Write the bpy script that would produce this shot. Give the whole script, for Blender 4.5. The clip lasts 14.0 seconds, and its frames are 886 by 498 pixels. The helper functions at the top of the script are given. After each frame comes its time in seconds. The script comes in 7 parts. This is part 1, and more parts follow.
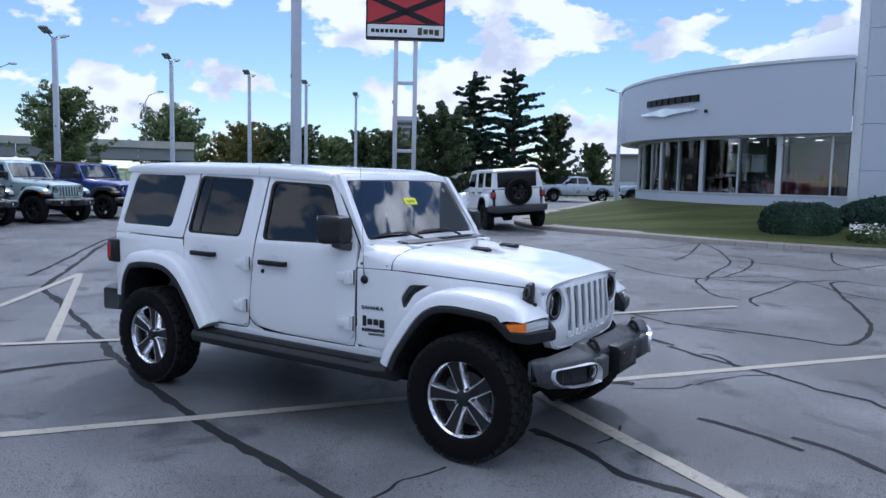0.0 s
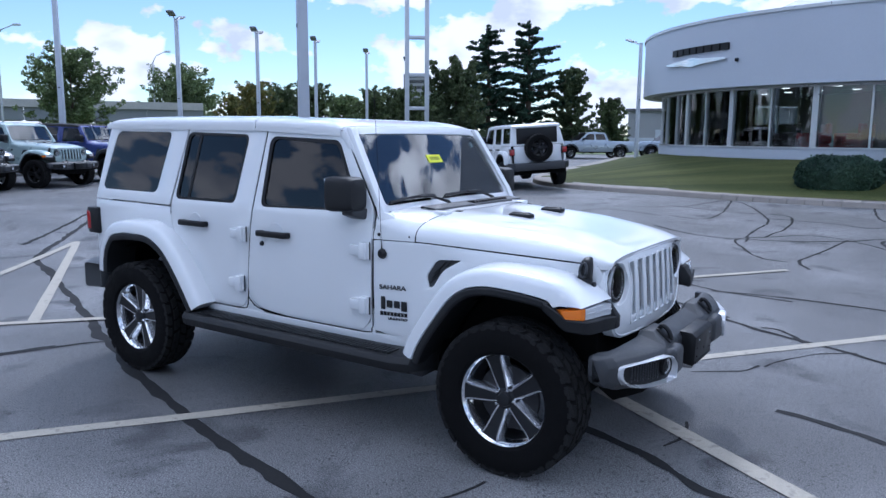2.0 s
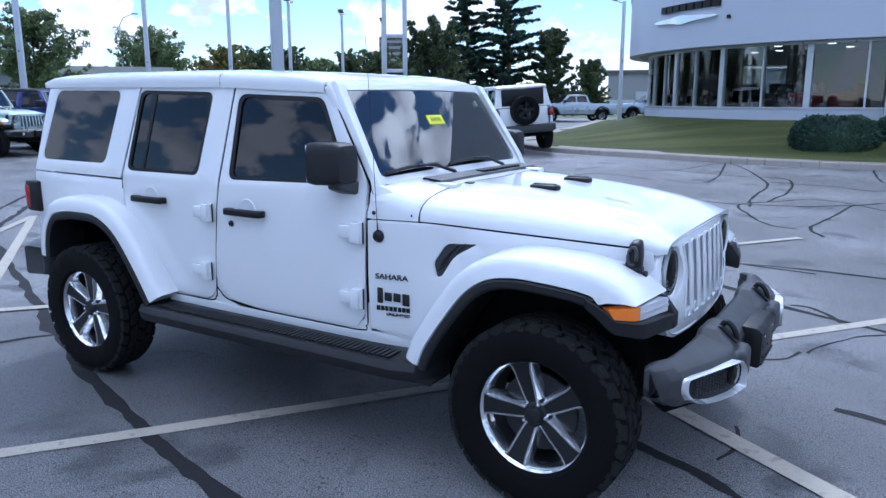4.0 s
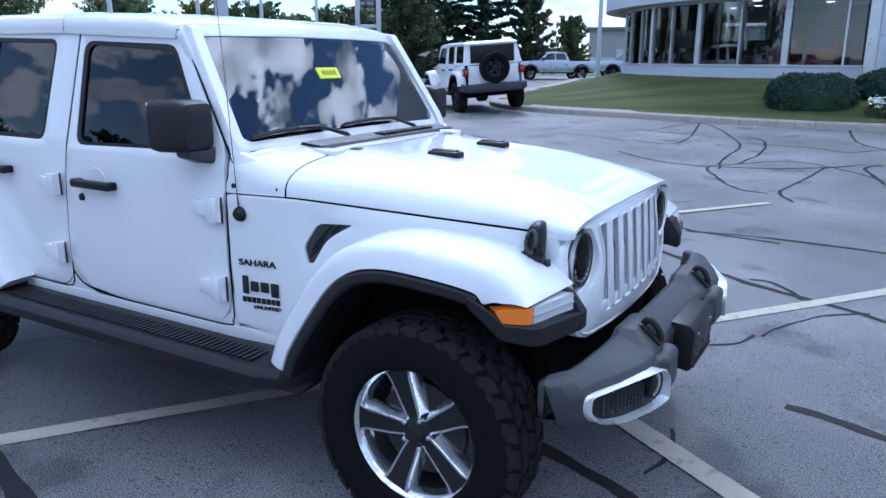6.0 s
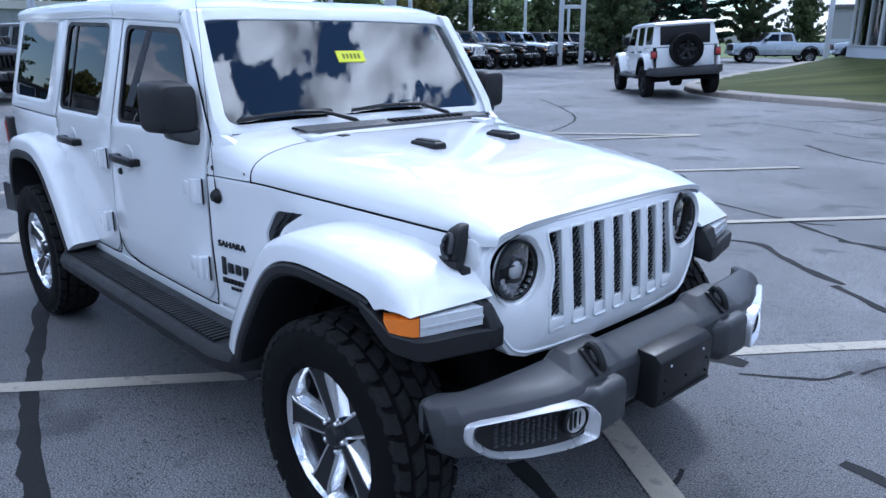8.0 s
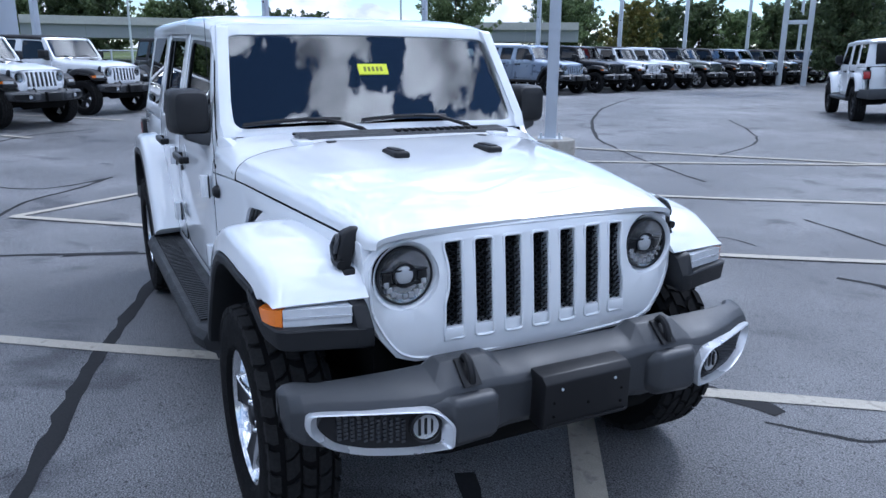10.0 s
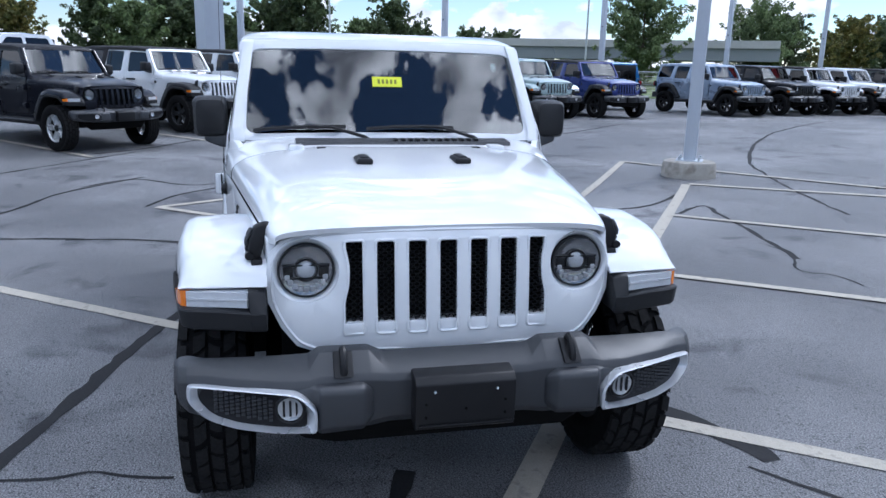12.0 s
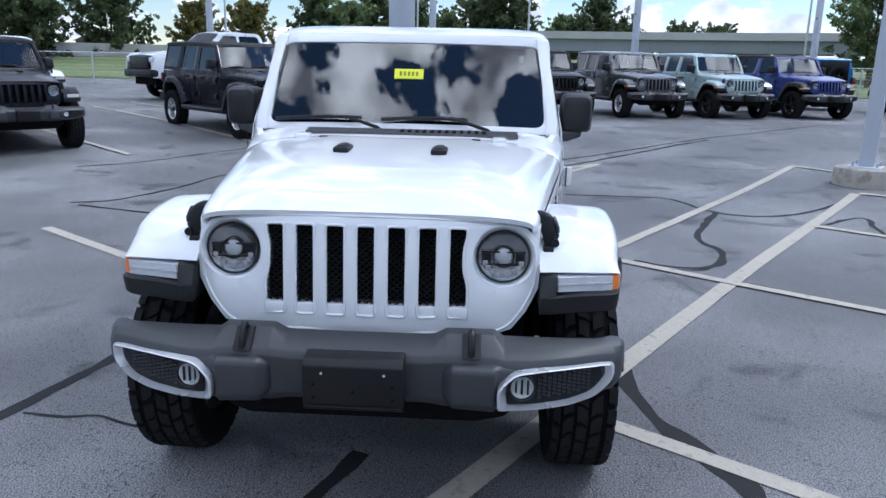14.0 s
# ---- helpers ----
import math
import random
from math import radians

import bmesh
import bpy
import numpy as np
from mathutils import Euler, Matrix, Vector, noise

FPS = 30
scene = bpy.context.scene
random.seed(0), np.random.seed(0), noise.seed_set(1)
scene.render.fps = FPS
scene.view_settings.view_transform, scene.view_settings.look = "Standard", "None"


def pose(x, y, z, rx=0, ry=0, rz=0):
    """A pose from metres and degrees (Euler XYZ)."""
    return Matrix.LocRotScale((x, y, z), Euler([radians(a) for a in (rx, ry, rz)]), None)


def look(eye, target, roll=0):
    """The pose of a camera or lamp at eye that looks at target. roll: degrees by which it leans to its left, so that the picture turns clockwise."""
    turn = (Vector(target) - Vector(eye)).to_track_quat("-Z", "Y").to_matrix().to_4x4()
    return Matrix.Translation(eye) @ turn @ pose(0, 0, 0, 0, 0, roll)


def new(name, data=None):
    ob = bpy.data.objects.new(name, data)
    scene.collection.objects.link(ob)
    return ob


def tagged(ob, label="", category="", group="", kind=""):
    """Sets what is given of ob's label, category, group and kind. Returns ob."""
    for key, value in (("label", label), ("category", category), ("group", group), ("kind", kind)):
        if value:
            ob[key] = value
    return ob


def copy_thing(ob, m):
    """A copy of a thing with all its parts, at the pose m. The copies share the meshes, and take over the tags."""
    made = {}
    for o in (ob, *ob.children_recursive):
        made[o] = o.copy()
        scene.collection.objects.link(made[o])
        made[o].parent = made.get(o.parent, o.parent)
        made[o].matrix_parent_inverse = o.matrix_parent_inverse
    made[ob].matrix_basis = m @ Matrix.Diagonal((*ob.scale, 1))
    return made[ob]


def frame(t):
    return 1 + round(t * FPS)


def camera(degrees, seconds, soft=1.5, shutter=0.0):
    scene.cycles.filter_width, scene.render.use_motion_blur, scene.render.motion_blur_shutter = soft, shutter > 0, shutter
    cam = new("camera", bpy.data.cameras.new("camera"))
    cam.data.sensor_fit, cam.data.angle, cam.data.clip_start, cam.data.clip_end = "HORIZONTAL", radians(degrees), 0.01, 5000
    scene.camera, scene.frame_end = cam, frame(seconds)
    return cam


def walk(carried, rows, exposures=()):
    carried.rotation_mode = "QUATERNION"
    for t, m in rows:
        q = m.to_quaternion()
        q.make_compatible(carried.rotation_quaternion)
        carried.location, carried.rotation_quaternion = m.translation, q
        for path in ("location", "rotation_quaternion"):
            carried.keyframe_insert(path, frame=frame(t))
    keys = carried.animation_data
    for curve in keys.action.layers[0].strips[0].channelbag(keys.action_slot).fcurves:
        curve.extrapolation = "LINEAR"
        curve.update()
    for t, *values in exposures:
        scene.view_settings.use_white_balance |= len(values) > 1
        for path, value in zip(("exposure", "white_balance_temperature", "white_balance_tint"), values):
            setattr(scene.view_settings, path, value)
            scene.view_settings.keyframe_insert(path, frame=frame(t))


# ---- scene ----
cam = camera(61.7, 14.0)
PATH = [
    (0, (2.24, -4.64, 1.723), (1.164, -2.965, 1.533), 1.2),
    (0.5, (2.118, -4.482, 1.704), (1.04, -2.811, 1.489), 0.9),
    (1, (1.913, -4.337, 1.708), (0.833, -2.671, 1.464), 0.7),
    (1.5, (1.796, -4.195, 1.69), (0.709, -2.538, 1.418), 0.5),
    (2, (1.685, -3.987, 1.684), (0.588, -2.342, 1.384), 0.4),
    (2.2, (1.664, -3.946, 1.687), (0.565, -2.305, 1.374), 0.6),
    (4.3, (1.099, -3.37, 1.639), (0.085, -1.695, 1.231), -0.1),
    (4.5, (1.07, -3.314, 1.637), (0.077, -1.63, 1.218), -0.1),
    (5, (0.996, -3.117, 1.626), (0.041, -1.417, 1.181), -0.1),
    (5.5, (1.035, -2.961, 1.619), (0.087, -1.264, 1.147), -0.1),
    (6, (1.206, -2.761, 1.609), (0.219, -1.095, 1.111), 0.1),
    (6.5, (1.306, -2.595, 1.605), (0.242, -0.983, 1.084), 0.2),
    (7, (1.367, -2.375, 1.602), (0.193, -0.847, 1.066), 0.1),
    (7.5, (1.567, -2.205, 1.598), (0.276, -0.777, 1.055), 0.1),
    (8, (1.771, -2.073, 1.619), (0.369, -0.755, 1.074), 0.1),
    (8.5, (1.903, -1.908, 1.616), (0.401, -0.704, 1.076), 0.3),
    (8.7, (1.965, -1.845, 1.624), (0.428, -0.684, 1.086), 0.4),
    (10.8, (2.649, -1.055, 1.606), (0.841, -0.354, 1.117), 0.8),
    (11, (2.707, -0.988, 1.612), (0.882, -0.33, 1.125), 1.0),
    (11.5, (2.73, -0.776, 1.605), (0.865, -0.232, 1.128), 1.0),
    (12, (2.785, -0.553, 1.611), (0.889, -0.126, 1.14), 1.2),
    (12.5, (2.896, -0.306, 1.616), (0.976, -0.003, 1.145), 1.3),
    (13, (2.867, -0.101, 1.607), (0.932, 0.073, 1.131), 1.4),
    (13.5, (2.817, 0.106, 1.609), (0.877, 0.15, 1.125), 1.3),
    (14, (2.875, 0.385, 1.608), (0.938, 0.291, 1.118), 1.2),
]
walk(cam, [(t, look(eye, target, roll)) for t, eye, target, roll in PATH], [(0, -0.31, 5350, 15), (5, 0.11, 4950, 14), (9, -0.01, 5150, 13), (14, -0.04, 5500, 13)])

# ---- sky and sun ----
SUN_EL, SUN_AZ = radians(47), radians(118)      # azimuth counted from +x towards +y
world = bpy.data.worlds.new("sky")
scene.world = world
world.use_nodes = True
wt = world.node_tree
wt.nodes.clear()
W = wt.nodes.new
w_out, w_bg, w_sky, w_mix = W("ShaderNodeOutputWorld"), W("ShaderNodeBackground"), W("ShaderNodeTexSky"), W("ShaderNodeMix")
w_sky.sky_type, w_sky.sun_disc = "NISHITA", False
w_sky.sun_elevation, w_sky.sun_rotation = SUN_EL, radians(90) - SUN_AZ
w_sky.air_density, w_sky.dust_density, w_sky.ozone_density = 1.0, 0.0, 2.0
w_co, w_sep, w_n1, w_n2, w_r = W("ShaderNodeTexCoord"), W("ShaderNodeSeparateXYZ"), W("ShaderNodeTexNoise"), W("ShaderNodeTexNoise"), W("ShaderNodeValToRGB")
L = wt.links.new
L(w_co.outputs["Generated"], w_sep.inputs[0])


def w_math(op, a, b, c=None):
    n = W("ShaderNodeMath")
    n.operation = op
    for k, v in enumerate((a, b, c)):
        if v is None:
            continue
        if isinstance(v, (int, float)):
            n.inputs[k].default_value = v
        else:
            L(v, n.inputs[k])
    return n.outputs[0]


# broken cumulus, flatter towards the horizon
w_z = w_math("MAXIMUM", w_sep.outputs["Z"], 0.0)
w_den = w_math("MULTIPLY_ADD", w_z, 0.1, 0.45)
w_xyz = W("ShaderNodeCombineXYZ")
L(w_math("DIVIDE", w_sep.outputs["X"], w_den), w_xyz.inputs[0]), L(w_math("DIVIDE", w_sep.outputs["Y"], w_den), w_xyz.inputs[1])
L(w_math("MULTIPLY", w_z, 3.6), w_xyz.inputs[2])
w_off = W("ShaderNodeMapping")
w_off.inputs["Location"].default_value = (3.1, 1.7, 0.4)
L(w_xyz.outputs[0], w_off.inputs["Vector"])
w_n1.inputs["Scale"].default_value, w_n1.inputs["Detail"].default_value, w_n1.inputs["Roughness"].default_value = 4.7, 12.0, 0.53
w_n2.inputs["Scale"].default_value, w_n2.inputs["Detail"].default_value = 5.0, 8.0
L(w_off.outputs[0], w_n1.inputs["Vector"]), L(w_off.outputs[0], w_n2.inputs["Vector"])
w_r.color_ramp.elements[0].position, w_r.color_ramp.elements[1].position = 0.505, 0.545
w_mix.data_type = "RGBA"
w_low, w_high, w_tone = W("ShaderNodeValToRGB"), W("ShaderNodeValToRGB"), W("ShaderNodeMix")     # grey bellies and white tops; thin bright cloud overhead
w_low.color_ramp.elements[0].position, w_low.color_ramp.elements[0].color = 0.36, (6.2, 6.4, 6.9, 1)
w_low.color_ramp.elements[1].position, w_low.color_ramp.elements[1].color = 0.50, (9.6, 9.4, 9.3, 1)
w_high.color_ramp.elements[0].position, w_high.color_ramp.elements[0].color = 0.36, (5.0, 5.2, 5.6, 1)
w_high.color_ramp.elements[1].position, w_high.color_ramp.elements[1].color = 0.62, (29.0, 29.0, 28.5, 1)
w_tone.data_type = "RGBA"
w_lift = W("ShaderNodeMapRange")
w_lift.inputs["From Min"].default_value, w_lift.inputs["From Max"].default_value = 0.30, 0.62
L(w_z, w_lift.inputs["Value"]), L(w_lift.outputs[0], w_tone.inputs[0])
L(w_n2.outputs["Fac"], w_low.inputs[0]), L(w_n2.outputs["Fac"], w_high.inputs[0])
L(w_low.outputs[0], w_tone.inputs[6]), L(w_high.outputs[0], w_tone.inputs[7])
L(w_math("MULTIPLY_ADD", w_z, 0.045, w_n1.outputs["Fac"]), w_r.inputs[0])
L(w_r.outputs[0], w_mix.inputs[0]), L(w_sky.outputs[0], w_mix.inputs[6]), L(w_tone.outputs[2], w_mix.inputs[7])
L(w_mix.outputs[2], w_bg.inputs["Color"]), L(w_bg.outputs[0], w_out.inputs["Surface"])
w_bg.inputs["Strength"].default_value = 0.13

sun = new("sun", bpy.data.lights.new("sun", "SUN"))
sun.data.energy, sun.data.angle, sun.data.color = 1.5, radians(10), (1.0, 0.96, 0.9)
sun.matrix_world = look((math.cos(SUN_AZ) * math.cos(SUN_EL) * 50, math.sin(SUN_AZ) * math.cos(SUN_EL) * 50, math.sin(SUN_EL) * 50), (0, 0, 0))


# ---- materials ----
def mat(name, col, rough=0.5, metal=0.0, var=0.12, scale=6.0, fine=70.0, bump=0.0, bump_scale=0.0, coat=0.0, rvar=0.08, rand=0.0, spec=0.5, second=None, mix_at=(0.5, 0.65)):
    """A surface with variation at two scales; second: a colour that shows in patches; rand: from object to object."""
    m = bpy.data.materials.new(name)
    m.use_nodes = True
    nt = m.node_tree
    b = nt.nodes["Principled BSDF"]
    N, K = nt.nodes.new, nt.links.new
    co = N("ShaderNodeTexCoord")
    big, small = N("ShaderNodeTexNoise"), N("ShaderNodeTexNoise")
    big.inputs["Scale"].default_value, big.inputs["Detail"].default_value = scale, 5
    small.inputs["Scale"].default_value, small.inputs["Detail"].default_value = fine, 3
    K(co.outputs["Object"], big.inputs["Vector"]), K(co.outputs["Object"], small.inputs["Vector"])
    add = N("ShaderNodeMath"); add.operation = "ADD"
    K(big.outputs["Fac"], add.inputs[0]), K(small.outputs["Fac"], add.inputs[1])
    rng = N("ShaderNodeMapRange")
    rng.inputs["From Min"].default_value, rng.inputs["From Max"].default_value = 0.6, 1.4
    rng.inputs["To Min"].default_value, rng.inputs["To Max"].default_value = 1 - var, 1 + var
    K(add.outputs[0], rng.inputs["Value"])
    base = N("ShaderNodeMix"); base.data_type = "RGBA"
    base.inputs[6].default_value, base.inputs[7].default_value = (*col, 1), (*(second or col), 1)
    base.inputs[0].default_value = 0.0
    if second:
        ramp = N("ShaderNodeValToRGB")
        ramp.color_ramp.elements[0].position, ramp.color_ramp.elements[1].position = mix_at
        K(big.outputs["Fac"], ramp.inputs[0]), K(ramp.outputs[0], base.inputs[0])
    hsv = N("ShaderNodeHueSaturation")
    K(base.outputs[2], hsv.inputs["Color"])
    if rand:
        info, mul, rr = N("ShaderNodeObjectInfo"), N("ShaderNodeMath"), N("ShaderNodeMapRange")
        rr.inputs["To Min"].default_value, rr.inputs["To Max"].default_value = 1 - rand, 1 + rand
        mul.operation = "MULTIPLY"
        K(info.outputs["Random"], rr.inputs["Value"]), K(rr.outputs[0], mul.inputs[0]), K(rng.outputs[0], mul.inputs[1]), K(mul.outputs[0], hsv.inputs["Value"])
    else:
        K(rng.outputs[0], hsv.inputs["Value"])
    K(hsv.outputs[0], b.inputs["Base Color"])
    r2 = N("ShaderNodeMapRange")
    r2.inputs["From Min"].default_value, r2.inputs["From Max"].default_value = 0.3, 0.7
    r2.inputs["To Min"].default_value, r2.inputs["To Max"].default_value = max(0.0, rough - rvar), min(1.0, rough + rvar)
    K(big.outputs["Fac"], r2.inputs["Value"]), K(r2.outputs[0], b.inputs["Roughness"])
    b.inputs["Metallic"].default_value, b.inputs["Coat Weight"].default_value, b.inputs["Coat Roughness"].default_value = metal, coat, 0.03
    b.inputs["Specular IOR Level"].default_value = spec
    if bump:
        bp, nz = N("ShaderNodeBump"), N("ShaderNodeTexNoise")
        nz.inputs["Scale"].default_value, nz.inputs["Detail"].default_value = bump_scale or fine, 4
        K(co.outputs["Object"], nz.inputs["Vector"]), K(nz.outputs["Fac"], bp.inputs["Height"])
        bp.inputs["Strength"].default_value, bp.inputs["Distance"].default_value = bump, 0.01
        K(bp.outputs[0], b.inputs["Normal"])
    return m


def glass(name, tint, rough=0.0, ior=1.5):
    m = bpy.data.materials.new(name)
    m.use_nodes = True
    nt = m.node_tree
    nt.nodes.remove(nt.nodes["Principled BSDF"])
    clear, gloss, mix, fres = (nt.nodes.new("ShaderNode" + n) for n in ("BsdfTransparent", "BsdfGlossy", "MixShader", "Fresnel"))
    clear.inputs["Color"].default_value = (*tint, 1)
    gloss.inputs["Roughness"].default_value, fres.inputs["IOR"].default_value = rough, ior
    nt.links.new(fres.outputs[0], mix.inputs[0]), nt.links.new(clear.outputs[0], mix.inputs[1]), nt.links.new(gloss.outputs[0], mix.inputs[2])
    nt.links.new(mix.outputs[0], nt.nodes["Material Output"].inputs["Surface"])
    return m


def paint(name, col, rough=0.3, metal=0.0, coat=1.0, spec=0.5):
    return mat(name, col, rough, metal, var=0.025, scale=3, fine=400, coat=coat, rvar=0.05, spec=spec)


WHITE = paint("white_paint", (0.77, 0.785, 0.80), 0.35)
PLASTIC = mat("dark_textured_plastic", (0.032, 0.034, 0.038), 0.44, spec=0.6, var=0.15, scale=9, fine=500, bump=0.12, bump_scale=900)
TRIM = mat("dark_trim_plastic", (0.013, 0.0135, 0.015), 0.5, var=0.15, scale=9, fine=500, bump=0.12, bump_scale=900, spec=0.35)
BLACK = mat("black_plastic", (0.010, 0.010, 0.011), 0.42, spec=0.3, var=0.15, scale=9, fine=300)
SATIN = mat("satin_silver", (0.66, 0.67, 0.69), 0.30, 0.55, var=0.05, fine=200)
CHROME = mat("polished_alloy", (0.80, 0.81, 0.83), 0.16, 0.95, var=0.05, fine=100, rvar=0.04)
GREYALLOY = mat("dark_grey_alloy", (0.016, 0.017, 0.019), 0.45, 0.1, var=0.1, fine=300, coat=0.12, spec=0.3)
RUBBER = mat("tyre_rubber", (0.0050, 0.0050, 0.0055), 0.8, spec=0.12, var=0.25, scale=14, fine=120, bump=0.2, bump_scale=260)
UNDER = mat("dark_underbody", (0.006, 0.006, 0.006), 0.85, spec=0.08, var=0.2)
GLASS_DARK = glass("privacy_glass", (0.12, 0.125, 0.13), ior=1.62)
GLASS_CLEAR = glass("windscreen_glass", (0.78, 0.84, 0.82), ior=2.25)
GLASS_SHOW = glass("showroom_glass", (0.70, 0.74, 0.74), ior=1.7)
LENS = glass("clear_lens", (0.97, 0.97, 0.97), 0.0, 1.2)
AMBER = mat("amber_lens", (0.85, 0.21, 0.008), 0.15, var=0.1, fine=300, coat=0.8)
WHITE_LENS = mat("white_lens", (0.62, 0.64, 0.66), 0.15, 0.1, var=0.12, scale=30, fine=300, coat=1.0)
RED_LENS = mat("red_lens", (0.35, 0.01, 0.012), 0.15, var=0.1, coat=0.8)
CABIN = mat("black_upholstery", (0.02, 0.02, 0.021), 0.75, var=0.2, fine=200)
YELLOW = mat("yellow_paper", (0.80, 0.85, 0.03), 0.6, var=0.04)
INK = mat("faded_ink", (0.24, 0.26, 0.02), 0.6)
PAPER = mat("pale_paper", (0.62, 0.74, 0.76), 0.6, var=0.05)
STEEL = mat("galvanised_steel", (0.52, 0.55, 0.58), 0.45, 0.35, var=0.1, scale=4, fine=60)
POLE = mat("pale_painted_steel", (0.50, 0.54, 0.60), 0.45, 0.1, var=0.06, scale=3, fine=80)
CONCRETE = mat("weathered_concrete", (0.36, 0.34, 0.30), 0.9, var=0.22, scale=5, fine=60, bump=0.5, second=(0.22, 0.20, 0.17))
KERB = mat("kerb_concrete", (0.33, 0.30, 0.27), 0.9, var=0.18, scale=3, fine=60, bump=0.3)
CLADDING = mat("white_metal_panel", (0.49, 0.53, 0.60), 0.4, 0.0, var=0.03, scale=0.6, fine=20)
ALUM = mat("aluminium_frame", (0.60, 0.62, 0.64), 0.35, 0.6, var=0.06)
BARK = mat("bark", (0.10, 0.075, 0.055), 0.9, var=0.35, scale=8, fine=60, bump=0.6)
LINE = mat("worn_white_line_paint", (0.42, 0.385, 0.32), 0.75, var=0.2, scale=16, fine=150, second=(0.27, 0.25, 0.215), mix_at=(0.56, 0.68), bump=0.3, bump_scale=160)
SEAL = mat("tar_crack_sealer", (0.022, 0.022, 0.023), 0.8, spec=0.2, var=0.3, scale=4, fine=90)


def leaf_mat(name, a, b):
    m = mat(name, a, 0.6, var=0.35, scale=0.8, fine=9, second=b, mix_at=(0.42, 0.6), spec=0.3)
    nt = m.node_tree
    g, hs = nt.nodes.new("ShaderNodeNewGeometry"), next(n for n in nt.nodes if n.type == "HUE_SAT")
    mul, rr = nt.nodes.new("ShaderNodeMath"), nt.nodes.new("ShaderNodeMapRange")
    mul.operation = "MULTIPLY"
    rr.inputs["To Min"].default_value, rr.inputs["To Max"].default_value = 0.6, 1.4
    src = hs.inputs["Value"].links[0].from_socket
    nt.links.new(g.outputs["Random Per Island"], rr.inputs["Value"])
    nt.links.new(src, mul.inputs[0]), nt.links.new(rr.outputs[0], mul.inputs[1]), nt.links.new(mul.outputs[0], hs.inputs["Value"])
    thin, mixer = nt.nodes.new("ShaderNodeBsdfTranslucent"), nt.nodes.new("ShaderNodeMixShader")   # light shines through leaves
    mixer.inputs[0].default_value = 0.4
    nt.links.new(hs.outputs[0], thin.inputs["Color"])
    nt.links.new(nt.nodes["Principled BSDF"].outputs[0], mixer.inputs[1]), nt.links.new(thin.outputs[0], mixer.inputs[2])
    nt.links.new(mixer.outputs[0], nt.nodes["Material Output"].inputs["Surface"])
    return m


LEAF = leaf_mat("maple_leaves", (0.13, 0.18, 0.075), (0.19, 0.24, 0.11))
LEAF_DARK = leaf_mat("dark_leaves", (0.078, 0.108, 0.05), (0.115, 0.145, 0.068))
LEAF_GOLD = leaf_mat("yellowing_leaves", (0.14, 0.15, 0.05), (0.20, 0.17, 0.05))
NEEDLE = leaf_mat("pine_needles", (0.026, 0.056, 0.036), (0.045, 0.08, 0.048))
HEDGE = leaf_mat("hedge_leaves", (0.045, 0.085, 0.06), (0.07, 0.12, 0.075))
GRASS = mat("mown_grass", (0.066, 0.080, 0.029), 0.85, var=0.35, scale=1.2, fine=40, second=(0.108, 0.114, 0.046), mix_at=(0.4, 0.65), bump=0.6, bump_scale=90, spec=0.08)

stripe, cut_co = GRASS.node_tree.nodes.new("ShaderNodeMapping"), next(n for n in GRASS.node_tree.nodes if n.type == "TEX_COORD")     # mower's stripes
stripe.inputs["Scale"].default_value, stripe.inputs["Rotation"].default_value = (0.12, 1.5, 0.4), (0, 0, radians(6))
GRASS.node_tree.links.new(cut_co.outputs["Object"], stripe.inputs["Vector"])
GRASS.node_tree.links.new(stripe.outputs[0], next(n for n in GRASS.node_tree.nodes if n.type == "TEX_NOISE").inputs["Vector"])

# asphalt: aggregate, worn pale areas, dark patches of damp and oil
ASPHALT = mat("asphalt", (0.138, 0.138, 0.141), 0.58, var=0.50, scale=0.45, fine=105, bump=0.9, bump_scale=90, second=(0.202, 0.202, 0.206), mix_at=(0.42, 0.66), rvar=0.12, spec=0.3)
nt = ASPHALT.node_tree
oil, oramp, omix = nt.nodes.new("ShaderNodeTexNoise"), nt.nodes.new("ShaderNodeValToRGB"), nt.nodes.new("ShaderNodeMix")
ocoord = next(n for n in nt.nodes if n.type == "TEX_COORD")
oil.inputs["Scale"].default_value, oil.inputs["Detail"].default_value, oil.inputs["Distortion"].default_value = 1.7, 6, 0.6
oramp.color_ramp.elements[0].position, oramp.color_ramp.elements[1].position = 0.58, 0.68
omix.data_type, omix.blend_type = "RGBA", "MULTIPLY"
omix.inputs[7].default_value = (0.52, 0.52, 0.54, 1)
ohsv, ob_ = next(n for n in nt.nodes if n.type == "HUE_SAT"), nt.nodes["Principled BSDF"]
nt.links.new(ocoord.outputs["Object"], oil.inputs["Vector"]), nt.links.new(oil.outputs["Fac"], oramp.inputs[0]), nt.links.new(oramp.outputs[0], omix.inputs[0])
nt.links.new(ohsv.outputs[0], omix.inputs[6])
pit, pramp, pmix = nt.nodes.new("ShaderNodeTexVoronoi"), nt.nodes.new("ShaderNodeValToRGB"), nt.nodes.new("ShaderNodeMix")   # open pores between the stones
pit.inputs["Scale"].default_value = 36
pramp.color_ramp.elements[0].position, pramp.color_ramp.elements[1].position = 0.17, 0.34
pramp.color_ramp.elements[0].color, pramp.color_ramp.elements[1].color = (1, 1, 1, 1), (0, 0, 0, 1)
warp, wadd = nt.nodes.new("ShaderNodeTexNoise"), nt.nodes.new("ShaderNodeVectorMath")      # uneven pores, none in places
warp.inputs["Scale"].default_value, warp.inputs["Detail"].default_value = 14, 3
wadd.operation = "MULTIPLY_ADD"
wadd.inputs[1].default_value = (0.12, 0.12, 0.12)
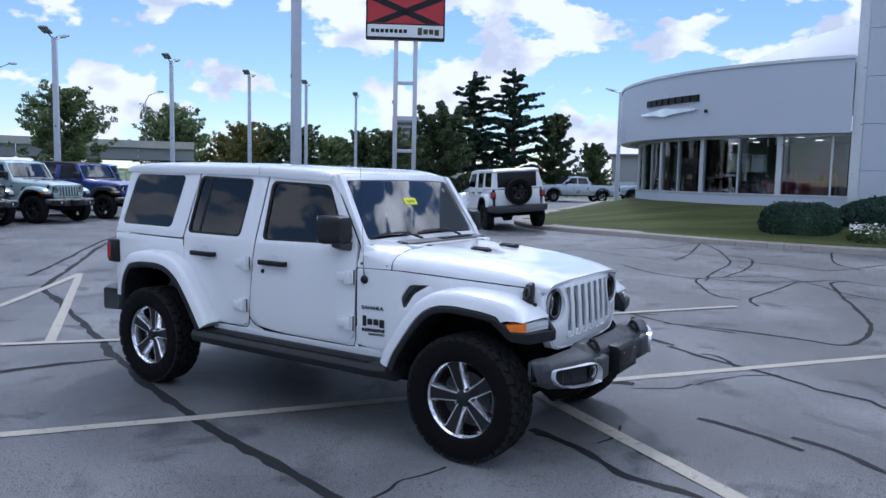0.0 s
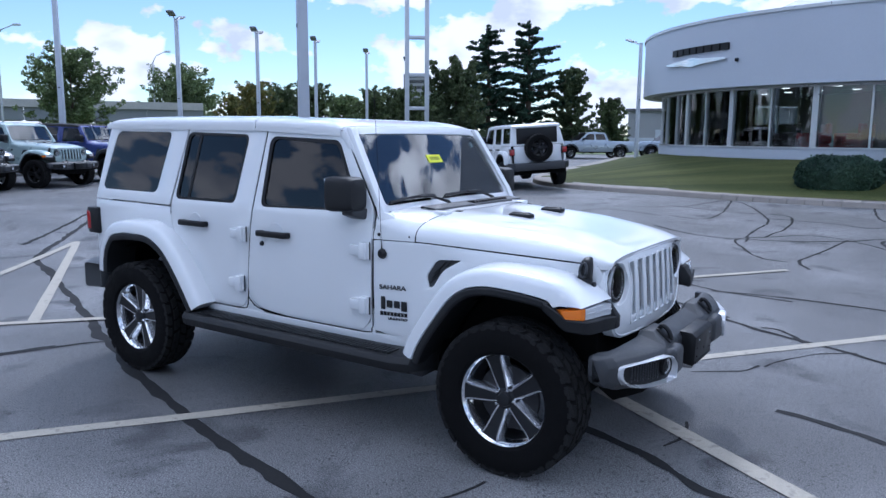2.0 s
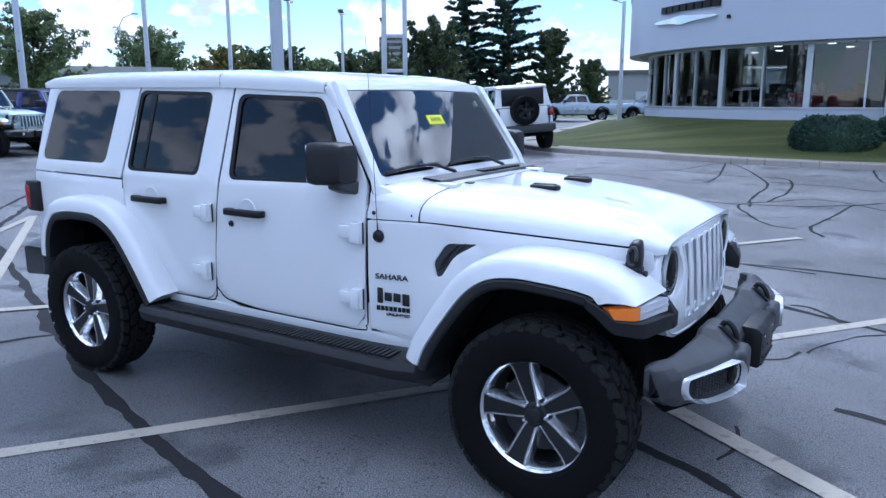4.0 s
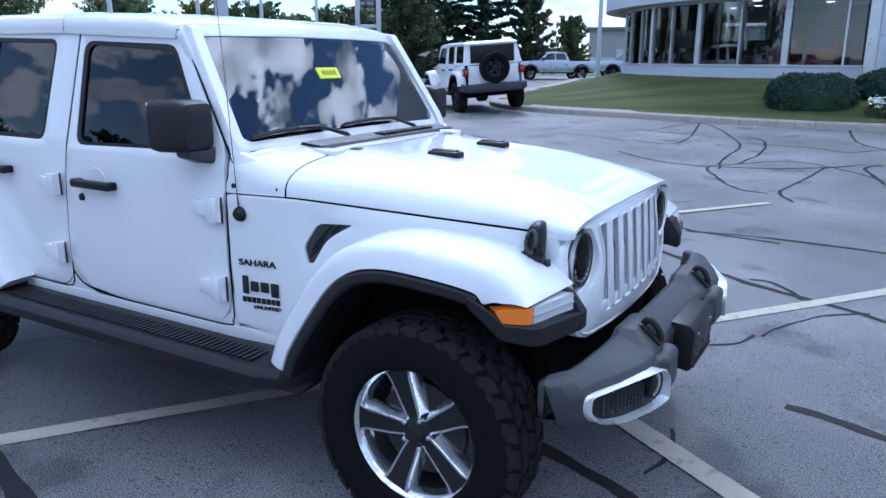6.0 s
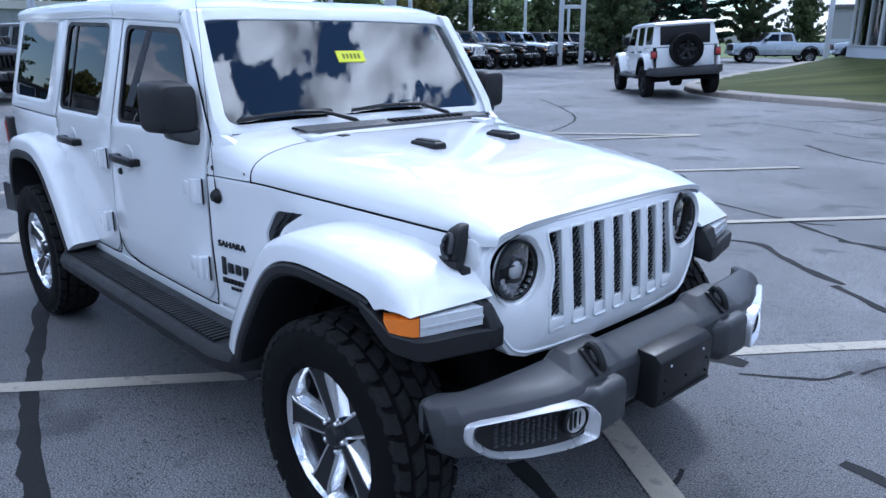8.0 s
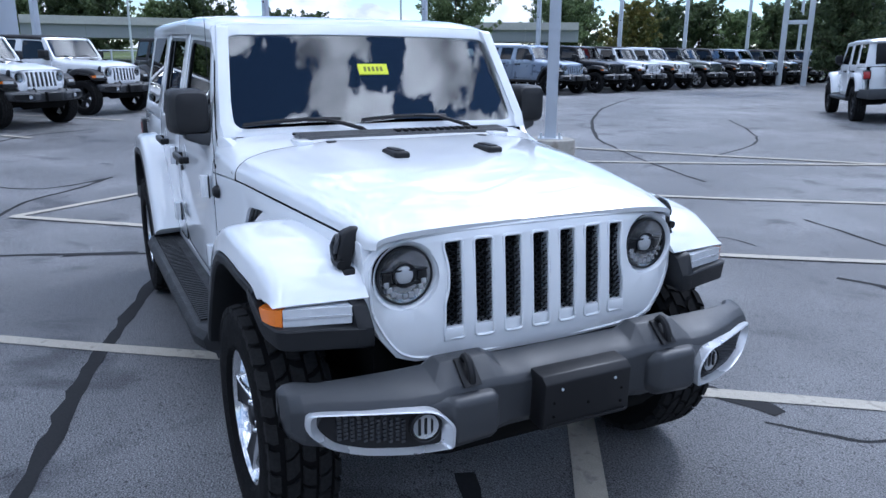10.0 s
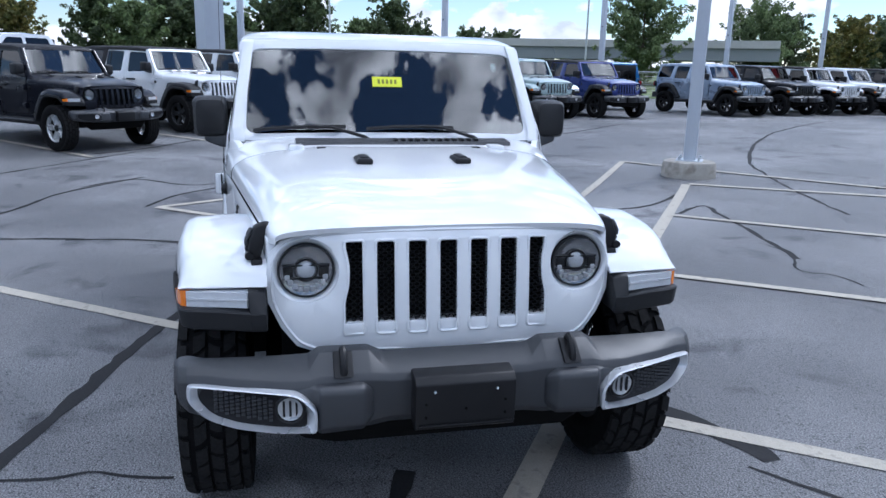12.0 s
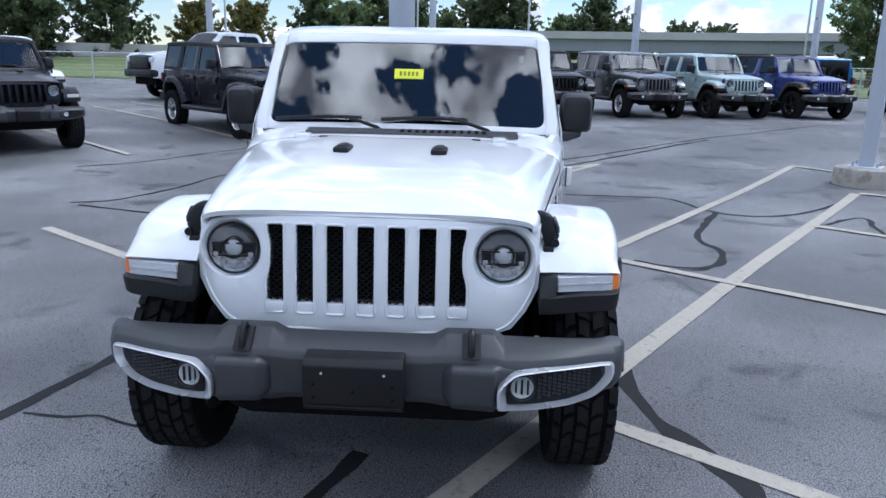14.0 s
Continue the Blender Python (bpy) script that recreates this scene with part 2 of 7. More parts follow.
nt.links.new(ocoord.outputs["Object"], warp.inputs["Vector"])
nt.links.new(warp.outputs["Color"], wadd.inputs[0]), nt.links.new(ocoord.outputs["Object"], wadd.inputs[2])
pmix.data_type, pmix.blend_type = "RGBA", "MULTIPLY"
pmix.inputs[7].default_value = (0.30, 0.30, 0.31, 1)
nt.links.new(wadd.outputs[0], pit.inputs["Vector"]), nt.links.new(pit.outputs["Distance"], pramp.inputs[0])
gate, gramp, gmul = nt.nodes.new("ShaderNodeTexNoise"), nt.nodes.new("ShaderNodeMapRange"), nt.nodes.new("ShaderNodeMath")    # pores come in patches
gate.inputs["Scale"].default_value, gate.inputs["Detail"].default_value = 2.6, 5
gramp.inputs["From Min"].default_value, gramp.inputs["From Max"].default_value, gramp.inputs["To Min"].default_value = 0.40, 0.60, 0.45
gmul.operation = "MULTIPLY"
nt.links.new(ocoord.outputs["Object"], gate.inputs["Vector"]), nt.links.new(gate.outputs["Fac"], gramp.inputs["Value"])
nt.links.new(pramp.outputs[0], gmul.inputs[0]), nt.links.new(gramp.outputs[0], gmul.inputs[1]), nt.links.new(gmul.outputs[0], pmix.inputs[0])
grit, grange, gmix = nt.nodes.new("ShaderNodeTexNoise"), nt.nodes.new("ShaderNodeMapRange"), nt.nodes.new("ShaderNodeMix")     # pale and dark stones of the aggregate
grit.inputs["Scale"].default_value, grit.inputs["Detail"].default_value = 150, 2
grange.inputs["From Min"].default_value, grange.inputs["From Max"].default_value, grange.inputs["To Min"].default_value, grange.inputs["To Max"].default_value = 0.36, 0.64, 0.35, 1.65
gmix.data_type, gmix.blend_type = "RGBA", "MULTIPLY"
gmix.inputs[0].default_value = 1.0
nt.links.new(ocoord.outputs["Object"], grit.inputs["Vector"]), nt.links.new(grit.outputs["Fac"], grange.inputs["Value"])
nt.links.new(omix.outputs[2], pmix.inputs[6]), nt.links.new(pmix.outputs[2], gmix.inputs[6]), nt.links.new(grange.outputs[0], gmix.inputs[7])
nt.links.new(gmix.outputs[2], ob_.inputs["Base Color"])


# ---- mesh helpers ----
def mesh_of(name, bm, material, smooth=None):
    me = bpy.data.meshes.new(name)
    bm.normal_update()
    bm.to_mesh(me)
    bm.free()
    for one in material if isinstance(material, (list, tuple)) else [material]:
        me.materials.append(one)
    if smooth is not None:
        me.polygons.foreach_set("use_smooth", [True] * len(me.polygons))
        me.set_sharp_from_angle(angle=radians(smooth))
    return me


def thing(name, label, category, group="", kind="", at=None):
    ob = new(name)
    ob.empty_display_size = 0.2
    if at is not None:
        ob.matrix_basis = at
    return tagged(ob, label, category, group, kind)


def part(name, bm, material, parent, label="", smooth=30):
    ob = new(name, mesh_of(name, bm, material, smooth))
    ob.parent = parent
    return tagged(ob, label)


def alone(name, bm, material, label, category="", group="", kind="", smooth=30):
    return tagged(new(name, mesh_of(name, bm, material, smooth)), label, category, group, kind)


def soften(bm, width, angle=35, seg=2):
    bm.normal_update()
    edges = [e for e in bm.edges if len(e.link_faces) == 2 and e.calc_face_angle(0) > radians(angle)]
    if edges and width:
        bmesh.ops.bevel(bm, geom=edges, offset=width, segments=seg, affect="EDGES", clamp_overlap=True, profile=0.5)
    return bm


def box(x0, x1, y0, y1, z0, z1, bev=0.0, seg=2, bm=None):
    b = bmesh.new()
    bmesh.ops.create_cube(b, size=1, matrix=Matrix.Translation(((x0 + x1) / 2, (y0 + y1) / 2, (z0 + z1) / 2)) @ Matrix.Diagonal((x1 - x0, y1 - y0, z1 - z0, 1)))
    if bev:
        soften(b, bev, 35, seg)
    return merge(bm, b)


def merge(bm, b):
    if bm is None:
        return b
    me = bpy.data.meshes.new("tmp")
    b.to_mesh(me)
    b.free()
    bm.from_mesh(me)
    bpy.data.meshes.remove(me)
    return bm


def loft(rings, closed=True, caps=True, bm=None):
    """A skin over rings of equally many points."""
    bm = bm or bmesh.new()
    vs = [[bm.verts.new(p) for p in ring] for ring in rings]
    n = len(vs[0])
    for a, b in zip(vs, vs[1:]):
        for i in range(n if closed else n - 1):
            j = (i + 1) % n
            bm.faces.new((a[i], a[j], b[j], b[i]))
    if caps and closed:
        bm.faces.new(vs[0][::-1])
        bm.faces.new(vs[-1])
    bmesh.ops.recalc_face_normals(bm, faces=bm.faces[:])
    return bm


def tube(points, r, n=8, bm=None):
    """A round bar along points; r: one radius or one for each point."""
    pts = [Vector(p) for p in points]
    rr = r if isinstance(r, (list, tuple)) else [r] * len(pts)
    rings = []
    for i, p in enumerate(pts):
        d = (pts[min(i + 1, len(pts) - 1)] - pts[max(i - 1, 0)]).normalized()
        s = d.cross(Vector((0, 0, 1)) if abs(d.z) < 0.95 else Vector((1, 0, 0))).normalized()
        u = s.cross(d)
        rings.append([p + rr[i] * (math.cos(a) * s + math.sin(a) * u) for a in (2 * math.pi * k / n for k in range(n))])
    b = loft(rings)
    return merge(bm, b)


def revolve(profile, n=48, centre=(0, 0, 0), bm=None):
    """A profile of (radius, y) turned round the y axis."""
    b = bmesh.new()
    rings = []
    for k in range(n):
        a = 2 * math.pi * k / n
        rings.append([b.verts.new((centre[0] + r * math.cos(a), centre[1] + y, centre[2] + r * math.sin(a))) for r, y in profile])
    for k in range(n):
        p, q = rings[k], rings[(k + 1) % n]
        for i in range(len(profile) - 1):
            b.faces.new((p[i], p[i + 1], q[i + 1], q[i]))
    bmesh.ops.remove_doubles(b, verts=b.verts[:], dist=1e-5)
    bmesh.ops.recalc_face_normals(b, faces=b.faces[:])
    return merge(bm, b)


def rounded(points, r=0.03, seg=4):
    """A polygon with its corners rounded; a point may carry a radius of its own."""
    out, n = [], len(points)
    for i in range(n):
        p, a, b = (Vector(points[j % n][:2]) for j in (i, i - 1, i + 1))
        rad = points[i][2] if len(points[i]) > 2 else r
        u, v = (a - p), (b - p)
        k = min(rad, 0.45 * u.length, 0.45 * v.length)
        s, e = p + u.normalized() * k, p + v.normalized() * k
        for j in range(seg + 1):
            t = j / seg
            out.append((1 - t) ** 2 * s + 2 * t * (1 - t) * p + t * t * e)
    return out


def sheet(outline, holes=(), cuts_u=(), cuts_v=()):
    """A flat face in (u, 0, v) with holes, cut along lines so that it can be bent."""
    bm = bmesh.new()
    edges = []
    for loop in (outline, *holes):
        vs = [bm.verts.new((p[0], 0, p[1])) for p in loop]
        edges += [bm.edges.new((vs[i], vs[(i + 1) % len(vs)])) for i in range(len(vs))]
    bmesh.ops.triangle_fill(bm, edges=edges, use_beauty=True, use_dissolve=False)
    for u in cuts_u:
        bmesh.ops.bisect_plane(bm, geom=bm.verts[:] + bm.edges[:] + bm.faces[:], plane_co=(u, 0, 0), plane_no=(1, 0, 0), dist=1e-4)
    for v in cuts_v:
        bmesh.ops.bisect_plane(bm, geom=bm.verts[:] + bm.edges[:] + bm.faces[:], plane_co=(0, 0, v), plane_no=(0, 0, 1), dist=1e-4)
    return bm


def thick(bm, place, depth, bev=0.0):
    """Bends a sheet by place(u, v, offset) and gives it depth."""
    geo = bmesh.ops.extrude_face_region(bm, geom=bm.faces[:])
    back = {e for e in geo["geom"] if isinstance(e, bmesh.types.BMVert)}
    for v in bm.verts:
        v.co = place(v.co.x, v.co.z, -depth if v in back else 0.0)
    bmesh.ops.recalc_face_normals(bm, faces=bm.faces[:])
    return soften(bm, bev, 50) if bev else bm


def text_mesh(words, size, depth=0.004, shear=0.0):
    """Letters of the built-in font as a mesh in the xy plane, centred."""
    cu = bpy.data.curves.new("letters", "FONT")
    cu.body, cu.size, cu.extrude, cu.align_x, cu.align_y, cu.shear = words, size, depth, "CENTER", "CENTER", shear
    tmp = new("tmp", cu)
    bpy.context.view_layer.update()
    me = bpy.data.meshes.new_from_object(tmp.evaluated_get(bpy.context.evaluated_depsgraph_get()))
    bm = bmesh.new()
    bm.from_mesh(me)
    bpy.data.objects.remove(tmp)
    bpy.data.curves.remove(cu)
    bpy.data.meshes.remove(me)
    return bm


# ---- ground ----
def rise(x, y):
    """The lot falls gently towards the middle."""
    k = min(1.0, max(0.0, (math.hypot(x, y) - 7.0) / 10.0))
    return 0.2 * k * k * (3 - 2 * k)


coords = np.concatenate([[-2500, -900, -350, -150, -80, -45, -32, -26], np.arange(-22, 22.1, 0.55), [26, 32, 45, 80, 150, 350, 900, 2500]])
bm = bmesh.new()
vs = [[bm.verts.new((x, y, rise(x, y))) for x in coords] for y in coords]
for a, b in zip(vs, vs[1:]):
    for i in range(len(coords) - 1):
        bm.faces.new((a[i], a[i + 1], b[i + 1], b[i]))
alone("ground", bm, ASPHALT, "dark grey asphalt car park with patched cracks", "ground", kind="structure", smooth=60)


def curve_2d(pts, n=6):
    """A smooth line through points of the plan."""
    p = [Vector(q) for q in pts]
    out = []
    for i in range(len(p) - 1):
        a, b, c, d = p[max(i - 1, 0)], p[i], p[i + 1], p[min(i + 2, len(p) - 1)]
        out += [0.5 * (2 * b + (c - a) * t + (2 * a - 5 * b + 4 * c - d) * t * t + (3 * b - a - 3 * c + d) * t ** 3) for t in (k / n for k in range(n))]
    return out + [p[-1]]


def strip(name, points, width, material, label, lift=0.004, wobble=0.0, parent=None, step=0.25, category="", group="", kind=""):
    """A band on the ground along points."""
    pts = [Vector((p[0], p[1])) for p in points]
    path = []
    for a, b in zip(pts, pts[1:]):
        n = max(1, int((b - a).length / step))
        path += [a.lerp(b, i / n) for i in range(n)]
    path.append(pts[-1])
    bm, rows = bmesh.new(), []
    for i, p in enumerate(path):
        d = (path[min(i + 1, len(path) - 1)] - path[max(i - 1, 0)]).normalized()
        s = Vector((-d.y, d.x))
        w = width * (0.5 + wobble * 0.35 * noise.noise((p.x * 5, p.y * 5, width * 90)))
        p = p + s * wobble * 0.04 * (noise.noise((p.x * 1.3, p.y * 1.3, 3.0)) + 0.5 * noise.noise((p.x * 5, p.y * 5, 8.0)))
        row = []
        for k in (-1, 1):
            q = p + s * w * k
            row.append(bm.verts.new((q.x, q.y, rise(q.x, q.y) + lift)))
        rows.append(row)
    for a, b in zip(rows, rows[1:]):
        bm.faces.new((a[0], a[1], b[1], b[0]))
    bmesh.ops.recalc_face_normals(bm, faces=bm.faces[:])
    for f in bm.faces:
        if f.normal.z < 0:
            f.normal_flip()
    return alone(name, bm, material, label, category, group, kind or "structure", smooth=None)


MARKS = [
    [(-3.80, -3.72), (-1.95, -1.27), (-0.30, 1.00), (2.75, 5.05)],
    [(-7.10, 5.35), (-3.2, 2.66), (-0.15, 0.65), (1.55, -0.47), (4.4, -2.4)],
    [(-9.45, 5.45), (-3.30, 1.33)],
    [(-9.30, 2.30), (-4.98, -0.63)],
    [(-9.30, 2.30), (-7.45, 0.15), (-6.10, -1.90)],
    [(-6.10, -1.92), (-4.57, -0.15), (-2.66, 2.39), (0.15, 6.34)],
    [(-4.97, 3.90), (-3.78, 5.42), (-2.05, 7.90)],
    [(-7.10, 5.40), (-6.00, 7.15), (-4.42, 9.65)],
    [(-9.45, 5.45), (-8.10, 6.55), (-4.42, 9.68)],
    [(-10.45, -3.55), (-14.1, -7.15), (-17.5, -10.4)],
    [(-8.75, -5.25), (-11.15, -8.04), (-14, -11)],
    [(-12.7, -1.9), (-16.0, -5.2)],
    [(-15.2, -0.2), (-18.0, -3.0)],
    [(-17.6, -8.3), (-19.6, -10.3)],
]
for k, pts in enumerate(MARKS):
    strip("parking_line", pts, 0.105 if k != 1 else 0.125, LINE, "worn white painted parking line on asphalt", 0.005 + 0.0012 * k, wobble=0.12, category="parking line", group="parking lines")

# tar-sealed and open cracks: width and line
CRACKS_A = [
    (0.075, [(0.6, -1.95), (0.15, -1.83), (-0.28, -1.72), (-0.94, -1.55), (-1.95, -1.3), (-2.94, -0.97), (-3.97, -0.57), (-5.56, 0.09), (-7.49, 0.85), (-8.48, 1.26), (-9.81, 2.39), (-11.7, 4.04), (-12.78, 5.04)]),
    (0.050, [(-4.23, -1.48), (-4.12, -1.11), (-3.92, -0.64), (-3.75, -0.4)]),
    (0.060, [(0.96, 0.86), (1.17, 0.82), (1.41, 0.73), (1.7, 0.59)]),
    (0.050, [(0.09, 3.16), (0.53, 2.9), (0.87, 2.73), (1.22, 2.55), (1.63, 2.27)]),
    (0.050, [(-0.33, 4.46), (0.49, 4.51), (1.22, 4.46), (1.67, 4.49), (1.82, 5.62), (1.57, 7.25), (1.02, 9.62), (1.24, 10.14)]),
    (0.050, [(-2.77, 9.84), (-1.62, 9.03), (-0.44, 9.09), (0.49, 9.62), (1.06, 10.17), (1.77, 9.92)]),
]
CRACKS_B = [
    (0.040, [(-3.97, 12.46), (-3.09, 13.17), (-2.47, 14.97), (-1.13, 11.91), (-0.99, 9.78), (-0.89, 8.75)]),
    (0.040, [(-1.13, 11.91), (0.1, 11.76), (0.84, 11.52), (1.72, 13.06)]),
    (0.040, [(-2.47, 14.97), (-2.07, 11.43), (-2.92, 11.36)]),
    (0.040, [(0.38, 6.57), (0.14, 7.21), (0.29, 8.01), (0.49, 9.62)]),
    (0.085, [(-1.0, 1.2), (-0.78, 1.19), (-0.37, 1.25), (-0.09, 1.35), (0.15, 1.45), (0.28, 1.47)]),
    (0.030, [(-0.15, -1.68), (-0.12, -1.47), (-0.14, -1.32), (-0.08, -1.17), (-0.04, -1.0)]),
    (0.050, [(-7.52, -5.44), (-8.13, -4.79), (-9.4, -4.08), (-11.14, -3.0)]),
]
CRACKS_C = [
    (0.050, [(-5.04, -4.18), (-5.25, -3.76), (-6.12, -3.43), (-7.27, -3.17), (-8.48, -2.45)]),
    (0.050, [(-4.92, -4.01), (-4.67, -3.34), (-4.51, -2.34)]),
    (0.060, [(-8.26, 7.33), (-9.33, 7.91), (-11.47, 9.52), (-14.43, 12.21), (-17.46, 15.66), (-18.6, 17.3)]),
    (0.050, [(-8.26, 7.33), (-6.46, 6.67), (-4.73, 6.14)]),
    (0.050, [(-6.49, 1.47), (-6.48, 2.18), (-6.41, 2.72), (-5.72, 3.01), (-5.41, 3.36), (-5.61, 4.0), (-6.33, 4.76)]),
    (0.060, [(-5.6, 3.11), (-4.67, 2.65), (-4.09, 2.52), (-3.73, 2.59), (-3.22, 2.37), (-3.09, 2.03), (-3.28, 1.7)]),
    (0.060, [(-9.59, 1.65), (-10.9, 2.96), (-12.94, 4.95), (-14.37, 6.6), (-17.05, 9.12)]),
]
CRACKS_D = [
    (0.030, [(-11.32, 2.82), (-11.02, 4.01), (-9.23, 5.17)]),
    (0.050, [(-5.07, 4.07), (-5.51, 4.67), (-4.72, 4.5), (-3.7, 4.25), (-2.88, 4.04)]),
    (0.030, [(-3.52, 4.07), (-3.04, 4.1), (-2.53, 3.79), (-2.35, 3.97), (-2.03, 3.96)]),
    (0.050, [(-4.49, -2.5), (-4.45, -1.96), (-4.08, -0.92)]),
    (0.050, [(-7.64, -3.08), (-8.27, -2.53), (-7.74, -1.67), (-8.24, -0.89)]),
    (0.050, [(-6.17, -2.05), (-6.96, -1.82), (-7.57, -1.32), (-8.33, -0.85)]),
    (0.050, [(-10.86, -3.67), (-11.45, -3.01), (-13.08, -1.94), (-13.74, -0.89)]),
]
CRACKS_E = [
    (0.060, [(-1.06, 3.72), (-0.72, 3.84), (-0.29, 3.48), (0.14, 3.24)]),
    (0.040, [(-2.59, 5.33), (-1.59, 5.05), (-0.91, 4.84), (-0.55, 4.98)]),
    (0.040, [(-10.11, 12.38), (-7.33, 10.12), (-6.33, 7.93)]),
    (0.040, [(-4.84, 10.71), (-4.42, 11.7), (-3.03, 11.27)]),
    (0.035, [(0.31, 1.34), (0.5, 1.49), (0.63, 1.6), (0.7, 1.79)]),
]
CRACKS_F = [
    (0.050, [(1.6, 0.83), (1.89, 0.72), (2.17, 0.49), (2.6, 0.2)]),
    (0.050, [(1.63, 2.27), (1.96, 2.19), (2.12, 2.02), (2.7, 1.7)]),
    (0.060, [(0.07, -0.08), (0.48, -0.25), (0.85, -0.47), (1.1, -0.51), (1.33, -0.55), (2.0, -0.9)]),
    (0.040, [(-1.03, 4.89), (-0.16, 4.46), (0.52, 4.37)]),
    (0.040, [(0.86, 2.67), (0.63, 3.0), (0.47, 2.99)]),
    (0.035, [(0.54, 0.36), (0.58, 0.19), (0.58, 0.07), (0.54, -0.07)]),
    (0.030, [(0.74, 1.79), (0.85, 2.1), (1.04, 2.4), (1.27, 2.59)]),
    (0.040, [(0.05, 7.03), (-0.39, 7.29), (-1.02, 8.76), (-0.71, 9.42), (0.06, 10.03), (0.89, 9.36), (1.37, 8.68), (2.3, 8.1)]),
    (0.040, [(-0.71, 9.42), (-0.57, 11.01), (-0.86, 12.55), (-1.83, 12.61), (-3.63, 13.2)]),
    (0.040, [(0.53, 15.01), (0.8, 12.78), (1.41, 11.82)]),
]
CRACKS_G = [
    (0.035, [(-3.0, 1.94), (-2.85, 2.21), (-2.71, 2.48), (-2.44, 2.84), (-2.07, 3.33)]),
    (0.040, [(-3.22, 2.37), (-3.05, 2.21), (-3.0, 1.94)]),
    (0.030, [(-9.58, 3.36), (-9.04, 4.14), (-9.09, 5.08)]),
    (0.030, [(1.82, 5.62), (2.6, 5.2), (3.2, 5.5)]),
    (0.030, [(1.77, 9.92), (2.4, 11.2), (3.1, 12.6)]),
]
for k, (w, pts) in enumerate(CRACKS_A + CRACKS_B + CRACKS_C + CRACKS_D + CRACKS_E + CRACKS_F + CRACKS_G):
    line = [tuple(p) for p in curve_2d(pts)]
    strip("sealed_crack", line, w * 1.12 if w > 0.035 else 0.022, SEAL, "dark tar-sealed crack in the asphalt", 0.0022 + 0.0001 * (k % 9), wobble=1.0, step=0.07, category="crack", group="sealed cracks")

# ---- the four-door off-road vehicle: x ahead from the front axle, y to its left, z up ----
def side(x, z):
    """Half width of the body side at a place of its length and height."""
    y = np.interp(z, (0.45, 0.60, 0.85, 1.10, 1.215, 1.26, 1.75), (0.775, 0.79, 0.805, 0.808, 0.80, 0.792, 0.700))
    if x > -0.92:
        y -= 0.205 * min(1.05, (x + 0.92) / 1.25)
        if z > 1.12:
            y -= 0.42 * (z - 1.12) * min(1.0, (x + 0.92) / 0.12)
    return float(y)


def on_side(s, lift=0.0):
    return lambda u, v, off: Vector((u, s * (side(u, v) + lift + off), v))


CUT_V = (0.6, 0.72, 0.85, 0.98, 1.1, 1.215, 1.26)
CUT_X = (-0.9, -0.75, -0.6, -0.45, -0.3, -0.15, 0.0, 0.15)


def arc_pts(cx, cz, r, a0, a1, n):
    return [(cx + r * math.cos(radians(a0 + (a1 - a0) * k / n)), cz + r * math.sin(radians(a0 + (a1 - a0) * k / n))) for k in range(n + 1)]


def panel(name, outline, holes, s, parent, material, label="", lift=0.0, depth=0.03, bev=0.005):
    bm = sheet(outline, holes, [c for c in CUT_X], CUT_V)
    return part(name, thick(bm, on_side(s, lift), depth, bev), material, parent, label)


def frame_strip(name, outline, s, parent, material, width, lift, depth=0.012, label=""):
    """A rubber seal round a window."""
    c = sum((Vector(p) for p in outline), Vector((0, 0))) / len(outline)
    inner = [Vector(p) + (c - Vector(p)).normalized() * width * 1.25 for p in outline]
    bm = sheet(outline, [inner], (), CUT_V)
    return part(name, thick(bm, on_side(s, lift), depth), material, parent, label)


def curve_through(pts, n=8):
    """A smooth line through points."""
    p = [Vector(q) for q in pts]
    out = []
    for i in range(len(p) - 1):
        a, b, c, d = p[max(i - 1, 0)], p[i], p[i + 1], p[min(i + 2, len(p) - 1)]
        for k in range(n):
            t = k / n
            out.append(0.5 * (2 * b + (c - a) * t + (2 * a - 5 * b + 4 * c - d) * t * t + (3 * b - a - 3 * c + d) * t ** 3))
    return out + [p[-1]]


def sweep_flare(line, section, s, outer, slim=lambda x: 1.0):
    """A wing skin: section points (y share 0..1 or width, inward offset) along a line in x, z."""
    pts, rings = curve_through(line, 5), []
    for i, p in enumerate(pts):
        d = (pts[min(i + 1, len(pts) - 1)] - pts[max(i - 1, 0)]).normalized()
        nrm = Vector((-d.y, d.x))
        if nrm.y < 0 and abs(d.x) > abs(d.y) * 0.2:
            nrm = -nrm
        inner, out = outer(p.x)
        rings.append([(p.x + nrm.x * o * slim(p.x), s * (inner + (out - inner) * k), p.y + nrm.y * o * slim(p.x)) for k, o in section])
    return rings


def tyre_mesh(R=0.41, half=0.129):
    prof = [(0.245, -half * 0.82), (0.262, -half * 0.95), (0.31, -half * 1.02), (0.352, -half * 1.0), (0.375, -half * 0.95), (0.393, -half * 0.86), (0.399, -half * 0.6), (0.4, 0),
            (0.399, half * 0.6), (0.393, half * 0.86), (0.375, half * 0.95), (0.352, half * 1.0), (0.345, half * 1.015), (0.335, half * 1.015), (0.31, half * 1.02), (0.28, half * 1.0), (0.262, half * 0.95), (0.245, half * 0.82)]
    return revolve(prof, 56)


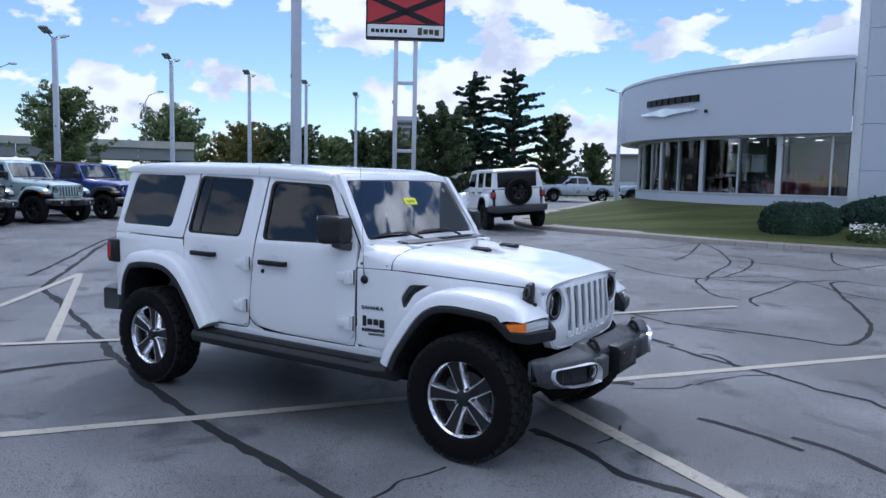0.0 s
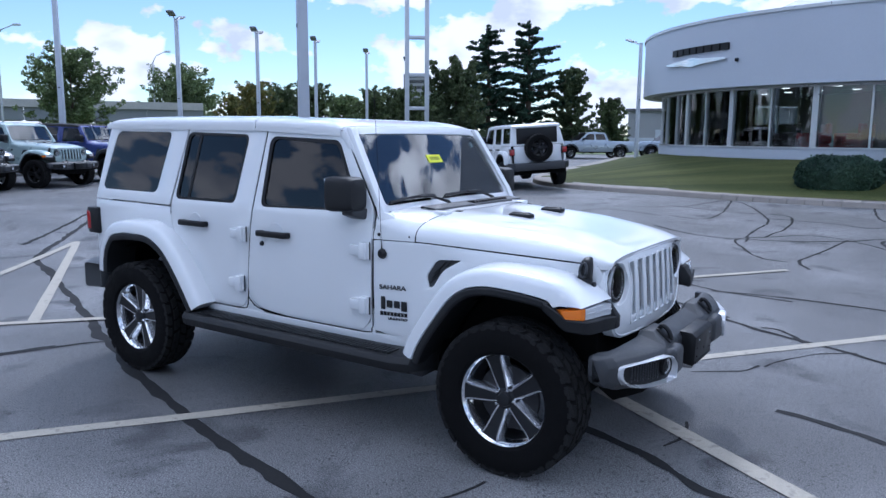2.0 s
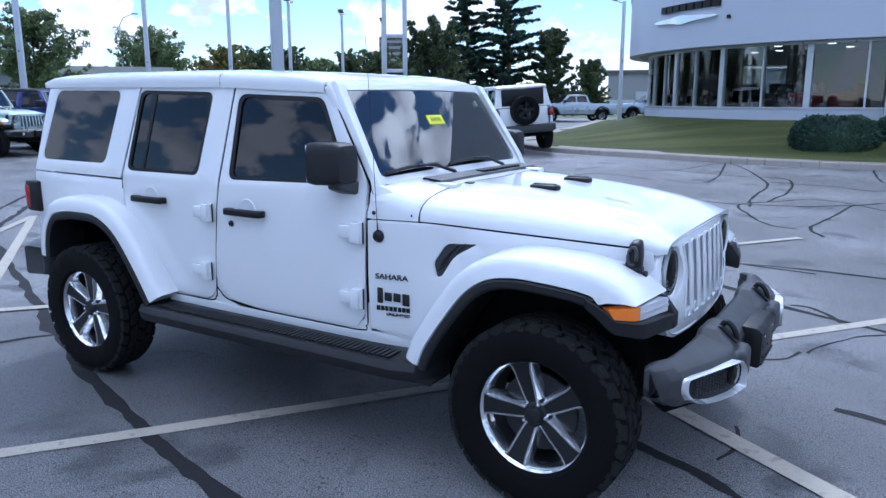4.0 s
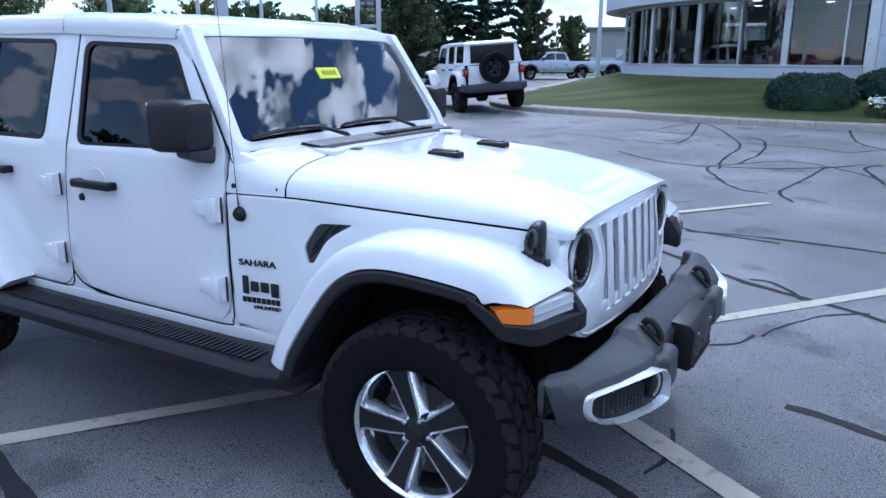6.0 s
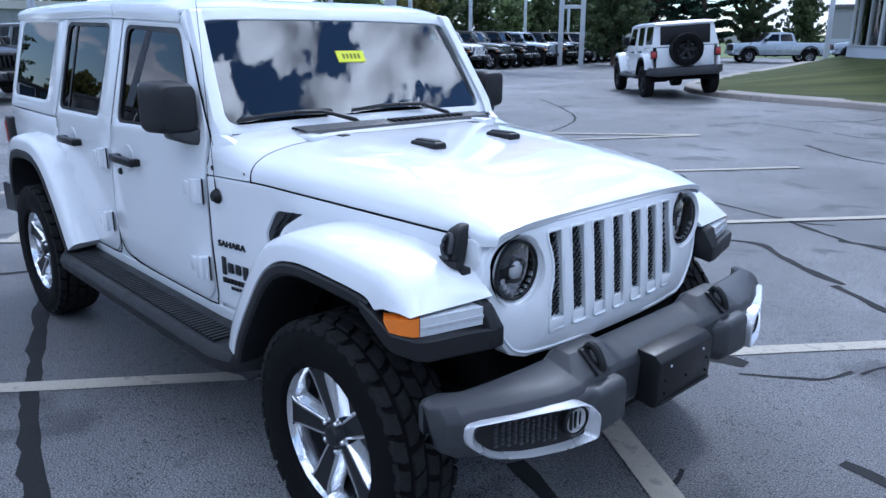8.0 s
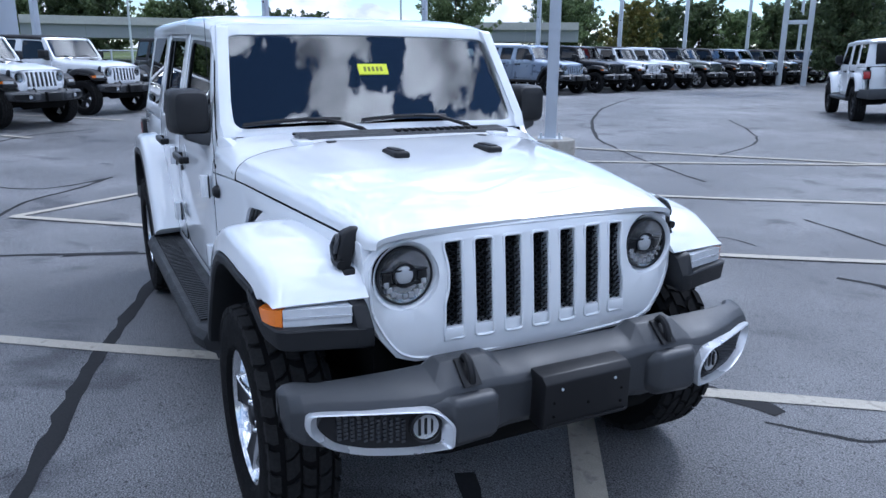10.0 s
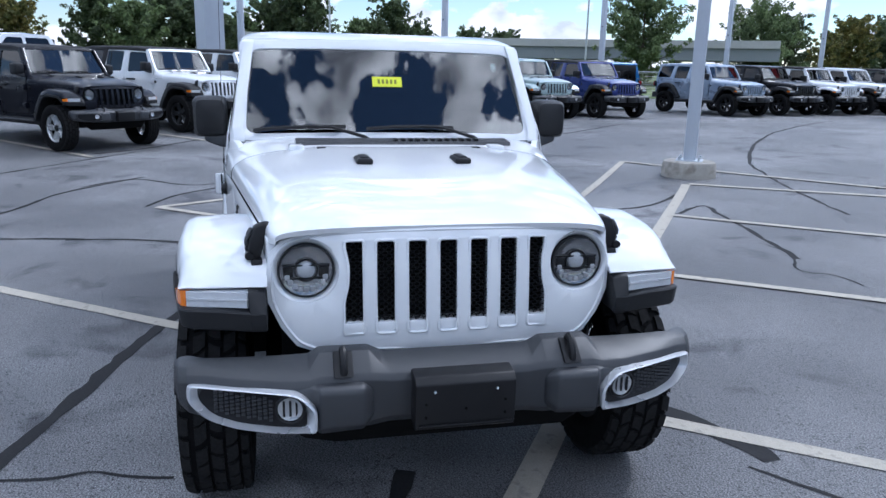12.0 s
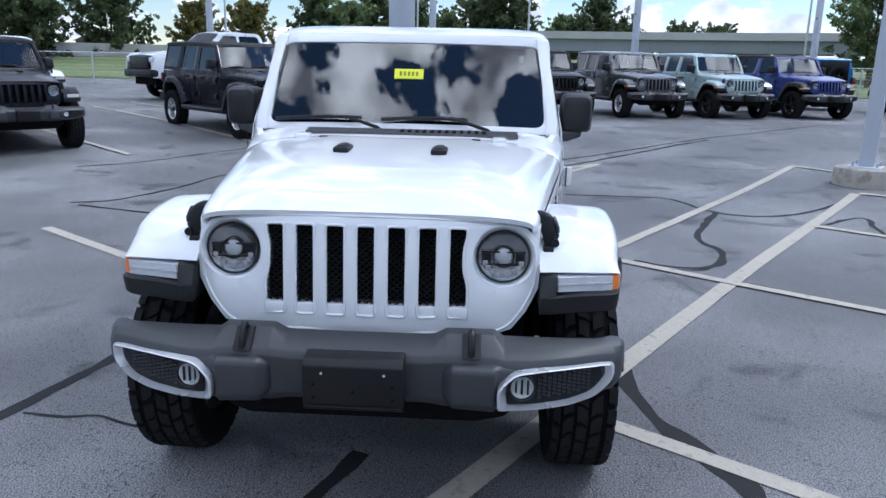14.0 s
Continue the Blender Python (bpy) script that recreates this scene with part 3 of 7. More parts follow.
def lug_mesh(R=0.41, half=0.129):
    """Staggered tread blocks and shoulder lugs."""
    bm = bmesh.new()
    rnd = random.Random(5)
    rows = [(-0.80, 0.30, 0.043), (-0.33, 0.36, 0.044), (0.10, 0.36, 0.043), (0.52, 0.34, 0.044), (0.87, 0.22, 0.042)]
    n = 30
    for ri, (c, w, ln) in enumerate(rows):
        for k in range(n):
            a = 2 * math.pi * (k + 0.5 * (ri % 2) + 0.12 * rnd.random()) / n
            skew = 0.45 * (1 if ri % 2 else -1)
            y0, y1 = (c - w / 2) * half, (c + w / 2) * half
            tip = [(0.10, y0), (0.5, y0), (0.42, (y0 + y1) / 2), (0.5, y1), (-0.36, y1), (-0.5, (y0 + y1) / 2), (-0.46, y0)]
            lo, hi = [], []
            for u, y in tip:
                ang = a + (u * ln * 1.62 + skew * (y - c * half)) / R
                for rad, keep, inset in ((0.392, lo, 1.0), (R, hi, 0.9)):
                    yy = c * half + (y - c * half) * inset
                    rr = rad - 0.35 * max(0, abs(yy) / half - 0.72) ** 2 * 0.5
                    keep.append((rr * math.cos(ang), yy, rr * math.sin(ang)))
            vl, vh = [bm.verts.new(p) for p in lo], [bm.verts.new(p) for p in hi]
            bm.faces.new(vh)
            for i in range(len(vl)):
                j = (i + 1) % len(vl)
                bm.faces.new((vl[i], vl[j], vh[j], vh[i]))
    for k in range(41):                                   # side biters
        for s in (-1, 1):
            a = 2 * math.pi * (k + 0.3) / 41
            q = []
            for da, r in ((-0.035, 0.376), (0.035, 0.376), (0.05, 0.394), (-0.04, 0.394)):
                q.append((r * math.cos(a + da), r * math.sin(a + da), r))
            lo = [bm.verts.new((x, s * half * 0.9, z)) for x, z, r in q]
            hi = [bm.verts.new((x, s * half * (0.965 if r < 0.38 else 0.91), z)) for x, z, r in q]
            bm.faces.new(hi)
            for i in range(4):
                bm.faces.new((lo[i], lo[(i + 1) % 4], hi[(i + 1) % 4], hi[i]))
    bmesh.ops.recalc_face_normals(bm, faces=bm.faces[:])
    return bm


def spoke_mesh(k, kind):
    """One of five broad spokes: a bright body with machined edges and sloping walls, or the dark inlay sunk in its face; outer face towards -y."""
    a = 2 * math.pi * k / 5 + math.radians(90)
    rings = []
    for r, w in ((0.046, 0.024), (0.075, 0.029), (0.11, 0.033), (0.15, 0.0365), (0.19, 0.040), (0.214, 0.046), (0.229, 0.060)):
        y = -0.084 + 0.024 * (1 - (r - 0.046) / 0.183)
        i = w - (0.0075 if r < 0.22 else 0.012)
        if kind == "edge":
            sec = [(-w - 0.017, 0.050), (-w - 0.003, 0.004), (-w, 0.0), (-i, 0.0), (-i + 0.001, 0.007), (i - 0.001, 0.007), (i, 0.0), (w, 0.0), (w + 0.003, 0.004), (w + 0.017, 0.050)]
        else:
            r = min(r, 0.224)
            sec = [(-i - 0.0005, 0.006), (-i + 0.0025, 0.0022), (i - 0.0025, 0.0022), (i + 0.0005, 0.006), (0, 0.012)]
        rings.append([(r * math.cos(a) - t * math.sin(a), y + d, r * math.sin(a) + t * math.cos(a)) for t, d in sec])
    return loft(rings)


BRAKE = mat("brake_iron", (0.018, 0.018, 0.02), 0.55, 0.3, var=0.3)
REFLECT = mat("lamp_reflector", (0.88, 0.90, 0.92), 0.2, 0.05, coat=1.0, var=0.35, scale=30, fine=120)
BOWL = mat("chromed_lamp_bowl", (0.34, 0.35, 0.37), 0.18, 0.8, coat=1.0, var=0.3, scale=40, fine=150)
TREAD = mat("dusty_tread_rubber", (0.019, 0.0188, 0.019), 0.85, spec=0.1, var=0.3, scale=14, fine=90)
WHEEL_MESHES = {}


def wheel_parts(parent, at, name="wheel"):
    """Parts of a wheel whose outer face points to its own -y."""
    if not WHEEL_MESHES:
        M = WHEEL_MESHES
        slim = Matrix.Diagonal((0.957, 0.93, 0.957, 1))
        M["tyre"] = mesh_of("tyre", tyre_mesh(), RUBBER, 30)
        M["tread"] = mesh_of("tread", lug_mesh(), TREAD, 20)
        M["tyre"].transform(slim), M["tread"].transform(slim)
        M["barrel"] = mesh_of("barrel", revolve([(0.220, -0.028), (0.214, 0.02), (0.214, 0.09), (0.238, 0.1)], 48), BRAKE, 30)
        M["rim_lip"] = mesh_of("rim_lip", revolve([(0.219, -0.026), (0.222, -0.066), (0.226, -0.080), (0.232, -0.0855), (0.237, -0.094), (0.2435, -0.1015), (0.2485, -0.1015), (0.250, -0.094), (0.245, -0.082)], 64), CHROME, 35)
        M["brake_disc"] = mesh_of("brake_disc", revolve([(0.0, -0.005), (0.08, -0.02), (0.165, -0.02), (0.165, 0.0), (0.08, 0.01)], 40), BRAKE, 30)
        M["hub_cap"] = mesh_of("hub_cap", revolve([(0.0, -0.086), (0.022, -0.086), (0.032, -0.083), (0.036, -0.075), (0.040, -0.064), (0.064, -0.056), (0.068, -0.02)], 32), GREYALLOY, 40)
        M["lug_nut"] = mesh_of("lug_nut", revolve([(0.0, -0.080), (0.006, -0.080), (0.0098, -0.075), (0.0105, -0.045)], 8), CHROME, 40)
        for k in range(5):
            M["edge%d" % k] = mesh_of("spoke", spoke_mesh(k, "edge"), CHROME, 30)
            M["pocket%d" % k] = mesh_of("spoke_inlay", spoke_mesh(k, "pocket"), GREYALLOY, 30)
    M = WHEEL_MESHES
    w = new(name, M["tyre"])
    w.parent, w.matrix_basis = parent, at
    for key in ("tread", "barrel", "rim_lip", "brake_disc", "hub_cap"):
        o = new(key, M[key])
        o.parent = w
    for k in range(5):
        a = 2 * math.pi * (k + 0.5) / 5 + math.radians(90)
        o = new("lug_nut", M["lug_nut"])
        o.parent, o.location = w, (0.052 * math.cos(a), 0, 0.052 * math.sin(a))
        for key, nm in (("edge%d" % k, "spoke"), ("pocket%d" % k, "spoke_inlay")):
            o = new(nm, M[key])
            o.parent = w
    return w


def build_suv(label):
    car = thing("suv", label, "suv")
    # --- wheels ---
    for x in (0.0, -3.008):
        for s in (-1, 1):
            turn = pose(x - (0.02 if x == 0 else 0.006), s * 0.80, 0.392, 0, 0, 0 if s < 0 else 180) @ pose(0, 0, 0, 0, -16 if x == 0 else 9, 0)
            wheel_parts(car, turn)
    wheel_parts(car, pose(-3.74, 0.02, 1.13, 0, 12, -90), "spare_wheel")
    # --- both sides ---
    rear_arch = arc_pts(-3.0, 0.45, 0.555, 38, 165, 14)
    front_arch = arc_pts(-0.01, 0.44, 0.545, 172, 60, 12)
    for s in (-1, 1):
        body = new("body_side", mesh_of("body_side", thick(sheet([(-3.575, 1.205), (-2.695, 1.195), (-2.678, 1.08), (-2.655, 0.95), (-2.60, 0.86)] + rear_arch + [(-3.54, 0.58), (-3.565, 0.62), (-3.575, 0.7)], (), CUT_X, CUT_V), on_side(s), 0.03, 0.005), WHITE, 30))
        body.parent = car
        # sill and the body behind the doors
        panel("sill", rounded([(-2.46, 0.50), (-2.43, 0.567), (-0.98, 0.567), (-0.935, 0.575), (-0.66, 0.575), (-0.63, 0.50)], 0.01), (), s, car, WHITE)
        part("door_gap", thick(sheet(rounded([(-2.67, 0.88), (-2.715, 1.25), (-2.60, 1.74), (-1.18, 1.70), (-0.90, 1.28), (-0.915, 0.64), (-1.0, 0.572), (-2.30, 0.572), (-2.57, 0.78)], 0.01), [rounded([(-2.555, 1.685), (-2.0, 1.67), (-2.06, 1.27), (-2.63, 1.27)], 0.05), rounded([(-1.755, 1.655), (-1.20, 1.635), (-1.04, 1.28), (-1.79, 1.262)], 0.05)], (), CUT_V), on_side(s, -0.018), 0.01), UNDER, car)
        panel("door_jamb", [(-1.07, 0.562), (-0.912, 0.562), (-0.912, 0.72), (-0.926, 0.70), (-0.945, 0.63), (-1.02, 0.582)], (), s, car, WHITE, lift=-0.005, depth=0.008, bev=0)
        panel("door_jamb", [(-2.06, 0.562), (-1.80, 0.562), (-1.905, 0.625), (-1.945, 0.69), (-1.962, 0.66), (-1.99, 0.595)], (), s, car, WHITE, lift=-0.005, depth=0.008, bev=0)
        # rear door
        hole = rounded([(-2.575, 1.703, 0.05), (-1.972, 1.688, 0.05), (-2.048, 1.252, 0.045), (-2.652, 1.252, 0.05)], 0.045, 6)
        door = panel("rear_door", rounded([(-2.562, 1.742, 0.02), (-1.822, 1.728, 0.02), (-1.885, 1.24, 0.1), (-1.955, 0.63, 0.06), (-2.02, 0.578, 0.1), (-2.335, 0.576, 0.05), (-2.43, 0.645, 0.1), (-2.56, 0.79, 0.1), (-2.648, 0.95, 0.1), (-2.688, 1.2, 0.05)], 0.03, 5), [hole], s, car, WHITE)
        frame_strip("window_seal", hole, s, door, BLACK, 0.02, -0.004)
        part("window", thick(sheet(hole, (), (), CUT_V), on_side(s, -0.012), 0.004), GLASS_DARK, door, "dark tinted window")
        part("window_divider", thick(sheet([(-2.462, 1.69), (-2.44, 1.69), (-2.508, 1.26), (-2.53, 1.26)], (), (), ()), on_side(s, -0.008), 0.01), BLACK, door)
        # front door
        hole = rounded([(-1.785, 1.680, 0.06), (-1.215, 1.660, 0.05), (-1.045, 1.335, 0.10), (-1.03, 1.262, 0.03), (-1.815, 1.244, 0.05)], 0.045, 6)
        door = panel("front_door", rounded([(-1.808, 1.727, 0.02), (-1.190, 1.706, 0.03), (-0.915, 1.285, 0.05), (-0.914, 1.15, 0.05), (-0.928, 0.66, 0.08), (-1.0, 0.576, 0.1), (-1.62, 0.576, 0.2), (-1.86, 0.60, 0.1), (-1.945, 0.68, 0.1), (-1.872, 1.24, 0.1)], 0.03, 5), [hole], s, car, WHITE)
        frame_strip("window_seal", hole, s, door, BLACK, 0.022, -0.004)
        part("window", thick(sheet(hole, (), (), CUT_V), on_side(s, -0.012), 0.004), GLASS_DARK, door, "dark tinted window")
        # shut lines round the doors and the rain channel under the roof
        for line in ([(-2.555, 1.738), (-2.69, 1.2), (-2.652, 0.95), (-2.562, 0.785), (-2.432, 0.638), (-2.335, 0.571), (-2.02, 0.571), (-1.965, 0.60), (-1.951, 0.66), (-1.879, 1.24), (-1.815, 1.725)],
                     [(-1.951, 0.66), (-1.93, 0.635), (-1.86, 0.592), (-1.62, 0.570), (-1.0, 0.570), (-0.935, 0.60), (-0.921, 0.67), (-0.907, 1.15), (-0.909, 1.28), (-1.186, 1.70)]):
            part("door_seam", tube([Vector((u, s * (side(u, v) - 0.0035), v)) for u, v in curve_through(line, 3)], 0.0032, 6), UNDER, car)
        part("rain_channel", tube([Vector((u, s * (side(u, v) + 0.003), v)) for u, v in ((-3.46, 1.762), (-2.57, 1.747), (-1.81, 1.733), (-1.4, 1.72), (-1.196, 1.712))], 0.005, 6), UNDER, car)
        # exposed hinges
        for hx, hz in ((-0.925, 1.05), (-0.937, 0.735), (-1.925, 1.065), (-1.965, 0.745)):
            y = s * side(hx, hz)
            h = box(hx - 0.125, hx - 0.045, min(y, y + s * 0.034), max(y, y + s * 0.034), hz - 0.028, hz + 0.030, 0.005)
            h = box(hx - 0.05, hx - 0.004, min(y, y + s * 0.044), max(y, y + s * 0.044), hz - 0.048, hz + 0.048, 0.005, bm=h)
            h = tube([(hx - 0.004, y + s * 0.018, hz - 0.045), (hx - 0.004, y + s * 0.018, hz + 0.045)], 0.010, 8, h)
            for dz in (-0.03, 0.03):
                h = revolve([(0, s * 0.026), (0.008, s * 0.025), (0.009, s * 0.015)], 8, (hx - 0.03, y, hz + dz), h)
            hinge = part("hinge", h, WHITE, car)
            # black line beside the hinge, drawn in for the shadow at the door gap
            part("hinge_pin", tube([(hx + 0.009, y + s * 0.014, hz - 0.05), (hx + 0.009, y + s * 0.014, hz + 0.05)], 0.0035, 8), BLACK, hinge)
        # handles in their cups
        for hx, hz in ((-2.42, 1.102), (-1.668, 1.085)):
            y = s * side(hx, hz)
            cup = revolve([(0.0, s * 0.0015), (0.045, s * 0.002), (0.056, s * 0.004), (0.060, s * 0.001)], 24, (hx + 0.0, y, hz + 0.012))
            part("handle_cup", cup, WHITE, car)
            g = box(hx - 0.135, hx + 0.125, min(y + s * 0.022, y + s * 0.048), max(y + s * 0.022, y + s * 0.048), hz - 0.018, hz + 0.02, 0.011, 3)
            for dx in (-0.115, 0.105):
                g = box(hx + dx - 0.022, hx + dx + 0.022, min(y, y + s * 0.03), max(y, y + s * 0.03), hz - 0.016, hz + 0.018, 0.006, bm=g)
            part("handle", g, BLACK, car, "black plastic handle")
        y = s * side(-1.78, 1.02)
        part("door_lock", revolve([(0, s * 0.012), (0.012, s * 0.011), (0.016, s * 0.004), (0.017, 0)], 16, (-1.79, y, 1.018)), GREYALLOY, car)
        # panel ahead of the door, below the bonnet seam
        vent = rounded([(-0.567, 0.872, 0.01), (-0.582, 0.935, 0.02), (-0.52, 1.03, 0.03), (-0.375, 1.036, 0.01), (-0.425, 1.008, 0.03), (-0.483, 0.972, 0.03), (-0.540, 0.880, 0.01)], 0.02)
        fender = panel("front_side_panel", rounded([(-0.908, 0.585, 0.02), (-0.900, 1.112, 0.01), (-0.60, 1.112, 0.01), (0.345, 1.062, 0.02), (0.36, 0.98, 0.02)], 0.02) + [(x, z) for x, z in front_arch[::-1]], [vent], s, car, WHITE)
        part("fender_vent", thick(sheet(vent, (), (), CUT_V), on_side(s, -0.012), 0.02), PLASTIC, fender, "black honeycomb vent")
        for vx, vz in ((-0.562, 0.92), (-0.552, 0.945), (-0.54, 0.97), (-0.51, 1.0), (-0.47, 1.012)):
            yv = s * (side(vx, vz) - 0.008)
            part("vent_rib", tube([(vx, yv, vz - 0.02), (vx + 0.045, yv, vz + 0.022)], 0.004, 6), BLACK, fender)
        # scuttle side above the seam
        panel("cowl_side", rounded([(-0.898, 1.118, 0.01), (-0.895, 1.275, 0.02), (-0.83, 1.250, 0.03), (-0.74, 1.195, 0.03), (-0.665, 1.165, 0.03), (-0.652, 1.118, 0.01)], 0.02), (), s, car, WHITE, lift=0.0)
        for bx, bz in ((-0.872, 1.145), (-0.69, 1.140)):
            part("bolt", revolve([(0, s * 0.006), (0.009, s * 0.005), (0.011, 0)], 12, (bx, s * side(bx, bz), bz)), BLACK, car)
        panel("a_pillar", rounded([(-0.897, 1.258, 0.01), (-0.862, 1.256, 0.02), (-0.885, 1.30, 0.02), (-1.150, 1.735, 0.02), (-1.192, 1.728, 0.01), (-0.905, 1.290, 0.01)], 0.01), (), s, car, WHITE, lift=-0.002, depth=0.05, bev=0.008)
        # wings
        w_sec = [(0, -0.004), (0.4, 0.0), (0.80, -0.007), (0.89, -0.014), (0.94, -0.026), (0.972, -0.046), (1.0, -0.090), (0.97, -0.095), (0.0, -0.06)]
        t_sec = [(0.0, -0.075), (0.95, -0.096), (1.0, -0.098), (1.015, -0.105), (1.015, -0.128), (0.99, -0.138), (0.9, -0.14), (0.0, -0.14)]
        f_line = [(-0.645, 0.545), (-0.60, 0.65), (-0.50, 0.800), (-0.385, 0.942), (-0.26, 1.024), (-0.12, 1.053), (0.04, 1.048), (0.16, 1.034), (0.245, 1.014), (0.305, 0.986), (0.350, 0.950), (0.384, 0.914)]
        f_out = lambda x: (0.60 if x > -0.3 else 0.66, float(np.interp(x, (-0.7, -0.2, 0.1, 0.3, 0.5), (0.925, 0.925, 0.915, 0.893, 0.862))))
        skin = sweep_flare(f_line, w_sec, s, f_out, lambda x: float(np.interp(x, (0.24, 0.29, 0.34, 0.384), (1.0, 1.22, 0.75, 0.10))))
        skin = [[(x + max(0.0, x - 0.24) / 0.144 * 0.10 * (0.87 - abs(y)), y, z) for x, y, z in ring] for ring in skin]   # the nose is swept back
        part("front_wing", loft(skin), WHITE, car)
        part("front_wing_trim", loft(sweep_flare(f_line[:-3], t_sec, s, f_out)), TRIM, car, "dark plastic wheel arch trim")
        r_line = [(-3.43, 0.70), (-3.42, 0.80), (-3.375, 0.93), (-3.27, 1.045), (-3.12, 1.085), (-2.98, 1.092), (-2.82, 1.088), (-2.68, 1.045), (-2.55, 0.955), (-2.41, 0.785), (-2.275, 0.585)]
        r_out = lambda x: (0.70, 0.93)
        part("rear_wing", loft(sweep_flare(r_line, w_sec, s, r_out)), WHITE, car)
        part("rear_wing_trim", loft(sweep_flare(r_line, t_sec, s, r_out)), TRIM, car, "dark plastic wheel arch trim")
        # wheel wells
        for cx, a0, a1 in ((0.0, 52, 190), (-3.008, -5, 185)):
            ring = arc_pts(cx, 0.43, 0.50, a0, a1, 16)
            bm = loft([[(x, s * 0.40, z) for x, z in ring], [(x, s * (0.80 if cx < -1 else 0.74), z) for x, z in ring]], closed=False)
            part("wheel_well", bm, UNDER, car)
        # turn lamp on the wing's front corner: amber flank, clear front
        def band(pl, z0, z1, inset=0.04):
            lo = [(x, s * y, z0(x) if callable(z0) else z0) for x, y in pl]
            hi = [(x, s * y, z1(x) if callable(z1) else z1) for x, y in pl]
            hb = [(x - inset, s * (y - inset * 0.8), z) for (x, y), (_, _, z) in zip(pl, hi)]
            lb = [(x - inset, s * (y - inset * 0.8), z) for (x, y), (_, _, z) in zip(pl, lo)]
            return loft([list(r) for r in zip(lo, hi, hb, lb)])
        amber = part("turn_lamp", band([(0.286, 0.899), (0.305, 0.897), (0.345, 0.887), (0.374, 0.874), (0.386, 0.857)], lambda x: 0.852 if x > 0.30 else 0.878, lambda x: 0.887 + (x - 0.286) * 0.17), AMBER, car, "amber turn lamp")
        part("running_lamp", band([(0.387, 0.855), (0.398, 0.82), (0.416, 0.74), (0.436, 0.665)], 0.852, 0.903), WHITE_LENS, car, "white running lamp lens")
        part("running_lamp_bar", band([(0.390, 0.854), (0.402, 0.82), (0.420, 0.74), (0.440, 0.665)], 0.874, 0.880, 0.01), SATIN, amber)
        path = ((0.195, 0.917, 0.922, 0.884), (0.245, 0.912, 0.897, 0.845), (0.285, 0.905, 0.873, 0.808), (0.310, 0.897, 0.848, 0.790), (0.395, 0.880, 0.848, 0.785), (0.418, 0.850, 0.848, 0.782), (0.440, 0.740, 0.846, 0.778), (0.462, 0.640, 0.840, 0.774), (0.460, 0.605, 0.838, 0.774))
        part("wing_front_trim", soften(loft([[(x - 0.004, s * (y - 0.006), z0), (x, s * y, z1), (x - 0.05 - 0.03 * k / 7, s * (y - 0.10 + 0.013 * k), z1 + 0.012), (x - 0.05 - 0.03 * k / 7, s * (y - 0.10 + 0.013 * k), z0 + 0.01)] for k, (x, y, z1, z0) in enumerate(path)]), 0.005, 40, 1), TRIM, car, "dark plastic wing end")
        part("wing_inner_trim", soften(loft([[(0.33, s * 0.600, 0.785), (0.462, s * 0.602, 0.778), (0.462, s * 0.602, 0.835), (0.418, s * 0.606, 0.893), (0.33, s * 0.606, 0.93)],
                                             [(0.33, s * 0.660, 0.785), (0.458, s * 0.655, 0.778), (0.458, s * 0.655, 0.842), (0.430, s * 0.662, 0.906), (0.33, s * 0.662, 0.935)]]), 0.006), TRIM, car)
        # side step
        st = loft([[(x, s * y, z) for y, z in ((0.74, 0.43), (0.74, 0.515), (0.80, 0.528), (0.955 + w, 0.520), (0.975 + w, 0.49), (0.965 + w, 0.445), (0.90, 0.425))] for x, w in ((-2.47, -0.16), (-2.43, -0.03), (-2.36, 0.0), (-0.66, 0.0), (-0.56, -0.03), (-0.50, -0.15))])
        step = part("side_step", soften(st, 0.008), TRIM, car, "dark plastic side step")
        bm = None
        for k in range(56):
            x = -2.28 + k * 0.0285
            bm = box(x - 0.008, x + 0.008, min(s * 0.83, s * 0.93), max(s * 0.83, s * 0.93), 0.522, 0.531, bm=bm)
        part("tread_ribs", bm, TRIM, step)
        for x in (-2.0, -1.35, -0.85):
            part("step_bracket", box(x - 0.03, x + 0.03, min(s * 0.6, s * 0.8), max(s * 0.6, s * 0.8), 0.43, 0.50, 0.005), BLACK, car)
        # mirror
        mz = 1.365
        mirror_shift = Matrix.Translation((-0.05, s * -0.015, 0))
        mm = loft([[(x, s * (yc + wy * math.copysign(abs(math.cos(a)) ** 0.35, math.cos(a))), mz + zc + wz * math.copysign(abs(math.sin(a)) ** 0.35, math.sin(a))) for a in (2 * math.pi * (k + 0.5) / 24 for k in range(24))]
                   for x, yc, zc, wy, wz in ((-0.895, 0.872, 0.0, 0.04, 0.055), (-0.908, 0.876, 0, 0.066, 0.082), (-0.94, 0.88, 0, 0.078, 0.094), (-1.05, 0.886, 0, 0.083, 0.098), (-1.08, 0.886, 0, 0.079, 0.094))])
        mirror = part("mirror", mm, TRIM, car, "black door mirror")
        part("mirror_glass", box(-1.088, -1.081, min(s * 0.815, s * 0.957), max(s * 0.815, s * 0.957), mz - 0.085, mz + 0.085, 0.002), CHROME, mirror, "mirror glass")
        part("mirror_arm", soften(loft([[(-0.985, s * 0.77, 1.225), (-0.90, s * 0.77, 1.215), (-0.90, s * 0.77, 1.285), (-0.985, s * 0.77, 1.285)], [(-1.0, s * 0.84, 1.225), (-0.915, s * 0.84, 1.225), (-0.915, s * 0.84, 1.28), (-1.0, s * 0.84, 1.28)], [(-1.01, s * 0.91, 1.25), (-0.93, s * 0.91, 1.25), (-0.93, s * 0.91, 1.285), (-1.01, s * 0.91, 1.285)]]), 0.012, 30, 3), PLASTIC, mirror)
        mirror.matrix_basis = mirror_shift
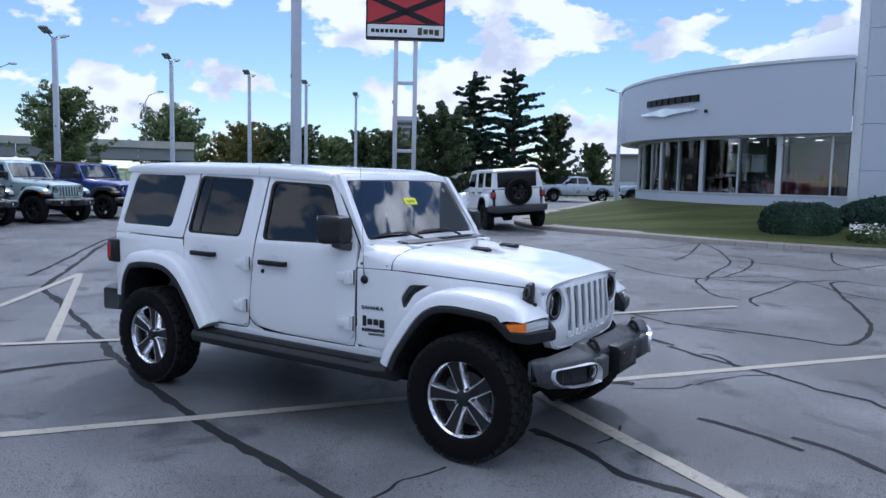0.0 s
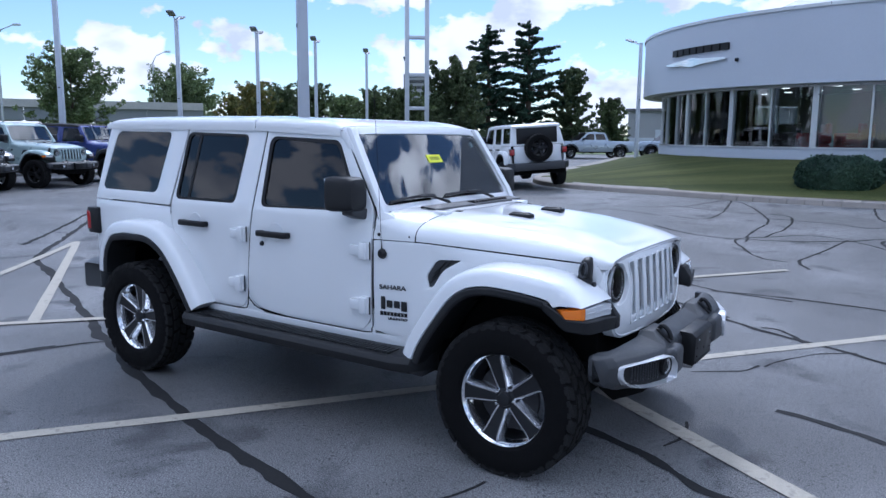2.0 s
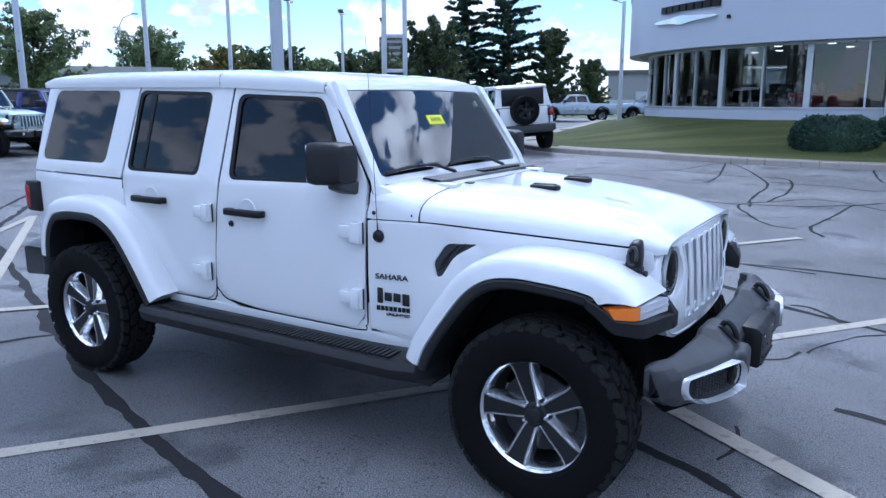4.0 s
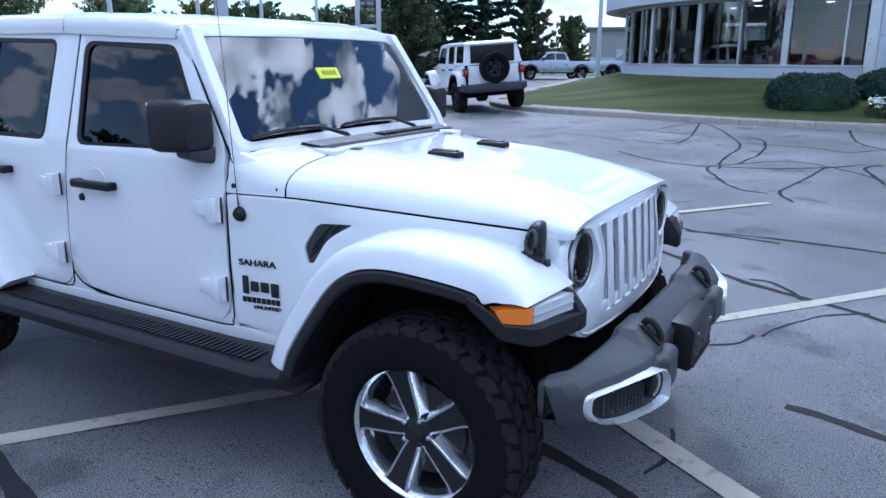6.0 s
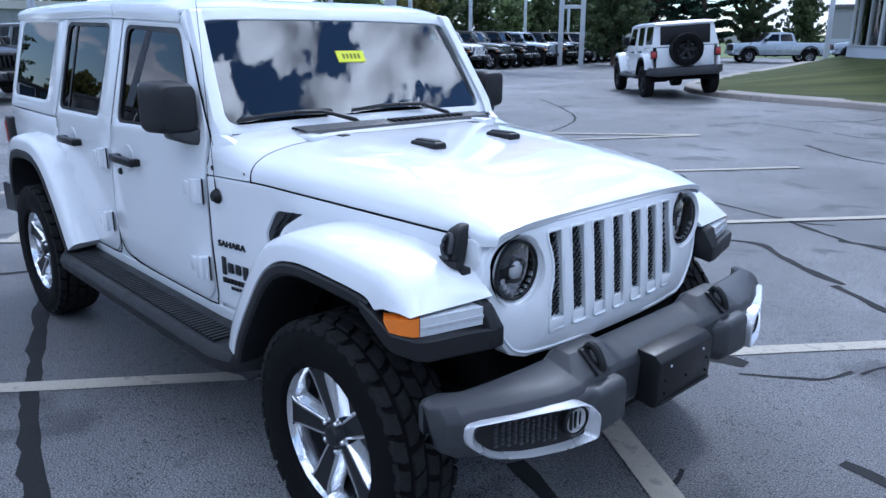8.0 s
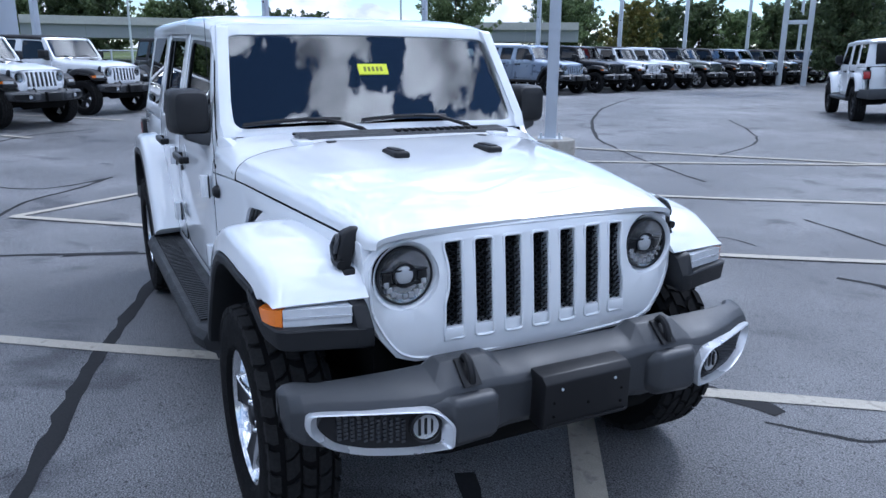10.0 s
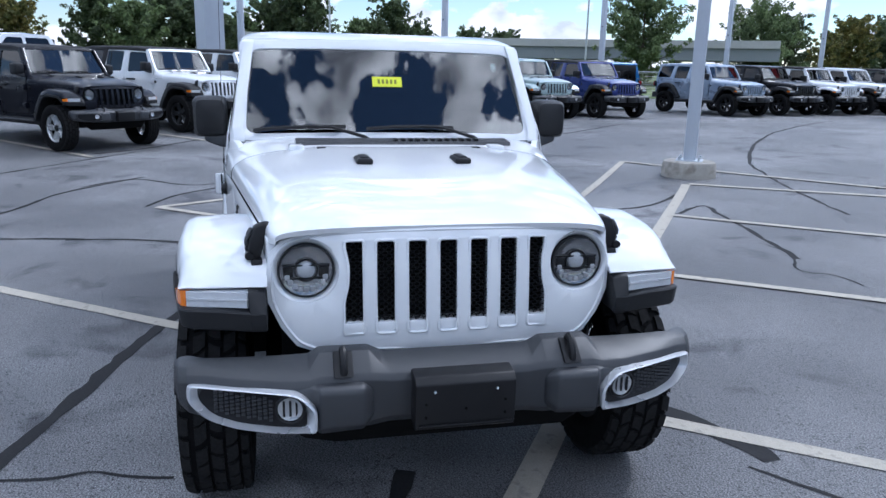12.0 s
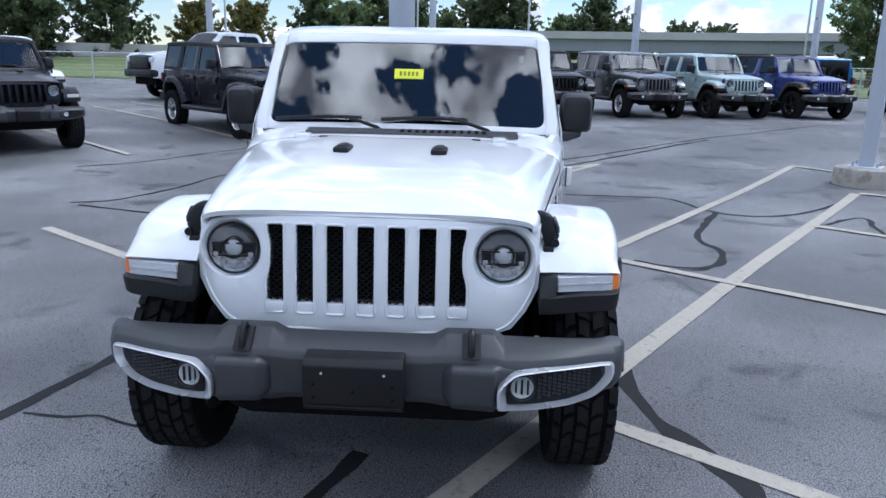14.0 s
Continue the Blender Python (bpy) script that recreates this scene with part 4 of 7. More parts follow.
        # quarter of the hard top with its window
        hole = rounded([(-3.385, 1.708, 0.06), (-2.752, 1.702, 0.05), (-2.858, 1.282, 0.05), (-3.505, 1.285, 0.06)], 0.05, 6)
        quarter = panel("hardtop_side", rounded([(-3.575, 1.215, 0.01), (-2.702, 1.206, 0.01), (-2.578, 1.745, 0.01), (-3.47, 1.765, 0.06)], 0.01), [hole], s, car, WHITE)
        part("quarter_window", thick(sheet(hole, (), (), CUT_V), on_side(s, -0.002), 0.004), GLASS_DARK, quarter, "dark tinted window")
        # tail lamp, bonnet latch, badges
        tl = box(-3.665, -3.52, min(s * 0.69, s * 0.835), max(s * 0.69, s * 0.835), 0.945, 1.145, 0.02)
        tail = part("tail_lamp", tl, BLACK, car, "black tail lamp housing")
        part("tail_lens", box(-3.672, -3.60, min(s * 0.705, s * 0.838), max(s * 0.705, s * 0.838), 0.965, 1.125, 0.02), RED_LENS, tail)
        lx, ly, lz = 0.292, 0.628, 1.042
        lt = soften(loft([[(lx - 0.042, s * (ly + 0.0), lz - 0.062), (lx + 0.03, s * (ly - 0.005), lz - 0.065), (lx + 0.03, s * (ly + 0.032), lz - 0.065), (lx - 0.042, s * (ly + 0.036), lz - 0.06)],
                          [(lx - 0.03, s * (ly - 0.02), lz + 0.0), (lx + 0.025, s * (ly - 0.025), lz), (lx + 0.025, s * (ly + 0.03), lz), (lx - 0.03, s * (ly + 0.032), lz)],
                          [(lx - 0.028, s * (ly - 0.045), lz + 0.045), (lx + 0.018, s * (ly - 0.05), lz + 0.045), (lx + 0.018, s * (ly + 0.012), lz + 0.05), (lx - 0.028, s * (ly + 0.014), lz + 0.05)],
                          [(lx - 0.02, s * (ly - 0.05), lz + 0.062), (lx + 0.012, s * (ly - 0.05), lz + 0.062), (lx + 0.012, s * (ly - 0.02), lz + 0.064), (lx - 0.02, s * (ly - 0.02), lz + 0.064)]]), 0.011, 30, 3)
        latch = part("bonnet_latch", lt, BLACK, car, "black rubber bonnet latch")
        loop = [(lx - 0.006 + 0.017 * math.cos(a), s * (ly + 0.036 - 0.45 * max(0.0, 0.030 * math.sin(a))), lz + 0.004 + 0.034 * math.sin(a)) for a in (2 * math.pi * k / 14 for k in range(16))]
        part("latch_loop", tube(loop, 0.0075, 6), PLASTIC, latch)
        part("latch_foot", soften(loft([[(lx - 0.060, s * (ly - 0.01), lz - 0.085), (lx + 0.05, s * (ly - 0.015), lz - 0.088), (lx + 0.05, s * (ly + 0.026), lz - 0.088), (lx - 0.060, s * (ly + 0.03), lz - 0.085)],
                                       [(lx - 0.055, s * (ly - 0.01), lz - 0.052), (lx + 0.045, s * (ly - 0.015), lz - 0.055), (lx + 0.045, s * (ly + 0.022), lz - 0.055), (lx - 0.055, s * (ly + 0.026), lz - 0.052)]]), 0.006, 30, 2), BLACK, latch)
        part("latch_pin", tube([(lx - 0.05, s * (ly + 0.03), lz - 0.045), (lx + 0.038, s * (ly + 0.028), lz - 0.045)], 0.014, 10), BLACK, latch)
    # --- aerial on its black base, and the letters on the flanks ---
    ant = part("aerial_base", revolve([(0, -0.026), (0.016, -0.024), (0.026, -0.012), (0.030, 0)], 20, (-0.846, -side(-0.846, 1.04), 1.04)), BLACK, car)
    part("aerial", tube([(-0.846, -0.80, 1.045), (-0.85, -0.802, 1.12), (-0.87, -0.80, 1.5), (-0.90, -0.795, 1.92)], [0.004, 0.0016, 0.0013, 0.001], 6), BLACK, ant)
    for words, size, x, z, m, sh in (("SAHARA", 0.035, -0.785, 0.852, GREYALLOY, 0.0), ("UNLIMITED", 0.019, -0.76, 0.672, BLACK, 0.0)):
        for s in (-1, 1):
            bm = text_mesh(words, size, 0.003)
            bmesh.ops.transform(bm, matrix=Matrix.Translation((x, s * (side(x, z) + 0.003), z)) @ (pose(0, 0, 0, 90, 0, 9.3) if s < 0 else pose(0, 0, 0, 90, 0, 170.7)) @ Matrix.Diagonal((1.25, 1, 1, 1)), verts=bm.verts[:])
            part("lettering", bm, m, car, smooth=None)
    for s in (-1, 1):                                    # the maker's mark and the model name, drawn as plain bars
        for x0, x1, z0, z1 in ((-0.862, -0.832, 0.725, 0.798), (-0.826, -0.787, 0.737, 0.778), (-0.781, -0.742, 0.737, 0.778), (-0.736, -0.698, 0.722, 0.778)):
            y = s * side((x0 + x1) / 2, 0.75)
            part("badge", box(x0, x1, min(y, y + s * 0.008), max(y, y + s * 0.008), z0, z1, 0.006), GREYALLOY, car, "dark grey raised badge")
        for k in range(8):
            x = -0.868 + k * 0.0215
            y = s * side(x, 0.70)
            part("badge_bar", box(x, x + 0.016, min(y - s * 0.003, y + s * 0.004), max(y - s * 0.003, y + s * 0.004), 0.690, 0.711), BLACK, car)
    # --- bonnet ---
    def bonnet_ring(x):
        w = side(x, 1.10) - 0.004 if x < 0.30 else np.interp(x, (0.30, 0.36, 0.40), (side(0.3, 1.1) - 0.004, 0.592, 0.57))
        edge = float(np.interp(x, (-0.6, 0.3, 0.36, 0.405), (1.118, 1.072, 1.062, 1.068)))
        crown = float(np.interp(x, (-0.62, -0.29, 0.0, 0.2, 0.30, 0.36, 0.40, 0.41), (1.252, 1.232, 1.205, 1.172, 1.145, 1.122, 1.104, 1.098)))
        ring = []
        for k in range(33):
            a = math.pi * k / 32
            c, sn = math.cos(a), math.sin(a)
            y = w * math.copysign(abs(c) ** 0.50, c)
            z = edge + (crown - edge) * sn ** 0.72
            z += 0.012 * math.exp(-((abs(y) - 0.33) / 0.10) ** 2) * (1 if x < 0.2 else max(0, (0.4 - x) / 0.2)) * 0.6
            ring.append((x, y, z))
        return ring
    xs = [-0.645, -0.60, -0.55, -0.45, -0.3, -0.15, 0.0, 0.1, 0.18, 0.24, 0.30, 0.34, 0.37, 0.39, 0.402]
    bm = loft([[(x, y, z) for x, y, z in bonnet_ring(x)] for x in xs], closed=False)
    geo = bmesh.ops.extrude_edge_only(bm, edges=[e for e in bm.edges if e.is_boundary])
    for v in [g for g in geo["geom"] if isinstance(g, bmesh.types.BMVert)]:
        v.co.z -= 0.018
        v.co.x -= 0.006 if v.co.x > 0.2 else -0.004
    bonnet = part("bonnet", bm, WHITE, car, "white bonnet", smooth=40)
    for s in (-1, 1):
        seam = [(x, float(np.interp(x, (-0.6, 0.345), (1.115, 1.066)))) for x in np.linspace(-0.65, 0.30, 12)]
        part("bonnet_seam", tube([(x, s * (side(x, z) - 0.004), z) for x, z in seam], 0.0042, 6), UNDER, bonnet)
    part("bonnet_seam", tube([(x - 0.003, y * 0.999, z - 0.0035) for x, y, z in bonnet_ring(-0.645)], 0.0045, 6), UNDER, bonnet)
    for s in (-1, 1):
        b = box(-0.365, -0.225, s * 0.207 - 0.034, s * 0.207 + 0.034, 1.222, 1.252, 0.012, 3)
        b = box(-0.352, -0.24, s * 0.207 - 0.018, s * 0.207 + 0.018, 1.245, 1.258, 0.005, bm=b)
        part("bonnet_bumper", b, BLACK, bonnet, "black rubber bump stop")
        part("washer_jet", box(-0.64, -0.60, s * 0.36 - 0.02, s * 0.36 + 0.02, 1.248, 1.259, 0.004), BLACK, bonnet)
        h = box(-0.745, -0.62, s * 0.47 - 0.035, s * 0.47 + 0.035, 1.235, 1.264, 0.010)
        part("bonnet_hinge", h, WHITE, bonnet)
    # scuttle with its dark grille
    def cowl_ring(x, crown):
        w, ring = side(x, 1.10) - 0.004, []
        ey, ez = float(np.interp(x, (-0.84, -0.655), (0.30, 0.50))), float(np.interp(x, (-0.84, -0.655), (0.46, 0.72)))
        for k in range(33):
            c, sn = math.cos(math.pi * k / 32), math.sin(math.pi * k / 32)
            ring.append((x, w * math.copysign(abs(c) ** ey, c), 1.118 + (crown - 1.118) * sn ** ez))
        return ring
    cowl = part("cowl", loft([cowl_ring(x, c) for x, c in ((-0.651, 1.240), (-0.657, 1.253), (-0.72, 1.262), (-0.80, 1.270), (-0.880, 1.273), (-0.893, 1.21), (-0.97, 1.20))], closed=False), WHITE, car, smooth=40)
    part("cowl_grille", loft([[(x, y, z) for y in np.linspace(-0.47, 0.56, 12)] for x, z in ((-0.822, 1.268), (-0.812, 1.281), (-0.715, 1.271), (-0.703, 1.254))], closed=False), PLASTIC, cowl, "dark air intake grille")
    bm = None
    for k in range(12):
        y = 0.0 + k * 0.036
        bm = box(-0.785, -0.73, y - 0.009, y + 0.009, 1.266, 1.285, 0.002, bm=bm)
    part("grille_slats", bm, BLACK, cowl)
    # --- windscreen ---
    A, B = Vector((-0.882, 0, 1.270)), Vector((-1.181, 0, 1.739))
    up = (B - A).normalized()
    out = Vector((up.z, 0, -up.x))
    H = (B - A).length
    def ws(u, v, off):
        p = A + up * v + out * (off + 0.012 - 0.02 * (u / 0.75) ** 2)
        return Vector((p.x, u, p.z))
    cuts = [k * 0.15 for k in range(-4, 5)]
    hole = rounded([(-0.700, 0.030, 0.06), (0.700, 0.030, 0.06), (0.676, H - 0.052, 0.07), (-0.676, H - 0.052, 0.07)], 0.06, 6)
    frame_ = part("windscreen_frame", thick(sheet(rounded([(-0.740, -0.012, 0.03), (0.740, -0.012, 0.03), (0.722, H, 0.04), (-0.722, H, 0.04)], 0.02, 6), [hole], cuts), ws, 0.035, 0.008), WHITE, car, smooth=35)
    part("windscreen", thick(sheet(hole, (), cuts), lambda u, v, o: ws(u, v, o - 0.006), 0.005), GLASS_CLEAR, frame_, "clear windscreen glass", smooth=60)
    inner = rounded([(-0.675, 0.062, 0.05), (0.675, 0.062, 0.05), (0.648, H - 0.075, 0.05), (-0.648, H - 0.075, 0.05)], 0.05, 6)
    part("windscreen_border", thick(sheet(hole, [inner], cuts), lambda u, v, o: ws(u, v, o - 0.012), 0.002), BLACK, frame_)
    for pivot, tip in ((-0.13, -0.665), (0.42, -0.125)):
        arm = tube([ws(pivot + 0.03, -0.035, 0.015), ws(pivot - 0.01, -0.010, 0.032), ws(pivot - 0.16, 0.040, 0.034), ws(pivot - 0.28, 0.050, 0.028)], [0.012, 0.010, 0.007, 0.006], 8)
        wiper = part("wiper", arm, BLACK, car, "black windscreen wiper")
        blade = loft([[ws(u, v + 0.008, 0.024), ws(u, v - 0.008, 0.024), ws(u, v - 0.003, 0.004), ws(u, v + 0.003, 0.004)] for u, v in ((tip, 0.040), (tip + 0.14, 0.050), (tip + 0.28, 0.053), (tip + 0.44, 0.050))])
        part("wiper_blade", soften(blade, 0.002), BLACK, wiper)
    part("windscreen_seam", tube([ws(u, -0.016 if abs(u) < 0.72 else -0.006, -0.004) for u in (-0.742, -0.735, -0.5, -0.25, 0, 0.25, 0.5, 0.735, 0.742)], 0.005, 6), UNDER, frame_)
    note = part("price_note", box(-0.075, 0.075, -0.002, 0.002, -0.028, 0.028), YELLOW, frame_, "yellow paper note")
    note.matrix_basis = Matrix.LocRotScale(ws(0.0, 0.318, -0.004), Matrix(((0, out.x, up.x), (1, out.y, 0), (0, out.z, up.z))).to_quaternion(), None)
    for k in range(5):
        x0 = -0.048 + k * 0.021
        part("note_bar", box(x0, x0 + 0.012, -0.0035, 0.0035, -0.012, 0.012), INK, note)
    st = part("windscreen_sticker", box(-0.02, 0.02, -0.001, 0.001, -0.018, 0.018), PAPER, frame_)
    st.matrix_basis = Matrix.LocRotScale(ws(0.57, 0.43, -0.012), Matrix(((0, out.x, up.x), (1, out.y, 0), (0, out.z, up.z))).to_quaternion(), None)
    # --- roof ---
    def roof_ring(x, drop=0.0):
        w = float(np.interp(x, (-3.52, -3.46, -1.3, -1.2), (0.70, 0.712, 0.722, 0.722)))
        edge = float(np.interp(x, (-3.5, -1.9, -1.2), (1.755, 1.742, 1.712)))
        crown = float(np.interp(x, (-3.52, -3.46, -3.38, -2.9, -1.9, -1.35, -1.24, -1.185), (1.75, 1.79, 1.808, 1.818, 1.81, 1.787, 1.767, 1.745)))
        ring = []
        for k in range(29):
            a = math.pi * k / 28
            c, sn = math.cos(a), math.sin(a)
            ring.append((x - 0.02 * abs(c), w * math.copysign(abs(c) ** 0.30, c), edge + (crown - edge) * sn ** 0.55 - drop))
        return ring
    def roof_piece(xs):
        bm = loft([roof_ring(x) for x in xs], closed=False)
        geo = bmesh.ops.extrude_edge_only(bm, edges=[e for e in bm.edges if e.is_boundary])
        for v in [g for g in geo["geom"] if isinstance(g, bmesh.types.BMVert)]:
            v.co.z -= 0.03
        return bm
    part("roof", roof_piece([-3.52, -3.48, -3.42, -3.3, -3.0, -2.5, -2.2, -1.90]), WHITE, car, "white hard top", smooth=40)
    part("roof_front", roof_piece([-1.893, -1.7, -1.5, -1.36, -1.28, -1.22, -1.188]), WHITE, car, "white hard top panel", smooth=40)
    # rear: tailgate, window, bumper
    part("tailgate", box(-3.60, -3.54, -0.70, 0.70, 0.62, 1.20, 0.02), WHITE, car)
    part("rear_window", box(-3.575, -3.545, -0.60, 0.60, 1.26, 1.70, 0.02), BLACK, car, "dark rear window")
    part("rear_top", soften(loft([[(-3.57, -0.79, 1.215), (-3.57, 0.79, 1.215), (-3.47, 0.70, 1.76), (-3.47, -0.70, 1.76)], [(-3.54, -0.79, 1.215), (-3.54, 0.79, 1.215), (-3.44, 0.70, 1.76), (-3.44, -0.70, 1.76)]]), 0.01), WHITE, car)
    part("spare_carrier", box(-3.70, -3.58, -0.12, 0.16, 0.96, 1.25, 0.02), BLACK, car)
    part("rear_bumper", soften(loft([[(-3.44, -0.80, 0.54), (-3.44, -0.80, 0.735), (-3.36, -0.82, 0.735), (-3.36, -0.82, 0.54)], [(-3.60, -0.92, 0.55), (-3.60, -0.92, 0.735), (-3.40, -0.92, 0.735), (-3.40, -0.92, 0.57)], [(-3.80, -0.74, 0.52), (-3.80, -0.74, 0.73), (-3.55, -0.74, 0.735), (-3.55, -0.74, 0.52)],
                                    [(-3.80, 0.74, 0.52), (-3.80, 0.74, 0.73), (-3.55, 0.74, 0.735), (-3.55, 0.74, 0.52)], [(-3.58, 0.90, 0.56), (-3.58, 0.90, 0.735), (-3.36, 0.90, 0.735), (-3.36, 0.90, 0.56)], [(-3.44, 0.80, 0.54), (-3.44, 0.80, 0.735), (-3.36, 0.82, 0.735), (-3.36, 0.82, 0.54)]]), 0.02), PLASTIC, car, "dark plastic rear bumper")
    # --- grille with seven slots and round lamps ---
    def face(u, v, off):
        x = float(np.interp(v, (0.66, 0.80, 0.95, 1.06, 1.10), (0.436, 0.442, 0.432, 0.412, 0.396))) - 0.055 * (abs(u) / 0.6) ** 2.4
        return Vector((x + off, u, v))
    half = [(0.0, 1.098), (0.31, 1.094), (0.47, 1.08), (0.555, 1.055), (0.595, 1.01), (0.605, 0.93), (0.60, 0.85), (0.56, 0.765), (0.51, 0.70), (0.45, 0.680), (0.28, 0.676)]
    outline = half + [(-y, z) for y, z in half[:0:-1]]
    slots = []
    for k in range(-3, 4):
        c = 0.1065 * k
        if abs(k) < 3:
            slots.append(rounded([(c - 0.034, 0.742), (c + 0.034, 0.742), (c + 0.034, 1.058), (c - 0.034, 1.058)], 0.014, 4))
        else:
            q = math.copysign(1, k)
            slots.append(rounded([(c - q * 0.034, 0.742), (c + q * 0.034, 0.745), (c + q * 0.034, 0.86, 0.04), (c + q * 0.020, 0.905, 0.05), (c + q * 0.018, 0.98, 0.05), (c + q * 0.030, 1.03, 0.03), (c + q * 0.030, 1.056), (c - q * 0.034, 1.058)], 0.012, 3))
    lamps = [[(q * 0.474 + 0.106 * math.cos(2 * math.pi * k / 36), 0.958 + 0.106 * math.sin(2 * math.pi * k / 36)) for k in range(36)] for q in (-1, 1)]
    bm = sheet(outline, slots + lamps, [k * 0.1 + 0.05 for k in range(-6, 6)], (0.72, 0.80, 0.88, 0.95, 1.01, 1.06))
    grille = part("grille", thick(bm, face, 0.055, 0.007), WHITE, car, "white seven-slot grille", smooth=35)
    def bead(loop, r, lift_):
        """A raised rounded rim along a closed line on the face."""
        pts = [face(u, v, lift_) for u, v in loop]
        return tube(pts + pts[:2], r, 6)
    for loop in slots:
        part("slot_rim", bead(loop, 0.0055, 0.001), WHITE, grille)
    part("grille_rim", bead(rounded([(u * 0.972, 0.885 + (v - 0.885) * 0.955, 0.03) for u, v in outline], 0.03, 3), 0.006, -0.001), WHITE, grille)
    for k in range(-3, 4):
        c = 0.1065 * k
        mesh = bmesh.new()
        for r in range(27):                                # honeycomb mesh
            for q in range(3):
                y, z = c - 0.026 + q * 0.026 + (0.013 if r % 2 else 0), 0.772 + r * 0.0108
                if abs(y - c) > 0.036:
                    continue
                x = face(c, z, -0.024).x
                ring = [(0.5 * 0.0235 * math.cos(math.radians(60 * j)), 0.5 * 0.0135 * math.sin(math.radians(60 * j))) for j in range(6)]
                o = [mesh.verts.new((x + 0.006, y + a * 1.12, z + b * 1.12)) for a, b in ring]
                i = [mesh.verts.new((x, y + a * 0.76, z + b * 0.76)) for a, b in ring]
                for j in range(6):
                    mesh.faces.new((o[j], o[(j + 1) % 6], i[(j + 1) % 6], i[j]))
        part("slot_ledge", box(0.37, 0.432, c - 0.036, c + 0.036, 0.735, 0.780, 0.004), WHITE, grille)
        part("slot_mesh", mesh, TRIM, grille, "black honeycomb insert", smooth=None)
    part("grille_backing", box(0.30, 0.372, -0.40, 0.40, 0.72, 1.06), UNDER, grille)
    for q in (-1, 1):
        cy, cz = q * 0.474, 0.958
        cx = face(cy, cz, 0).x
        def ring_x(profile, name, m, parent, lab="", n=40):
            b = revolve(profile, n)
            bmesh.ops.transform(b, matrix=Matrix.Translation((cx, cy, cz)) @ pose(0, 0, 0, 0, 0, 90), verts=b.verts[:])
            return part(name, b, m, parent, lab)
        cx += 0.016
        lamp = ring_x([(0.110, 0.015), (0.104, 0.020), (0.096, 0.032), (0.091, 0.040)], "headlamp", WHITE, car, "round headlamp with clear lens")
        ring_x([(0.093, 0.030), (0.091, 0.020), (0.086, 0.021), (0.085, 0.028)], "lamp_ring", GREYALLOY, lamp)
        ring_x([(0.0, 0.036), (0.04, 0.035), (0.066, 0.031), (0.086, 0.025)], "reflector", BOWL, lamp)
        ring_x([(0.0, 0.018), (0.018, 0.020), (0.028, 0.027), (0.031, 0.040)], "projector", WHITE_LENS, lamp)
        ring_x([(0.034, 0.04), (0.034, 0.026), (0.039, 0.024), (0.041, 0.04)], "projector_ring", GREYALLOY, lamp)
        b = None
        for z0, z1 in ((0.014, 0.020), (-0.030, -0.024)):
            b = box(cx - 0.036, cx - 0.022, cy - 0.076, cy + 0.076, cz + z0, cz + z1, 0.002, bm=b)
        part("lamp_bar", b, GREYALLOY, lamp)
        for y0, y1 in ((-0.074, -0.042), (0.042, 0.074)):
            part("lamp_shade", box(cx - 0.038, cx - 0.024, cy + y0, cy + y1, cz - 0.022, cz + 0.012, 0.003), BLACK, lamp)
        for k in range(9):
            a = math.radians(200 + k * 17.5)
            part("reflector_facet", box(-0.006, 0.006, -0.009, 0.009, -0.009, 0.009, 0.003), SATIN, lamp).matrix_basis = Matrix.Translation((cx - 0.027, cy + 0.066 * math.cos(a), cz + 0.066 * math.sin(a)))
        ring_x([(0.0, 0.010), (0.03, 0.0112), (0.06, 0.0155), (0.087, 0.023), (0.087, 0.026), (0.06, 0.0185), (0.03, 0.0142), (0.0, 0.013)], "lamp_lens", LENS, lamp, "clear lens")
    # --- front bumper: broad top, humps with the tow hooks, pods that carry the fog lamps ---
    half = ((0.0, 0.510, 0.720, 0.605, 0.692, 0.640, 0.668, 0.630, 0.505), (0.225, 0.510, 0.720, 0.605, 0.692, 0.640, 0.668, 0.630, 0.505), (0.250, 0.510, 0.723, 0.600, 0.698, 0.642, 0.672, 0.632, 0.503), (0.290, 0.508, 0.744, 0.575, 0.740, 0.648, 0.678, 0.640, 0.500),
            (0.448, 0.505, 0.744, 0.575, 0.740, 0.652, 0.678, 0.640, 0.505), (0.480, 0.505, 0.722, 0.610, 0.698, 0.662, 0.672, 0.640, 0.510), (0.57, 0.500, 0.719, 0.610, 0.697, 0.655, 0.672, 0.630, 0.515), (0.70, 0.488, 0.716, 0.570, 0.698, 0.612, 0.672, 0.590, 0.525),
            (0.80, 0.472, 0.713, 0.530, 0.697, 0.565, 0.670, 0.550, 0.530), (0.850, 0.430, 0.709, 0.518, 0.696, 0.552, 0.668, 0.545, 0.545), (0.880, 0.420, 0.702, 0.490, 0.690, 0.518, 0.660, 0.512, 0.560), (0.897, 0.425, 0.690, 0.462, 0.680, 0.478, 0.650, 0.474, 0.585))
    rings = []
    for y, back, zt, ex, ez, px, pz, bx, bz in [(-h[0], *h[1:]) for h in half[:0:-1]] + list(half):
        rings.append([(back, y, bz + 0.03), (back, y, zt - 0.012), (back + 0.02, y, zt), (ex, y, ez), (px - 0.012, y, pz + 0.010), (px, y, pz - 0.012), (bx + 0.004, y, bz + 0.03), (bx - 0.02, y, bz), (back + 0.05, y, bz + 0.005)])
    bumper = part("front_bumper", soften(loft(rings), 0.012, 16, 2), PLASTIC, car, "dark grey plastic front bumper", smooth=40)
